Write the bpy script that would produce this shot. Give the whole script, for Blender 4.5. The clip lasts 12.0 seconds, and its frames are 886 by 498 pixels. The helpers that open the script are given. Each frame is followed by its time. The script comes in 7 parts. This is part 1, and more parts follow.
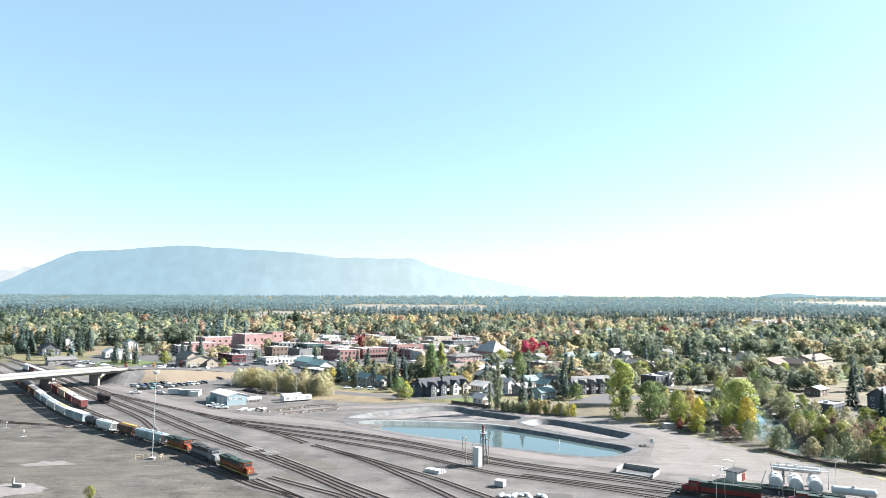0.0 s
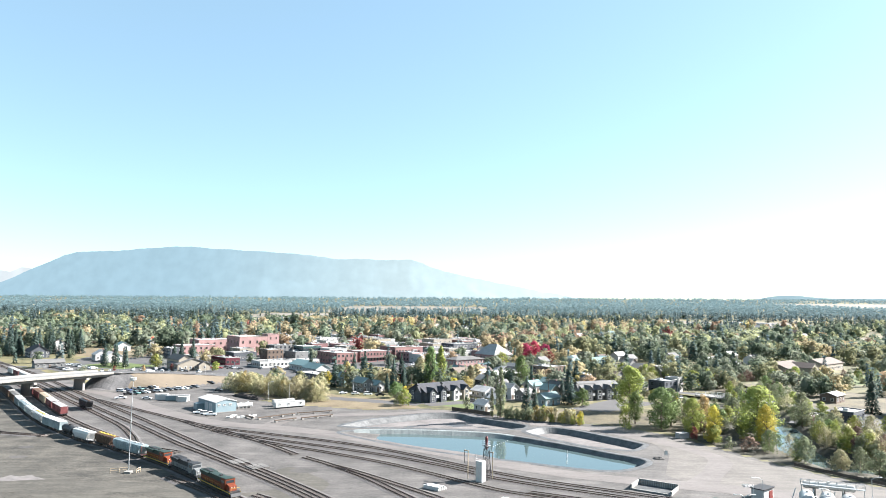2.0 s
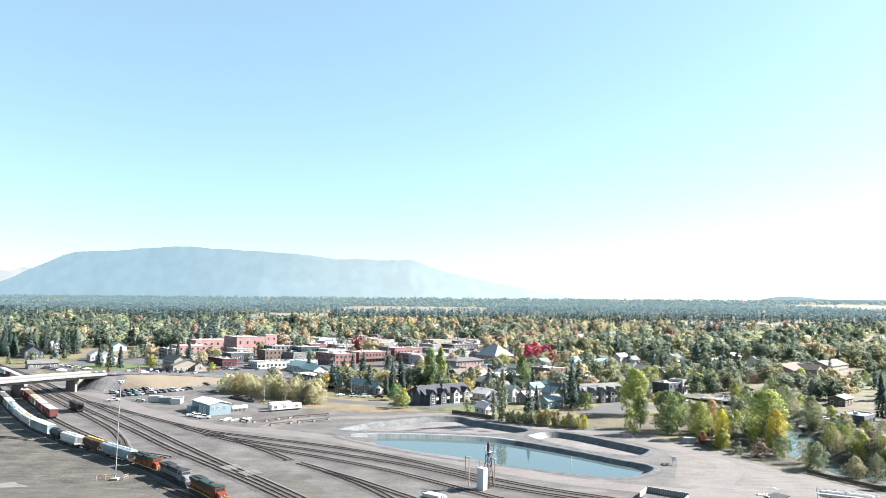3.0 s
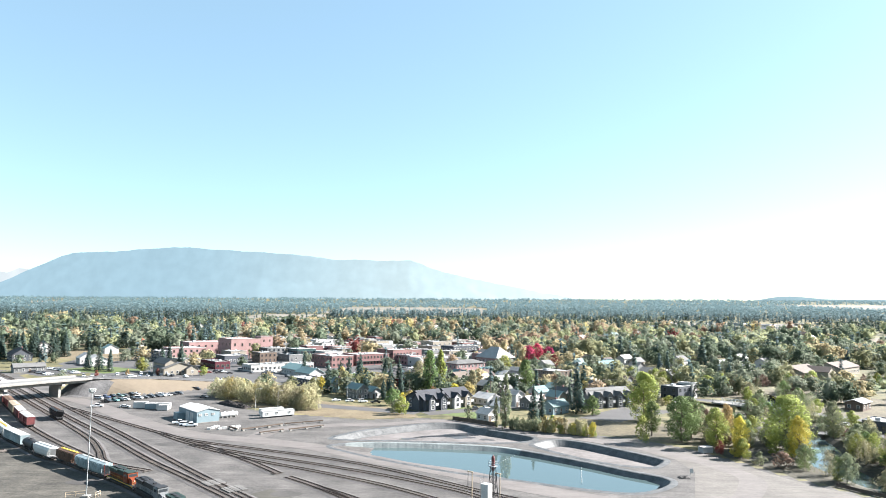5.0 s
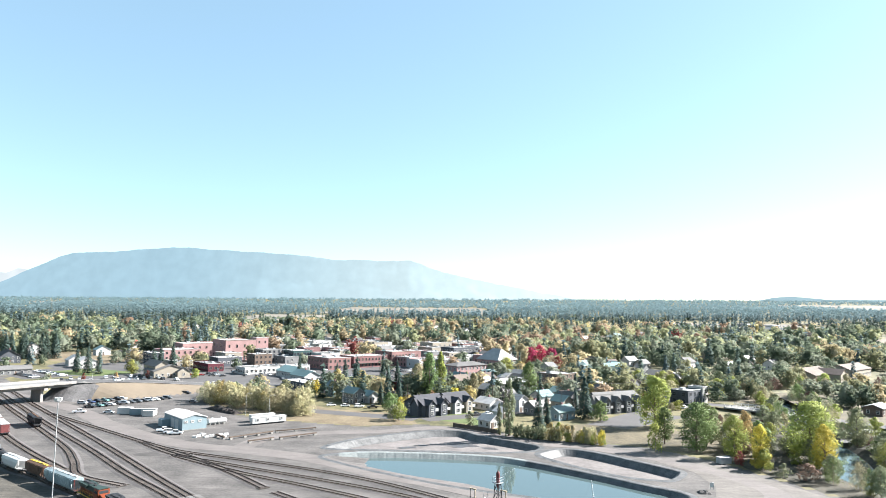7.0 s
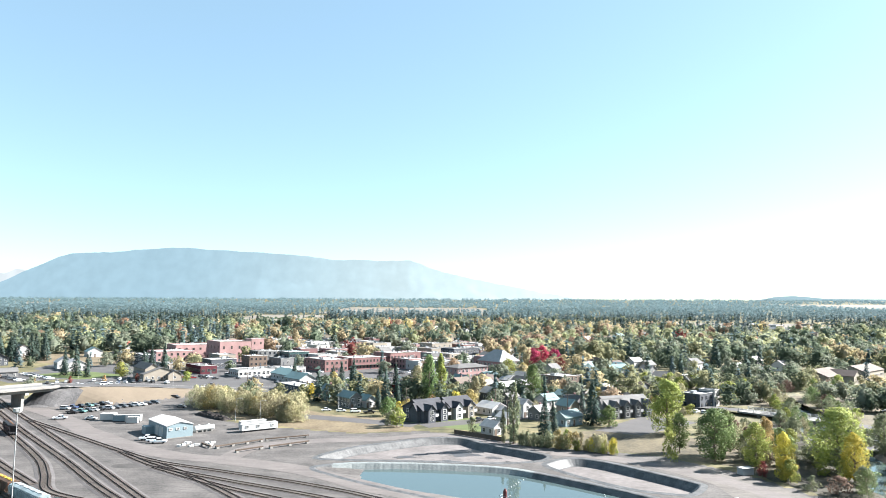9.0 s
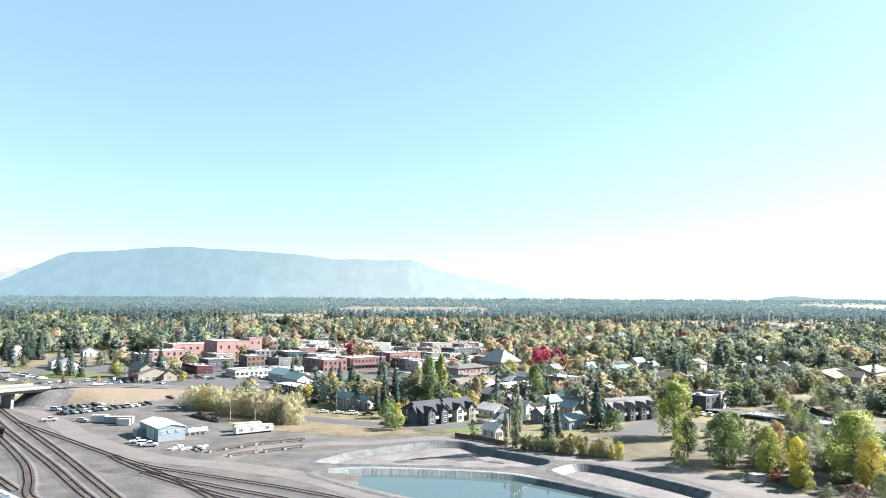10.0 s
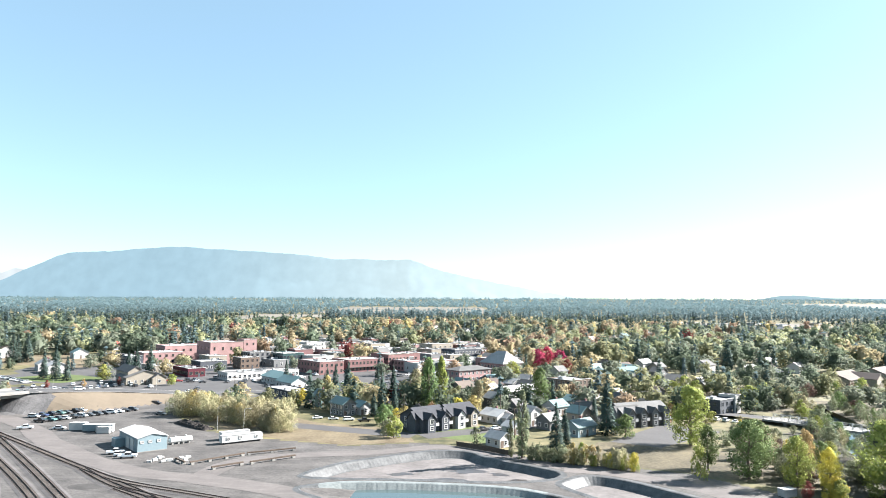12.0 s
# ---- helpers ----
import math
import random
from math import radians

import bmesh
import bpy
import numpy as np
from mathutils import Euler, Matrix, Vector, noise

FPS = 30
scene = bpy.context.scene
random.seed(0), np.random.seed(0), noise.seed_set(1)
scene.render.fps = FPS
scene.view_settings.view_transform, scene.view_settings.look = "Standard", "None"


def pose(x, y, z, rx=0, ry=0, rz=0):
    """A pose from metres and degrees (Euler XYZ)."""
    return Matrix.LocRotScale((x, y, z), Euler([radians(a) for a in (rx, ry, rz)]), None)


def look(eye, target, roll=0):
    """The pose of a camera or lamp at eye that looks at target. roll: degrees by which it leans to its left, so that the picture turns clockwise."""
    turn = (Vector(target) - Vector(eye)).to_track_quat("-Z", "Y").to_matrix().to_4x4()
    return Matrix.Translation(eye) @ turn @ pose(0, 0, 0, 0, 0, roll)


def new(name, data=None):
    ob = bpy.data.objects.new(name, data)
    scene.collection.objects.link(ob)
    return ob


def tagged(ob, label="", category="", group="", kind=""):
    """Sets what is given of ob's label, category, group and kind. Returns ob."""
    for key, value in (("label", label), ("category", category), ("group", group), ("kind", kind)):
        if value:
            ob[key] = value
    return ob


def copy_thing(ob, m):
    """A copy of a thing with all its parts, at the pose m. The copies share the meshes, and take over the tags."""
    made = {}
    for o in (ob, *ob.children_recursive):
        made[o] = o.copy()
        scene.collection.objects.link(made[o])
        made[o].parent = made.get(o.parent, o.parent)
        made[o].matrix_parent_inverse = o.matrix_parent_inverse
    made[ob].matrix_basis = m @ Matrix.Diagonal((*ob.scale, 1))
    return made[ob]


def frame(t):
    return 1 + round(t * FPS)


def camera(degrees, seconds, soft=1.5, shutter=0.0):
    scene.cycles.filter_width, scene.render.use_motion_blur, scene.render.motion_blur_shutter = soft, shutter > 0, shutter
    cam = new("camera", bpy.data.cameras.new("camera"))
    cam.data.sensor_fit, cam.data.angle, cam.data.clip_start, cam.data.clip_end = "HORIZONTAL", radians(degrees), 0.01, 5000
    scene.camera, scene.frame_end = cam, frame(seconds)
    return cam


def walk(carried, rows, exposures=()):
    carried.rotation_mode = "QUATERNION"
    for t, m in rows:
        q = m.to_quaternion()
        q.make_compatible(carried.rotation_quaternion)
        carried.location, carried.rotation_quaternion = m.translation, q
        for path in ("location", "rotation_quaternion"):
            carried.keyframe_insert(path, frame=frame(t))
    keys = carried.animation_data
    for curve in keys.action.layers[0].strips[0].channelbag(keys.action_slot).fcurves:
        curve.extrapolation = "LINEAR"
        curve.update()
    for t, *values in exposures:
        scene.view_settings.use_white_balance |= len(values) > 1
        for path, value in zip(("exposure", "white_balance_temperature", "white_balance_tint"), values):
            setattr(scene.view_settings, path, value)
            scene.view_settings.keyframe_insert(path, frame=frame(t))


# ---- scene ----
cam = camera(67.5, 12.0, 0.75)
PATH = [
    (0, (1.171, 0.601, 42.279), (1.152, 2.594, 42.443), 0.8),
    (0.5, (0.989, 3.943, 42.275), (0.971, 5.936, 42.441), 0.9),
    (1, (0.887, 7.317, 42.281), (0.868, 9.31, 42.448), 0.9),
    (1.5, (0.843, 10.651, 42.29), (0.825, 12.643, 42.459), 1.0),
    (2, (0.821, 13.901, 42.29), (0.803, 15.893, 42.459), 0.9),
    (2.5, (0.764, 17.138, 42.294), (0.746, 19.131, 42.464), 1.0),
    (3, (0.68, 20.399, 42.305), (0.662, 22.391, 42.475), 1.0),
    (5, (0.392, 33.313, 42.404), (0.376, 35.305, 42.576), 0.9),
    (5.5, (0.373, 36.496, 42.413), (0.357, 38.488, 42.586), 0.9),
    (6, (0.355, 39.707, 42.434), (0.339, 41.7, 42.606), 0.9),
    (6.5, (0.333, 42.963, 42.464), (0.317, 44.956, 42.637), 0.9),
    (7, (0.311, 46.215, 42.49), (0.295, 48.207, 42.663), 0.9),
    (9, (0.04, 59.147, 42.482), (0.025, 61.14, 42.655), 0.8),
    (9.5, (-0.027, 62.395, 42.47), (-0.042, 64.387, 42.642), 0.9),
    (10, (-0.083, 65.712, 42.469), (-0.099, 67.704, 42.64), 0.9),
    (10.5, (-0.152, 69.132, 42.467), (-0.167, 71.125, 42.639), 0.8),
    (11, (-0.218, 72.606, 42.47), (-0.233, 74.599, 42.642), 0.8),
    (11.5, (-0.314, 76.12, 42.461), (-0.329, 78.112, 42.632), 0.9),
    (12, (-0.39, 79.709, 42.463), (-0.405, 81.702, 42.634), 0.8),
]
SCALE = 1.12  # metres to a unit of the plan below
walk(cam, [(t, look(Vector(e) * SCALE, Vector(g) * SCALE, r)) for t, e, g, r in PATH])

# ---- world and sun ----
SUN_EL, SUN_AZ = radians(32), radians(18)  # azimuth counted from +x towards +y
world = bpy.data.worlds.new("world")
scene.world = world
world.use_nodes = True
wn = world.node_tree.nodes
sky = wn.new("ShaderNodeTexSky")
sky.sky_type = "NISHITA"
sky.sun_disc = False
sky.sun_elevation = SUN_EL
sky.sun_rotation = radians(90) - SUN_AZ
sky.altitude = 900
sky.air_density = 1.0
sky.dust_density = 0.9
sky.ozone_density = 0.7
wn["Background"].inputs[1].default_value = 0.049
tint = wn.new("ShaderNodeMix")
tint.data_type, tint.blend_type = "RGBA", "MULTIPLY"
tint.inputs[0].default_value = 1.0
tint.inputs[7].default_value = (0.925, 1.02, 0.985, 1)
world.node_tree.links.new(sky.outputs[0], tint.inputs[6])
veil = wn.new("ShaderNodeMix")  # thin even haze over the whole sky
veil.data_type = "RGBA"
veil.inputs[0].default_value = 0.45
veil.inputs[7].default_value = (1.62, 2.5, 2.98, 1)
world.node_tree.links.new(tint.outputs[2], veil.inputs[6])
world.node_tree.links.new(veil.outputs[2], wn["Background"].inputs[0])
sun = new("sun", bpy.data.lights.new("sun", "SUN"))
sun.data.energy = 4.5
sun.data.angle = radians(0.53)
sun.data.color = (1.0, 0.975, 0.95)
sun_way = Vector((math.cos(SUN_EL) * math.cos(SUN_AZ), math.cos(SUN_EL) * math.sin(SUN_AZ), math.sin(SUN_EL)))
sun.matrix_world = look(sun_way * 300, (0, 0, 0))
scene.view_settings.exposure = 2.65

# ---- materials ----
def material(name, colour, rough=0.85, vary=0.25, size=1.0, metal=0.0, bump=0.0, per_object=0.0, second=None, big=None, spec=0.3, translucent=0.0, streak=0.0):
    """A surface with colour variation at two scales (size, in metres, and eight times that), and fine relief."""
    m = bpy.data.materials.new(name)
    m.use_nodes = True
    n, l = m.node_tree.nodes, m.node_tree.links
    p = n["Principled BSDF"]
    p.inputs["Roughness"].default_value = rough
    p.inputs["Metallic"].default_value = metal
    p.inputs["Specular IOR Level"].default_value = spec
    geo = n.new("ShaderNodeNewGeometry")
    fine = n.new("ShaderNodeTexNoise")
    fine.inputs["Scale"].default_value = 1.0 / size
    fine.inputs["Detail"].default_value = 6
    fine.inputs["Roughness"].default_value = 0.65
    wide = n.new("ShaderNodeTexNoise")
    wide.inputs["Scale"].default_value = 1.0 / (big or size * 8)
    wide.inputs["Detail"].default_value = 4
    l.new(geo.outputs["Position"], fine.inputs["Vector"])
    l.new(geo.outputs["Position"], wide.inputs["Vector"])
    mix = n.new("ShaderNodeMix")
    mix.data_type = "RGBA"
    a = tuple(c * (1 - vary) for c in colour)
    b = tuple(min(1, c * (1 + vary)) for c in (second or colour))
    mix.inputs[6].default_value = (*a, 1)
    mix.inputs[7].default_value = (*b, 1)
    add = n.new("ShaderNodeMath")
    add.operation = "MULTIPLY_ADD"
    add.inputs[1].default_value = 0.5
    half = n.new("ShaderNodeMath")
    half.operation = "MULTIPLY"
    half.inputs[1].default_value = 0.5
    l.new(wide.outputs["Fac"], half.inputs[0])
    l.new(fine.outputs["Fac"], add.inputs[0])
    l.new(half.outputs[0], add.inputs[2])
    ramp = n.new("ShaderNodeMapRange")
    ramp.inputs["From Min"].default_value = 0.36
    ramp.inputs["From Max"].default_value = 0.64
    l.new(add.outputs[0], ramp.inputs["Value"])
    l.new(ramp.outputs[0], mix.inputs[0])
    out = mix.outputs[2]
    if streak:
        turn = n.new("ShaderNodeMapping")
        turn.inputs["Rotation"].default_value = (0, 0, radians(47))
        turn.inputs["Scale"].default_value = (0.07, 0.32, 1)
        ruts = n.new("ShaderNodeTexNoise")
        ruts.inputs["Scale"].default_value = 1.0
        ruts.inputs["Detail"].default_value = 7
        ruts.inputs["Roughness"].default_value = 0.6
        ruts.inputs["Distortion"].default_value = 1.6
        l.new(geo.outputs["Position"], turn.inputs["Vector"])
        l.new(turn.outputs[0], ruts.inputs["Vector"])
        rr = n.new("ShaderNodeMapRange")
        rr.inputs["From Min"].default_value = 0.35
        rr.inputs["From Max"].default_value = 0.65
        rr.inputs["To Min"].default_value = 1 - streak
        rr.inputs["To Max"].default_value = 1 + streak
        l.new(ruts.outputs["Fac"], rr.inputs["Value"])
        mul = n.new("ShaderNodeMix")
        mul.data_type, mul.blend_type = "RGBA", "MULTIPLY"
        mul.inputs[0].default_value = 1.0
        l.new(out, mul.inputs[6])
        l.new(rr.outputs[0], mul.inputs[7])
        out = mul.outputs[2]
    if per_object:
        info = n.new("ShaderNodeObjectInfo")
        hsv = n.new("ShaderNodeHueSaturation")
        mr = n.new("ShaderNodeMapRange")
        mr.inputs["To Min"].default_value = 1 - per_object
        mr.inputs["To Max"].default_value = 1 + per_object
        mh = n.new("ShaderNodeMapRange")
        mh.inputs["To Min"].default_value = 0.5 - per_object * 0.06
        mh.inputs["To Max"].default_value = 0.5 + per_object * 0.06
        l.new(info.outputs["Random"], mr.inputs["Value"])
        l.new(info.outputs["Random"], mh.inputs["Value"])
        l.new(mr.outputs[0], hsv.inputs["Value"])
        l.new(mh.outputs[0], hsv.inputs["Hue"])
        l.new(out, hsv.inputs["Color"])
        out = hsv.outputs[0]
    l.new(out, p.inputs["Base Color"])
    if bump:
        bn = n.new("ShaderNodeBump")
        bn.inputs["Strength"].default_value = 0.6
        bn.inputs["Distance"].default_value = bump
        l.new(fine.outputs["Fac"], bn.inputs["Height"])
        l.new(bn.outputs[0], p.inputs["Normal"])
    if translucent:
        tr = n.new("ShaderNodeBsdfTranslucent")
        l.new(out, tr.inputs["Color"])
        ms = n.new("ShaderNodeMixShader")
        ms.inputs[0].default_value = translucent
        l.new(p.outputs[0], ms.inputs[1])
        l.new(tr.outputs[0], ms.inputs[2])
        l.new(ms.outputs[0], n["Material Output"].inputs["Surface"])
    return m


CINDER = material("trodden_cinders", (0.0376, 0.0342, 0.029), vary=0.42, size=0.8, big=7, second=(0.0576, 0.052, 0.0435), bump=0.12, streak=0.3)
GRAVEL = material("gravel", (0.0568, 0.0524, 0.0496), vary=0.34, size=0.8, big=9, second=(0.0736, 0.0672, 0.0632), bump=0.12, streak=0.2)
DIRT = material("packed_dirt", (0.101, 0.0896, 0.0848), vary=0.16, size=1.2, big=11, bump=0.03, streak=0.1)
BALLAST = material("ballast", (0.0766, 0.0699, 0.0686), vary=0.3, size=0.8, big=9, bump=0.05, streak=0.15)
DRY_GRASS = material("dry_grass", (0.0992, 0.0734, 0.0426), vary=0.3, size=1.2, big=11, second=(0.118, 0.0944, 0.0598), bump=0.12)
MIXED_GRASS = material("mixed_dry_grass", (0.05, 0.043, 0.024), vary=0.4, size=1.4, big=12, second=(0.084, 0.068, 0.041), bump=0.15)
CREEKSIDE_GROUND = material("dark_creekside_ground", (0.022, 0.021, 0.013), vary=0.45, size=0.9, big=7, second=(0.042, 0.036, 0.023), bump=0.25)
STUBBLE = material("pale_stubble", (0.11, 0.0976, 0.076), vary=0.25, size=9, big=90, second=(0.132, 0.12, 0.0976))
TAN_SLOPE = material("tan_seeded_slope", (0.115, 0.092, 0.0671), vary=0.1, size=2, big=14, bump=0.05)
RIPRAP = material("riprap", (0.0778, 0.0749, 0.0749), vary=0.4, size=0.7, bump=0.2)
TURF = material("turf_and_soil", (0.056, 0.06, 0.024), vary=0.4, size=5, big=40, second=(0.104, 0.088, 0.044), bump=0.15)
LAWN = material("lawn", (0.068, 0.088, 0.028), vary=0.25, size=2, big=12, bump=0.06)
ASPHALT = material("asphalt", (0.0605, 0.0576, 0.0576), vary=0.18, size=1.0, big=9)
CONCRETE = material("concrete", (0.184, 0.176, 0.164), vary=0.16, size=0.8, bump=0.01)
LINER = material("pond_liner", (0.054, 0.0565, 0.058), vary=0.4, size=0.35, big=2.5, second=(0.074, 0.074, 0.074), rough=0.6, bump=0.06)
# liner with the sky's reflection put into its colour
SKY_SHEEN_LINER = material("sky_sheen_pond_liner", (0.124, 0.138, 0.136), vary=0.22, size=0.5, big=3, second=(0.152, 0.164, 0.16), rough=0.6, bump=0.05)
MUD = material("dried_mud", (0.104, 0.0936, 0.0896), vary=0.25, size=1.8, big=9, second=(0.122, 0.11, 0.106), bump=0.05)
RAIL = material("rail_steel", (0.07, 0.05, 0.042), rough=0.5, metal=0.4, size=2)
TIE = material("creosote_tie", (0.0633, 0.0537, 0.0475), vary=0.4, size=0.7)
BRICK = material("red_brick", (0.158, 0.086, 0.083), vary=0.18, size=0.5, per_object=0.12)
PINK_BRICK = material("pale_brick", (0.235, 0.145, 0.139), vary=0.14, size=0.6)
BROWN_WALL = material("brown_siding", (0.111, 0.0808, 0.0638), vary=0.15, size=0.6)
GREY_WALL = material("grey_siding", (0.119, 0.119, 0.119), vary=0.12, size=0.6, per_object=0.15)
DARK_WALL = material("charcoal_siding", (0.055, 0.06, 0.07), vary=0.2, size=0.6)
WHITE_WALL = material("white_siding", (0.34, 0.333, 0.322), vary=0.08, size=0.8)
TAN_WALL = material("tan_stucco", (0.215, 0.19, 0.155), vary=0.1, size=0.8)
BLUE_METAL = material("pale_blue_metal_siding", (0.159, 0.208, 0.227), rough=0.5, vary=0.06, size=0.7)
MAROON_WALL = material("maroon_wall", (0.07, 0.014, 0.022), vary=0.15, size=0.6)
GLASS_WALL = material("dark_green_glass_wall", (0.04, 0.07, 0.07), rough=0.2, vary=0.2, size=2, spec=0.6)
WHITE_ROOF = material("white_membrane_roof", (0.285, 0.278, 0.273), vary=0.16, size=2, per_object=0.22)
GREY_ROOF = material("grey_shingles", (0.092, 0.0896, 0.088), vary=0.2, size=0.6, per_object=0.2)
DARK_ROOF = material("charcoal_shingles", (0.035, 0.036, 0.042), vary=0.3, size=0.5)
BROWN_ROOF = material("brown_shingles", (0.084, 0.064, 0.0544), vary=0.2, size=0.6, per_object=0.2)
TEAL_ROOF = material("teal_metal_roof", (0.0888, 0.142, 0.139), rough=0.45, vary=0.1, size=1.2, spec=0.5, per_object=0.2)
RED_ROOF = material("red_metal_roof", (0.45, 0.06, 0.05), rough=0.5, vary=0.1, size=1)
TRIM = material("white_trim", (0.40, 0.393, 0.38), vary=0.04, size=0.5)
PANE = material("window_glass", (0.025, 0.03, 0.035), rough=0.08, vary=0.2, size=2, spec=0.8)
WHITE_PAINT = material("white_paint", (0.37, 0.37, 0.362), rough=0.45, vary=0.08, size=1.0)
BLACK_PAINT = material("black_paint", (0.02, 0.02, 0.022), rough=0.6, vary=0.3, size=0.5)
YELLOW_PAINT = material("yellow_paint", (0.40, 0.26, 0.04), rough=0.5, vary=0.15, size=0.5)
ORANGE_PAINT = material("orange_paint", (0.115, 0.024, 0.0085), rough=0.55, vary=0.3, size=0.8)
RED_PAINT = material("red_paint", (0.12, 0.0168, 0.0132), rough=0.55, vary=0.3, size=0.9)
GREEN_PAINT = material("dark_green_paint", (0.017, 0.03, 0.025), rough=0.55, vary=0.25, size=0.7)
MAROON_PAINT = material("weathered_maroon_paint", (0.102, 0.027, 0.027), rough=0.7, vary=0.3, size=1.0)
BROWN_PAINT = material("rusty_brown_paint", (0.078, 0.045, 0.03), rough=0.8, vary=0.35, size=0.8)
SILVER_PAINT = material("pale_grey_paint", (0.175, 0.215, 0.225), rough=0.55, vary=0.3, size=1.0)
GRIMY_PAINT = material("grimy_grey_paint", (0.12, 0.125, 0.128), rough=0.6, vary=0.35, size=0.8)
WORN_CONCRETE = material("worn_concrete", (0.1, 0.0944, 0.0896), vary=0.3, size=0.6, bump=0.05)
TAN_PAINT = material("tan_paint", (0.255, 0.204, 0.145), rough=0.6, vary=0.15, size=1.0)
GALV = material("galvanised_steel", (0.281, 0.289, 0.293), rough=0.45, vary=0.08, size=0.6, metal=0.3)
RUBBER = material("black_rubber", (0.015, 0.015, 0.016), rough=0.8, vary=0.2, size=0.3)
TIMBER = material("weathered_timber", (0.072, 0.054, 0.042), vary=0.3, size=0.5)
SOIL = material("black_soil", (0.022, 0.018, 0.016), vary=0.4, size=0.6, bump=0.1)
BARK = material("bark", (0.13, 0.10, 0.08), vary=0.3, size=0.3, per_object=0.2)
PALE_BARK = material("pale_twigs", (0.33, 0.27, 0.20), vary=0.2, size=0.4, per_object=0.2)
ROCK = material("pale_rock", (0.3, 0.28, 0.27), vary=0.2, size=0.6, bump=0.05)

CAR_COLOURS = [material("car_" + k, c, rough=0.3, vary=0.04, size=2, spec=0.6) for k, c in (
    ("white", (0.75, 0.75, 0.75)), ("silver", (0.42, 0.44, 0.45)), ("black", (0.02, 0.02, 0.022)), ("dark_grey", (0.07, 0.075, 0.08)),
    ("red", (0.22, 0.02, 0.02)), ("dark_blue", (0.03, 0.05, 0.11)), ("teal_green", (0.10, 0.20, 0.19)))]


def foliage(name, colour, second, per_object=0.22, thin=0.3):
    return material(name, colour, rough=0.75, vary=0.16, size=3.0, big=14, second=second, per_object=per_object, spec=0.1, translucent=thin)


LEAF = {
    "green": foliage("green_leaves", (0.098, 0.142, 0.056), (0.145, 0.192, 0.078)),
    "lime": foliage("yellow_green_leaves", (0.195, 0.212, 0.058), (0.25, 0.265, 0.076)),
    "yellow": foliage("yellow_leaves", (0.36, 0.29, 0.052), (0.44, 0.36, 0.072)),
    "gold": foliage("golden_leaves", (0.285, 0.226, 0.098), (0.35, 0.28, 0.122)),
    "orange": foliage("orange_leaves", (0.262, 0.168, 0.085), (0.31, 0.205, 0.105)),
    "red": foliage("red_leaves", (0.15, 0.048, 0.040), (0.19, 0.066, 0.052)),
    "magenta": foliage("crimson_leaves", (0.26, 0.032, 0.075), (0.33, 0.05, 0.105)),
    "olive": foliage("grey_green_willow_leaves", (0.150, 0.165, 0.098), (0.200, 0.215, 0.132)),
    "willow": foliage("straw_yellow_willow_leaves", (0.275, 0.25, 0.15), (0.34, 0.31, 0.187)),
    "russet": foliage("russet_twigs", (0.135, 0.092, 0.072), (0.17, 0.115, 0.09)),
    "spruce": foliage("spruce_needles", (0.046, 0.070, 0.060), (0.072, 0.104, 0.088)),
    # bluer and brighter than spruce, to put distance haze into the colour
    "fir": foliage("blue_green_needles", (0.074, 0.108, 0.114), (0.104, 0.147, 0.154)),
}

# leaves of the town's street trees and woods, distance haze mixed into the colours
HAZED_LEAF = {
    "green": foliage("haze_dulled_green_leaves", (0.096, 0.128, 0.088), (0.135, 0.170, 0.114), thin=0.5),
    "olive": foliage("haze_dulled_olive_leaves", (0.139, 0.157, 0.114), (0.181, 0.196, 0.145), thin=0.5),
    "lime": foliage("haze_dulled_yellow_green_leaves", (0.217, 0.225, 0.128), (0.274, 0.282, 0.160), thin=0.5),
    "gold": foliage("haze_dulled_golden_leaves", (0.285, 0.239, 0.147), (0.348, 0.290, 0.179), thin=0.5),
    "orange": foliage("haze_dulled_orange_leaves", (0.279, 0.207, 0.138), (0.331, 0.248, 0.169), thin=0.5),
    "yellow": foliage("haze_dulled_yellow_leaves", (0.319, 0.270, 0.128), (0.388, 0.328, 0.160), thin=0.5),
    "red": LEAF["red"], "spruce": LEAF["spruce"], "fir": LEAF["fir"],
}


def haze_glow_foliage(name, colour, second, haze_glow):
    """Woods at the foot of the hills, with emission added in place of distance haze."""
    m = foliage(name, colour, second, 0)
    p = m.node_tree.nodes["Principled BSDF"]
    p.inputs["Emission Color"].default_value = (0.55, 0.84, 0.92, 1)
    p.inputs["Emission Strength"].default_value = haze_glow
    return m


FAR = {(k, w): haze_glow_foliage("haze_glow_far_" + k, c, d, e)
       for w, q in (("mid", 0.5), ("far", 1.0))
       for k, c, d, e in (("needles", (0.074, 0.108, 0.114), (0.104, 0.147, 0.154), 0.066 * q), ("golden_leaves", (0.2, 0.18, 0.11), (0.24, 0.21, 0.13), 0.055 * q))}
WATER = bpy.data.materials.new("pond_water")
WATER.use_nodes = True
_p = WATER.node_tree.nodes["Principled BSDF"]
_p.inputs["Base Color"].default_value = (0.05, 0.072, 0.074, 1)
_p.inputs["Roughness"].default_value = 0.03
_p.inputs["IOR"].default_value = 1.33
_n = WATER.node_tree.nodes.new("ShaderNodeTexNoise")
_n.inputs["Scale"].default_value = 0.6
_b = WATER.node_tree.nodes.new("ShaderNodeBump")
_b.inputs["Strength"].default_value = 0.05
_b.inputs["Distance"].default_value = 0.02
WATER.node_tree.links.new(_n.outputs["Fac"], _b.inputs["Height"])
WATER.node_tree.links.new(_b.outputs[0], _p.inputs["Normal"])
PUDDLE = material("puddle", (0.05, 0.04, 0.035), rough=0.3, vary=0.3, size=2, spec=0.6)


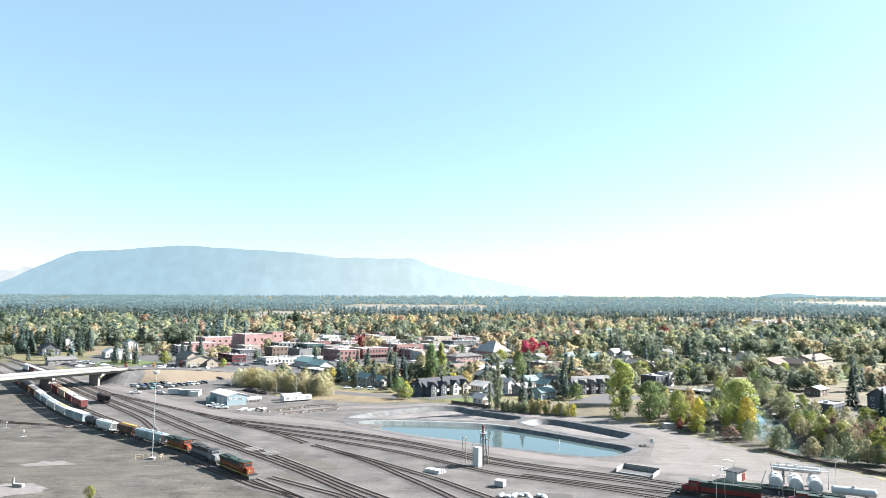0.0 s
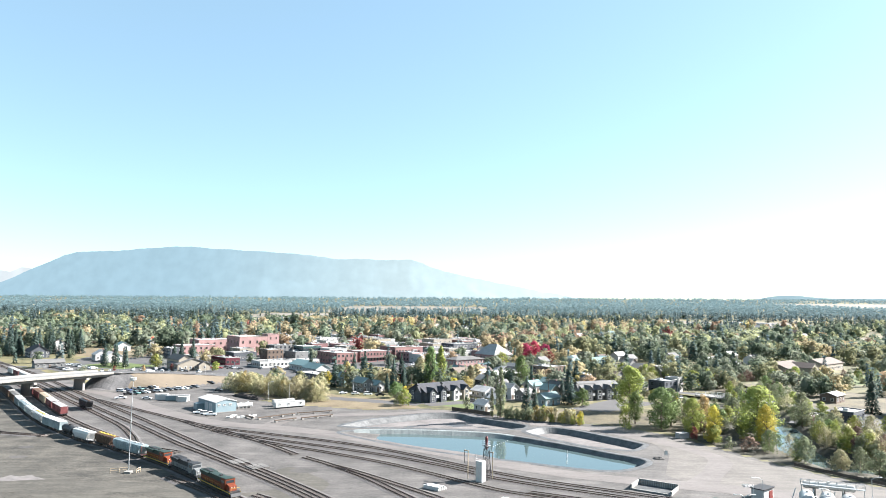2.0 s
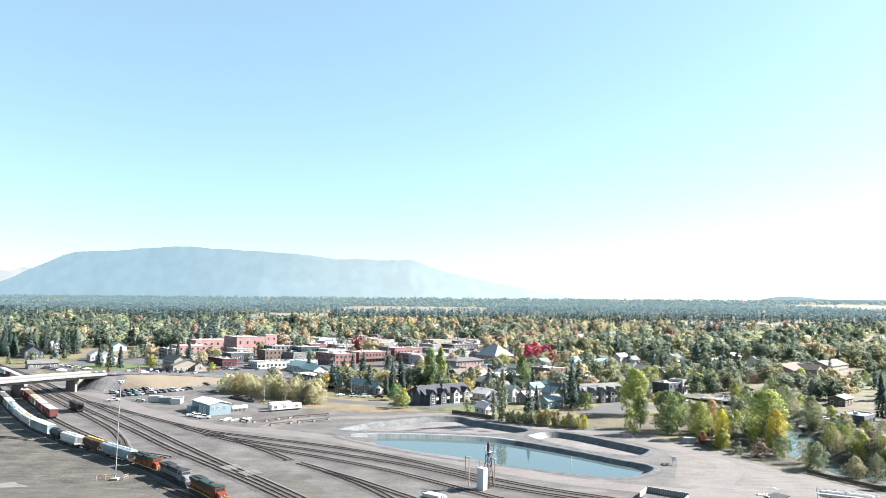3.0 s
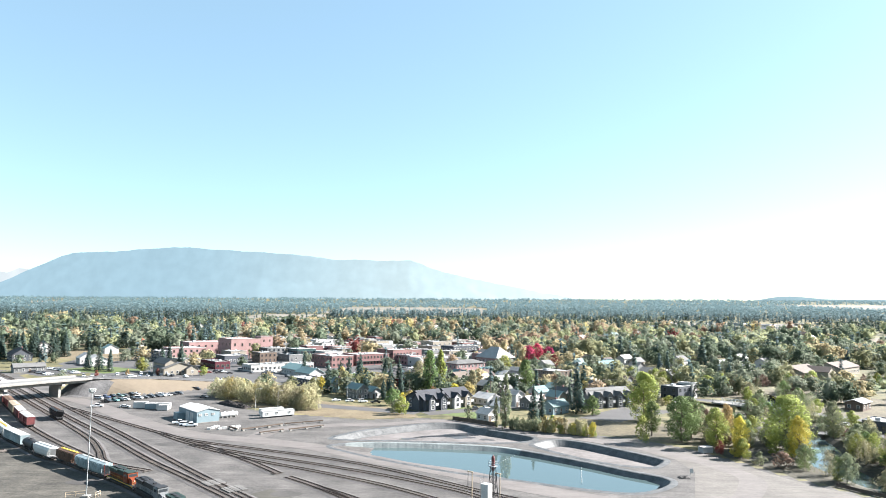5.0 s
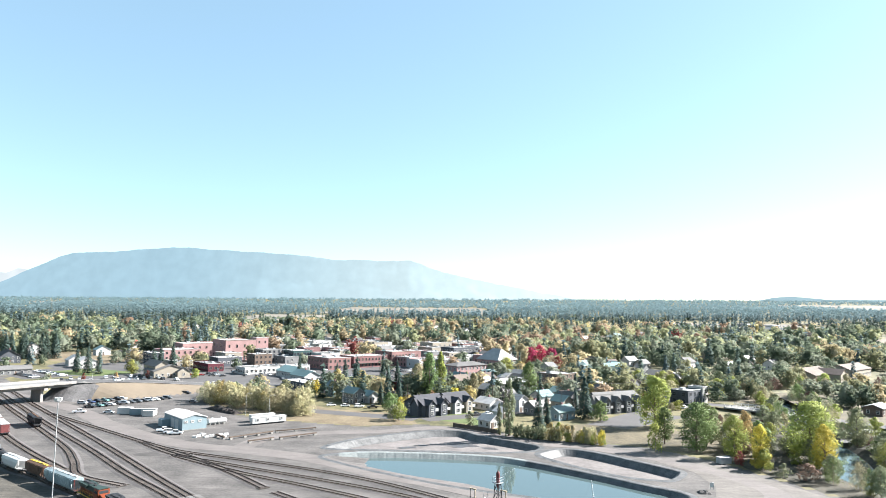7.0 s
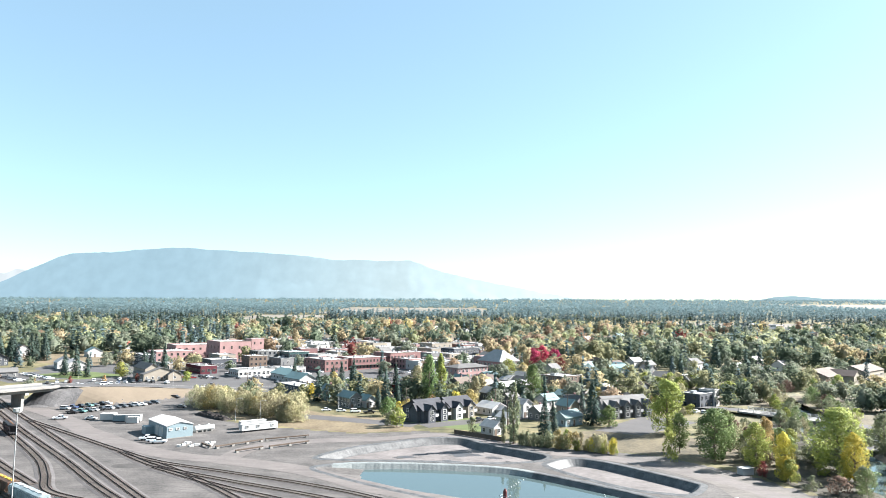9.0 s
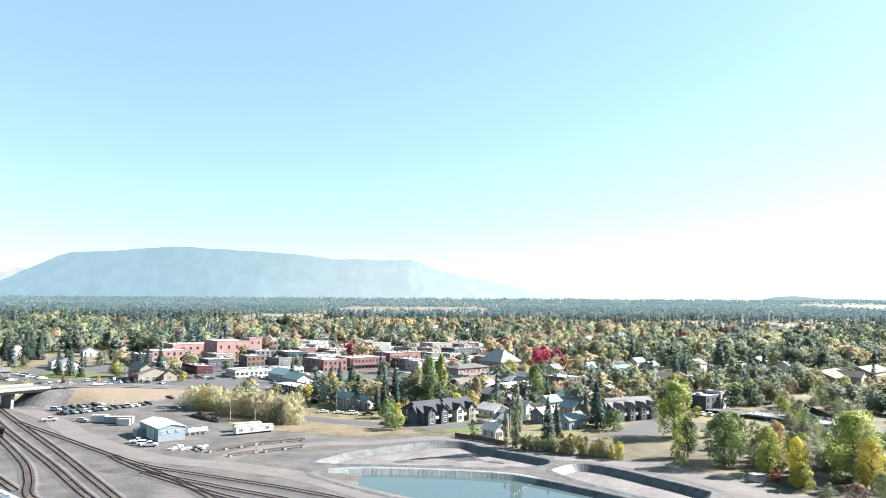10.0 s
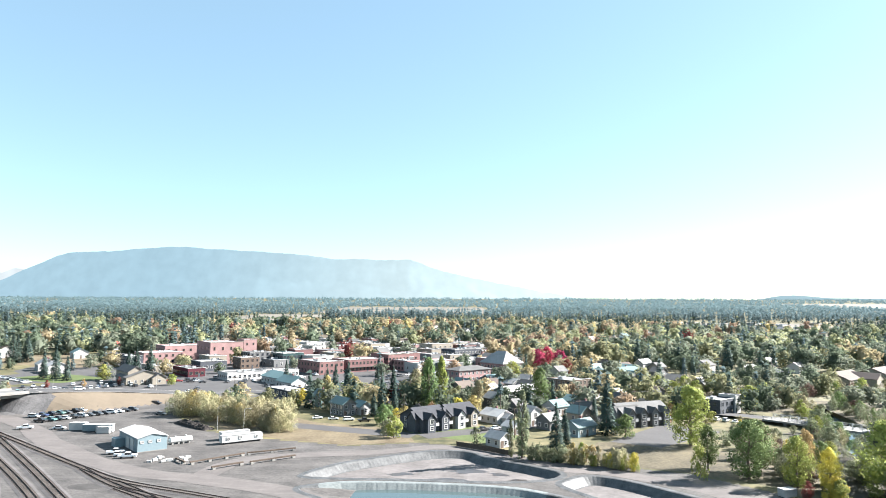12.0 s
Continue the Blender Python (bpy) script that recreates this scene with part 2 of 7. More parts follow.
# ---- mesh tools ----
def box(bm, x, y, z, sx, sy, sz, m=None):
    """A box on the point x, y, z (centre of its base)."""
    t = Matrix.Translation((x, y, z + sz / 2)) @ Matrix.Diagonal((sx, sy, sz, 1))
    return bmesh.ops.create_cube(bm, size=1, matrix=(m @ t) if m else t)["verts"]


def tube(bm, p, q, r, r2=None, n=8):
    """A round bar from p to q."""
    p, q = Vector(p), Vector(q)
    d = q - p
    t = Matrix.Translation((p + q) / 2) @ d.to_track_quat("Z", "Y").to_matrix().to_4x4()
    bmesh.ops.create_cone(bm, cap_ends=True, segments=n, radius1=r, radius2=r if r2 is None else r2, depth=d.length, matrix=t)


def prism(bm, outline, y0, y1):
    """A profile in x, z pushed from y0 to y1."""
    a = [bm.verts.new((x, y0, z)) for x, z in outline]
    b = [bm.verts.new((x, y1, z)) for x, z in outline]
    bm.faces.new(a)
    bm.faces.new(b[::-1])
    for i in range(len(a)):
        j = (i + 1) % len(a)
        bm.faces.new((a[j], a[i], b[i], b[j]))


def part(name, bm, mat, parent, label=""):
    bmesh.ops.recalc_face_normals(bm, faces=bm.faces)
    me = bpy.data.meshes.new(name)
    bm.to_mesh(me)
    bm.free()
    return piece(name, me, mat, parent, label)


def piece(name, me, mat, parent, label="", at=None):
    ob = new(name, me)
    if not me.materials:
        me.materials.append(mat)
    ob.parent = parent
    if at:
        ob.matrix_basis = at
    if label:
        ob["label"] = label
    return ob


def paint(ob, mat):
    ob.material_slots[0].link = "OBJECT"
    ob.material_slots[0].material = mat


def thing(name, m, label, category, group="", kind=""):
    ob = new(name)
    ob.matrix_basis = m
    return tagged(ob, label, category, group, kind)


def solid(name, bm, mat, label, category, group="", kind="", m=None):
    ob = part(name, bm, mat, None)
    if m:
        ob.matrix_basis = m
    return tagged(ob, label, category, group, kind)


def sheet(name, verts, faces, mat, label="", category="", kind="structure", smooth=False):
    me = bpy.data.meshes.new(name)
    me.from_pydata(verts, [], faces)
    me.materials.append(mat)
    if smooth:
        me.shade_smooth()
    return tagged(new(name, me), label, category, "", kind)


def along(points, step):
    """Evenly spaced points and headings along a smooth line through the given points."""
    p = [Vector((*q, 0)) if len(q) == 2 else Vector(q) for q in points]
    fine = []
    for i in range(len(p) - 1):
        a, b, c, d = p[max(i - 1, 0)], p[i], p[i + 1], p[min(i + 2, len(p) - 1)]
        for k in range(24):
            t = k / 24
            fine.append(0.5 * (2 * b + (c - a) * t + (2 * a - 5 * b + 4 * c - d) * t * t + (3 * b - a - 3 * c + d) * t ** 3))
    fine.append(p[-1])
    out, need, done = [], 0.0, 0.0
    for a, b in zip(fine, fine[1:]):
        l = (b - a).length
        while l > 0 and need <= done + l:
            out.append((a.lerp(b, (need - done) / l), (b - a).normalized()))
            need += step
        done += l
    return out


def strip(name, points, width, mat, z=0.03, label="", category="", step=3.0, wobble=0.0):
    """A flat band of ground along a line."""
    v, f = [], []
    for i, (c, d) in enumerate(along(points, step)):
        s = Vector((-d.y, d.x, 0))
        w = width / 2 * (1 + wobble * noise.noise(c * 0.06))
        for k in (-1, 1):
            q = c + s * k * w
            v.append((q.x, q.y, c.z + z))
        if i:
            f.append((2 * i - 2, 2 * i, 2 * i + 1, 2 * i - 1))
    return sheet(name, v, f, mat, label, category)


def inside(px, py, poly):
    """Signed distance to a polygon, positive inside, for arrays of points."""
    d = np.full(px.shape, 1e9)
    ins = np.zeros(px.shape, bool)
    for (x1, y1), (x2, y2) in zip(poly, poly[1:] + poly[:1]):
        ex, ey = x2 - x1, y2 - y1
        t = np.clip(((px - x1) * ex + (py - y1) * ey) / (ex * ex + ey * ey), 0, 1)
        d = np.minimum(d, np.hypot(px - x1 - t * ex, py - y1 - t * ey))
        cross = (y1 > py) != (y2 > py)
        ins ^= cross & (px < (x2 - x1) * (py - y1) / (y2 - y1 + 1e-9) + x1)
    return np.where(ins, d, -d)


def off_line(px, py, pts):
    """Distance to a line of points, and the height carried along it."""
    d, h = np.full(px.shape, 1e9), np.zeros(px.shape)
    for (x1, y1, z1), (x2, y2, z2) in zip(pts, pts[1:]):
        ex, ey = x2 - x1, y2 - y1
        t = np.clip(((px - x1) * ex + (py - y1) * ey) / (ex * ex + ey * ey), 0, 1)
        e = np.hypot(px - x1 - t * ex, py - y1 - t * ey)
        h = np.where(e < d, z1 + t * (z2 - z1), h)
        d = np.minimum(d, e)
    return d, h


# ---- ground ----
def climb(x, y):
    """Raises the far ground, more to the right, to fit the skyline in the camera's view."""
    u = np.clip((np.asarray(y) - 650) / 3750, 0, 1) ** 1.15
    return u * (89 + 44 * np.asarray(x) / np.maximum(np.asarray(y), 100))


POND = [(-34, 237), (-25, 242), (-7, 242.5), (13, 240), (23.5, 234.5), (39.6, 221), (48.6, 212), (55.4, 206), (56, 201), (51, 195), (44, 191.5), (35, 193.5), (19.4, 200.6), (3, 208), (-15.5, 220), (-28, 230)]
BASIN_W = [(-35, 250), (-29, 260), (-17, 270), (-4, 278), (6, 278), (12, 270), (23.5, 261), (29, 255), (26, 249), (13, 245.5), (-7, 246.5), (-32, 247)]
BASIN_E = [(28, 243), (31, 248.5), (36.7, 252), (44.4, 248), (54, 237), (61, 228), (62, 224.5), (57, 217.5), (53, 217.5), (45, 221), (35.5, 231)]
YARD = [(-700, 60), (-700, 640), (-420, 520), (-250, 420), (-165, 333), (-140, 345), (-118, 366), (-106, 345), (-95, 320), (-76, 301), (-52, 291), (-30, 284), (-8, 290), (8, 284), (22, 269), (48, 262), (63, 256), (78, 238), (90, 206), (105, 180), (125, 150), (180, 60)]
CREEK = [(260, 190, 0), (190, 186, 0), (140, 188, 0), (112, 203, 0), (111, 226, 0), (122, 255, 0), (136, 305, 0), (152, 345, 0), (166, 385, 0), (205, 420, 0), (280, 430, 0)]
OVERPASS = [(-230, 215, 7.6), (-196, 283, 7.5), (-178, 318, 7.4), (-164, 341, 7.2), (-145, 359, 5.6), (-126, 373, 3.4), (-104, 390, 0.6), (-85, 404, 0.0)]
xs = np.unique(np.concatenate([-np.geomspace(240, 4430, 34), np.arange(-240, -60, 2.0), np.arange(-44, 70, 0.9), np.arange(-60, -44, 2.0), np.arange(70, 82, 1.5), np.arange(82, 240, 2.5), np.geomspace(240, 4430, 34)]))
ys = np.unique(np.concatenate([[-600, -200, 0], np.arange(40, 180, 5.0), np.arange(180, 188, 2), np.arange(188, 282, 0.9), np.arange(282, 292, 2), np.arange(292, 440, 2.2), np.geomspace(440, 4430, 50)]))
gx, gy = np.meshgrid(xs, ys)
hz = np.zeros(gx.shape)
d_pond, d_w, d_e = inside(gx, gy, POND), inside(gx, gy, BASIN_W), inside(gx, gy, BASIN_E)
hz -= 2.9 * np.clip((d_pond + 0.55) / 0.9, 0, 1)
hz -= 1.66 * np.clip((d_w + 0.55) / 0.9, 0, 1) + 1.66 * np.clip((d_e + 0.55) / 0.9, 0, 1)
d_c, _ = off_line(gx, gy, CREEK)
hz -= 3.0 * np.clip((8.5 - d_c) / 5, 0, 1)
d_o, z_o = off_line(gx, gy, OVERPASS[3:])
past = (gx + 164) * -0.52 + (gy - 341) * -0.85
mix = np.clip((past + 14) / 18, 0, 1)
mix = mix * mix * (3 - 2 * mix)
bank_z = np.clip(z_o - 0.15 - np.maximum(d_o - 8.0 + 2.5 * mix, 0) / (2.0 - mix), 0, 9)
hz = np.where((d_o < 45) & (bank_z > 0), bank_z, hz)
hz += climb(gx, gy)
yard = inside(gx, gy, YARD)
cx, cy = (gx[:-1, :-1] + gx[1:, 1:]) / 2, (gy[:-1, :-1] + gy[1:, 1:]) / 2
ch = (hz[:-1, :-1] + hz[1:, 1:]) / 2
zone = np.where((yard[:-1, :-1] + yard[1:, 1:]) / 2 > 0, 0, 1)
in_basin = np.maximum(inside(cx, cy, BASIN_W), inside(cx, cy, BASIN_E))
WEST = [(-22, 140), (-60, 180), (-106, 217), (-150, 259), (-195, 308), (-261, 383), (-400, 540), (-700, 700), (-700, 60), (20, 60), (20, 100)]
zone = np.where((zone == 0) & (inside(cx, cy, WEST) > 0), 6, zone)
# the creekside zone takes a darker brown than the turf
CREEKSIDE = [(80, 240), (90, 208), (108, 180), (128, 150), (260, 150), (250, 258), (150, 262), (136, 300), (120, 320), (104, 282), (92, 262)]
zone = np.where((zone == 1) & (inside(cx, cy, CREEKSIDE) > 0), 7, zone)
zone = np.where(inside(cx, cy, POND) > 1.0, 2, zone)
zone = np.where(in_basin > 1.0, 3, zone)
slope_o, _ = off_line(cx, cy, OVERPASS[3:])
zone = np.where((ch > 0.12) & (cy < 1000), 4, zone)
d_ab = np.hypot(cx + 166, cy - 334)
zone = np.where((ch > 0.1) & (d_ab < 15), 5, zone)
me = bpy.data.meshes.new("ground")
nx = len(xs)
idx = np.arange(gx.size).reshape(gx.shape)
quads = np.stack([idx[:-1, :-1], idx[:-1, 1:], idx[1:, 1:], idx[1:, :-1]], -1).reshape(-1, 4)
me.from_pydata(np.stack([gx, gy, hz], -1).reshape(-1, 3).tolist(), [], quads.tolist())
for m in (GRAVEL, TURF, LINER, MUD, TAN_SLOPE, RIPRAP, CINDER, CREEKSIDE_GROUND):
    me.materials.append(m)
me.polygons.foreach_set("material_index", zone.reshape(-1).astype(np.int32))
me.update()
ground = tagged(new("ground", me), "grey gravel rail yard with dry turf and lined basins around it", "ground", "", "structure")


def flat(name, poly, z, mat, label, category):
    bm = bmesh.new()
    bm.faces.new([bm.verts.new((x, y, z)) for x, y in poly])
    ob = part(name, bm, mat, None)
    return tagged(ob, label, category, "", "structure")


def bank(poly, width, depth, label, pale=()):
    """The lined slope round a basin, with its folds and a lip."""
    loop = [p for p, d in along(poly + poly[:2], 0.6)]
    first = min(range(len(loop)), key=lambda i: (loop[i] - Vector((*poly[1], 0))).length if i < len(loop) // 2 else 1e9)
    last = min(range(len(loop)), key=lambda i: (loop[i] - Vector((*poly[1], 0))).length if i >= len(loop) // 2 else 1e9)
    loop = loop[first:last]
    n = len(loop)
    area = sum(loop[i].x * loop[(i + 1) % n].y - loop[(i + 1) % n].x * loop[i].y for i in range(n))
    v, f = [], []
    for i, p in enumerate(loop):
        d = (loop[(i + 3) % n] - loop[i - 3]).normalized()
        s = Vector((-d.y, d.x, 0)) * (1 if area > 0 else -1)
        fold = 0.028 * (i % 2) + 0.04 * noise.noise(p * 0.9)
        for w, z in ((-1.7, 0.02), (-0.1, 0.12), (0.25, 0.0 + fold), (width * 0.55, -depth * 0.5 + fold), (width, -depth + fold * 0.5), (width + 0.8, -depth - 0.1)):
            q = p + s * w
            v.append((q.x, q.y, z))
    for i in range(n):
        j = (i + 1) % n
        for k in range(5):
            f.append((6 * i + k, 6 * j + k, 6 * j + k + 1, 6 * i + k + 1))
    ob = sheet("basin_bank", v, f, LINER, label, "pond bank")
    # the far stretch is painted paler for the sky it would reflect
    if pale:
        ob.data.materials.append(SKY_SHEEN_LINER)
        for p in ob.data.polygons:
            if pale[0] < p.center.x < pale[1] and p.center.y > pale[2]:
                p.material_index = 1
    return ob


bank(POND, 2.6, 1.9, "lined bank round the settling pond, sky sheen painted on the far side", (-30, 23, 234))
bank(BASIN_W, 2.2, 1.62, "dark lined bank round a drained basin")
bank(BASIN_E, 2.2, 1.62, "dark lined bank round a drained basin")
flat("water", [(-29, 239), (-10, 241.5), (14, 238.5), (30, 229.5), (50, 210), (54, 203), (50, 196), (44, 192), (30, 196), (3, 209), (-16, 221), (-27, 231)], -1.1, WATER, "still blue-green water of the settling pond", "water")
sheet("beach", [(-34.5, 238, 0.02), (-31, 233, 0.02), (-27.5, 229.5, 0.02), (-24, 230.5, -0.7), (-21, 228, -1.18), (-20.5, 233, -1.18), (-20, 240, -1.18), (-27, 240, -0.7), (-27, 234.5, -0.8)],
      [(0, 1, 8, 7), (1, 2, 3, 8), (2, 4, 3), (3, 4, 5, 8), (8, 5, 6, 7)], GRAVEL, "gravel beach at the shallow end of the pond", "beach")
strip("water", [(c[0], c[1]) for c in CREEK], 11, WATER, -1.7, "calm blue creek between wooded banks", "creek")
for x, y, w, d, a in ((6, 262, 9, 2.2, 0.1), (17, 252, 7, 2, 0.5), (-12, 258, 6, 1.6, 0.2), (0, 253, 10, 1.5, 0.0), (-20, 252, 5, 1.2, 0.1), (14, 259, 5, 1.4, -0.3)):
    flat("puddle", [(x + w * math.cos(k * 0.45) * (1 + 0.3 * math.sin(3 * k)) / 2, y + d * math.sin(k * 0.45) * (1 + 0.3 * math.cos(2 * k)) + a * w * math.cos(k * 0.45) / 2) for k in range(14)], -1.63, PUDDLE, "dark shallow puddle on the dried basin floor", "puddle")

# ---- roads, strips and fields ----
SANDY = material("sandy_dirt", (0.056, 0.051, 0.043), vary=0.3, size=1.0, big=10, bump=0.05, streak=0.2)
GRID = 42.0  # the town's streets run with the tracks
strip("road", [(-420, 520), (-271, 402), (-190, 345), (-145, 310), (-114, 277), (-81, 251), (-58, 243), (-37, 234), (-16, 218), (3, 207), (19, 195), (34, 186), (49, 181), (62, 177), (80, 171), (101, 153), (125, 120)], 7.5, DIRT, 0.035, "pale packed dirt service road beside the tracks", "dirt road", wobble=0.25)
strip("road", [(62, 178), (74, 197), (78, 208), (74, 222), (66, 236), (56, 246), (42, 256), (30, 259)], 6.5, DIRT, 0.03, "pale dirt track curving round the settling basins", "dirt road", wobble=0.3)
strip("road", [(-60, 246), (-56, 262), (-40, 271), (-20, 276), (-2, 284), (14, 276), (32, 260)], 6, DIRT, 0.025, "pale dirt track behind the basins", "dirt road", wobble=0.3)
strip("road", [(-230, 120), (-150, 150), (-110, 165), (-70, 168), (-45, 160), (-30, 172), (-45, 187)], 9, SANDY, 0.03, "dusty vehicle track across the yard", "dirt road", wobble=0.4)
strip("road", [(-240, 210), (-165, 205), (-120, 185), (-85, 165), (-60, 140)], 11, SANDY, 0.025, "sandy vehicle track across the yard", "dirt road", wobble=0.4)
for x, y, r in ((-118, 160, 11), (-100, 172, 6), (-132, 172, 8), (-95, 150, 7)):
    flat("bare_patch", [(x + r * math.cos(k * 0.35) * (1 + 0.25 * math.sin(2.3 * k)), y + 0.7 * r * math.sin(k * 0.35) * (1 + 0.2 * math.cos(3.1 * k))) for k in range(18)], 0.02 + r * 0.001, MUD, "pale dried patch in the gravel yard", "bare ground")
flat("meadow", [(-98, 330), (-74, 305), (-52, 292), (-30, 285), (-10, 291), (-13, 305), (-25, 316), (-46, 322), (-70, 345), (-92, 372), (-108, 362)], 0.03, DRY_GRASS, "dry straw-coloured meadow beside the yard", "meadow")
flat("meadow", [(36, 268), (62, 258), (86, 240), (96, 250), (92, 275), (70, 300), (48, 295)], 0.03, MIXED_GRASS, "dry grass clearing beside the poplars", "meadow")
flat("meadow", [(140, 275), (185, 275), (230, 330), (200, 400), (170, 400), (160, 350)], 0.03, MIXED_GRASS, "dry grass field beyond the creek", "meadow")
flat("meadow", [(118, 365), (145, 360), (158, 400), (160, 445), (130, 470), (108, 440)], 0.03, MIXED_GRASS, "dry grass slope behind the willows", "meadow")
flat("meadow", [(-345, 545), (-235, 500), (-215, 560), (-300, 630)], 0.03, DRY_GRASS, "dry grass field behind the tracks", "meadow")
flat("lawn", [(-240, 440), (-200, 425), (-185, 450), (-225, 470)], 0.035, LAWN, "mown lawn between spruces", "lawn")
flat("lawn", [(-13, 306), (12, 290), (26, 300), (13, 318), (-8, 330)], 0.035, LAWN, "mown lawn in front of the townhouses", "lawn")
flat("lawn", [(205, 400), (330, 420), (360, 470), (230, 455)], 0.035, LAWN, "green mown sports field", "lawn")
flat("parking_lot", [(-160, 340), (-118, 372), (-108, 345), (-97, 322), (-84, 306), (-105, 285), (-140, 310)], 0.015, GRAVEL, "gravel parking area beside the embankment", "parking lot")
flat("parking_lot", [(-182, 372), (-140, 404), (-165, 440), (-215, 405)], 0.04, ASPHALT, "asphalt parking lot behind the road", "parking lot")
flat("parking_lot", [(130, 270), (160, 262), (185, 285), (150, 300)], 0.045, ASPHALT, "asphalt parking lot by the creek", "parking lot")
flat("parking_lot", [(52, 296), (66, 288), (96, 316), (80, 330)], 0.045, ASPHALT, "asphalt yard in front of the townhouses", "parking lot")
flat("town_ground", [(-180, 395), (-100, 392), (-40, 360), (60, 420), (60, 520), (-30, 620), (-150, 660), (-300, 700), (-260, 480)], 0.012, ASPHALT, "grey paved ground of the town centre", "pavement")
for k, (p, q) in enumerate((((-70, 322), (-8, 300)), ((-8, 300), (70, 345)), ((70, 345), (190, 455)), ((-70, 322), (-120, 372)), ((-104, 390), (-30, 460)), ((-30, 460), (120, 600)), ((-20, 345), (-110, 440)), ((30, 320), (-60, 420)), ((10, 440), (-80, 545)), ((60, 480), (-30, 590)), ((-60, 400), (60, 505)), ((60, 380), (-20, 470)))):
    strip("street", [p, q], 8.5, ASPHALT, 0.05 + 0.004 * k, "grey asphalt town street", "street")
strip("road", [(80, 395, 0), (102, 362, 0.2), (118, 344, 1.2), (134, 326, 1.6), (150, 308, 1.2), (175, 285, 0.1)], 8, ASPHALT, 0.08, "asphalt road to the creek bridge", "road")


flat("dirt_yard", [(57, 188), (66, 212), (66, 226), (58, 241), (62, 255), (76, 237), (88, 206), (103, 180), (118, 155), (80, 162), (62, 174)], 0.022, material("trodden_dirt", (0.0944, 0.0848, 0.0768), vary=0.2, size=1.0, big=8, bump=0.05, streak=0.15), "pale trodden dirt beside the basins", "dirt yard")
flat("parking_lot", [(-264, 436), (-226, 405), (-198, 440), (-240, 474)], 0.03, ASPHALT, "asphalt parking lot among spruces", "parking lot")
rut = random.Random(21)
RUT = material("wheel_rut", (0.0464, 0.0424, 0.04), vary=0.3, size=0.8, big=5, bump=0.03)
PALE_RUT = material("pale_wheel_rut", (0.061, 0.056, 0.052), vary=0.3, size=0.8, big=5, bump=0.03)
for k in range(16):
    x, y = rut.uniform(-190, -40), rut.uniform(128, 205)
    if y > 128 - x * 0.98 - 40:
        continue
    a = radians(rut.choice([135, 140, 128, 170, 20]) + rut.uniform(-14, 14))
    bend, l = rut.uniform(-0.25, 0.25), rut.uniform(24, 60)
    pts = [(x + math.cos(a + bend * q) * l * q, y + math.sin(a + bend * q) * l * q) for q in (0, 0.33, 0.66, 1)]
    for off in (0, 1.7):
        strip("wheel_rut", [(p[0] - math.sin(a) * off, p[1] + math.cos(a) * off) for p in pts], rut.uniform(0.3, 0.55), rut.choice([RUT, PALE_RUT]), 0.04 + 0.0008 * k, "shallow wheel rut pressed into the gravel", "wheel rut", wobble=0.6, step=1.5)
for k in range(30):
    x, y, r = rut.uniform(-180, 60), rut.uniform(130, 240), rut.uniform(1.2, 4.5)
    if inside(np.array([x]), np.array([y]), POND)[0] > -6 or inside(np.array([x]), np.array([y]), BASIN_E)[0] > -6:
        continue
    flat("stain", [(x + r * math.cos(q * 0.35) * (1 + 0.35 * noise.noise(Vector((q, k, 0)))), y + 0.6 * r * math.sin(q * 0.35) * (1 + 0.35 * noise.noise(Vector((q, k, 5))))) for q in range(18)], 0.032 + 0.0006 * k, rut.choice([RUT, PALE_RUT]), "patch of darker or paler gravel", "ground patch")


# ---- railway ----
def track(points, label):
    """A track with its ballast bed, sleepers and two rails."""
    t = thing("railway_track", Matrix(), label, "railway track", "tracks in the yard", "structure")
    v, f = [], []
    for i, (c, d) in enumerate(along(points, 3)):
        s = Vector((-d.y, d.x, 0))
        for w, z in ((-2.1, 0.03), (-1.45, 0.16), (1.45, 0.16), (2.1, 0.03)):
            q = c + s * w
            v.append((q.x, q.y, z))
        if i:
            b = 4 * i
            f += [(b - 4 + k, b + k, b + k + 1, b - 3 + k) for k in range(3)]
    me = bpy.data.meshes.new("ballast_bed")
    me.from_pydata(v, [], f)
    piece("ballast_bed", me, BALLAST, t)
    v, f = [], []
    for c, d in along(points, 0.62):
        s = Vector((-d.y, d.x, 0))
        b = len(v)
        for z in (0.14, 0.24):
            for i, j in ((-1.3, -0.13), (1.3, -0.13), (1.3, 0.13), (-1.3, 0.13)):
                q = c + s * i + d * j
                v.append((q.x, q.y, z))
        f += [(b + 4, b + 5, b + 6, b + 7)] + [(b + k, b + (k + 1) % 4, b + 4 + (k + 1) % 4, b + 4 + k) for k in range(4)]
    me = bpy.data.meshes.new("sleepers")
    me.from_pydata(v, [], f)
    tagged(piece("sleepers", me, TIE, t), "", "", "", "stuff")
    for side in (-0.75, 0.75):
        v, f = [], []
        for i, (c, d) in enumerate(along(points, 2)):
            s = Vector((-d.y, d.x, 0))
            for w, z in ((-0.06, 0.24), (-0.06, 0.41), (0.06, 0.41), (0.06, 0.24)):
                q = c + s * (side + w)
                v.append((q.x, q.y, z))
            if i:
                b = 4 * i
                f += [(b - 4 + k, b + k, b + k + 1, b - 3 + k) for k in range(3)]
        me = bpy.data.meshes.new("rail")
        me.from_pydata(v, [], f)
        piece("rail", me, RAIL, t)
    return t


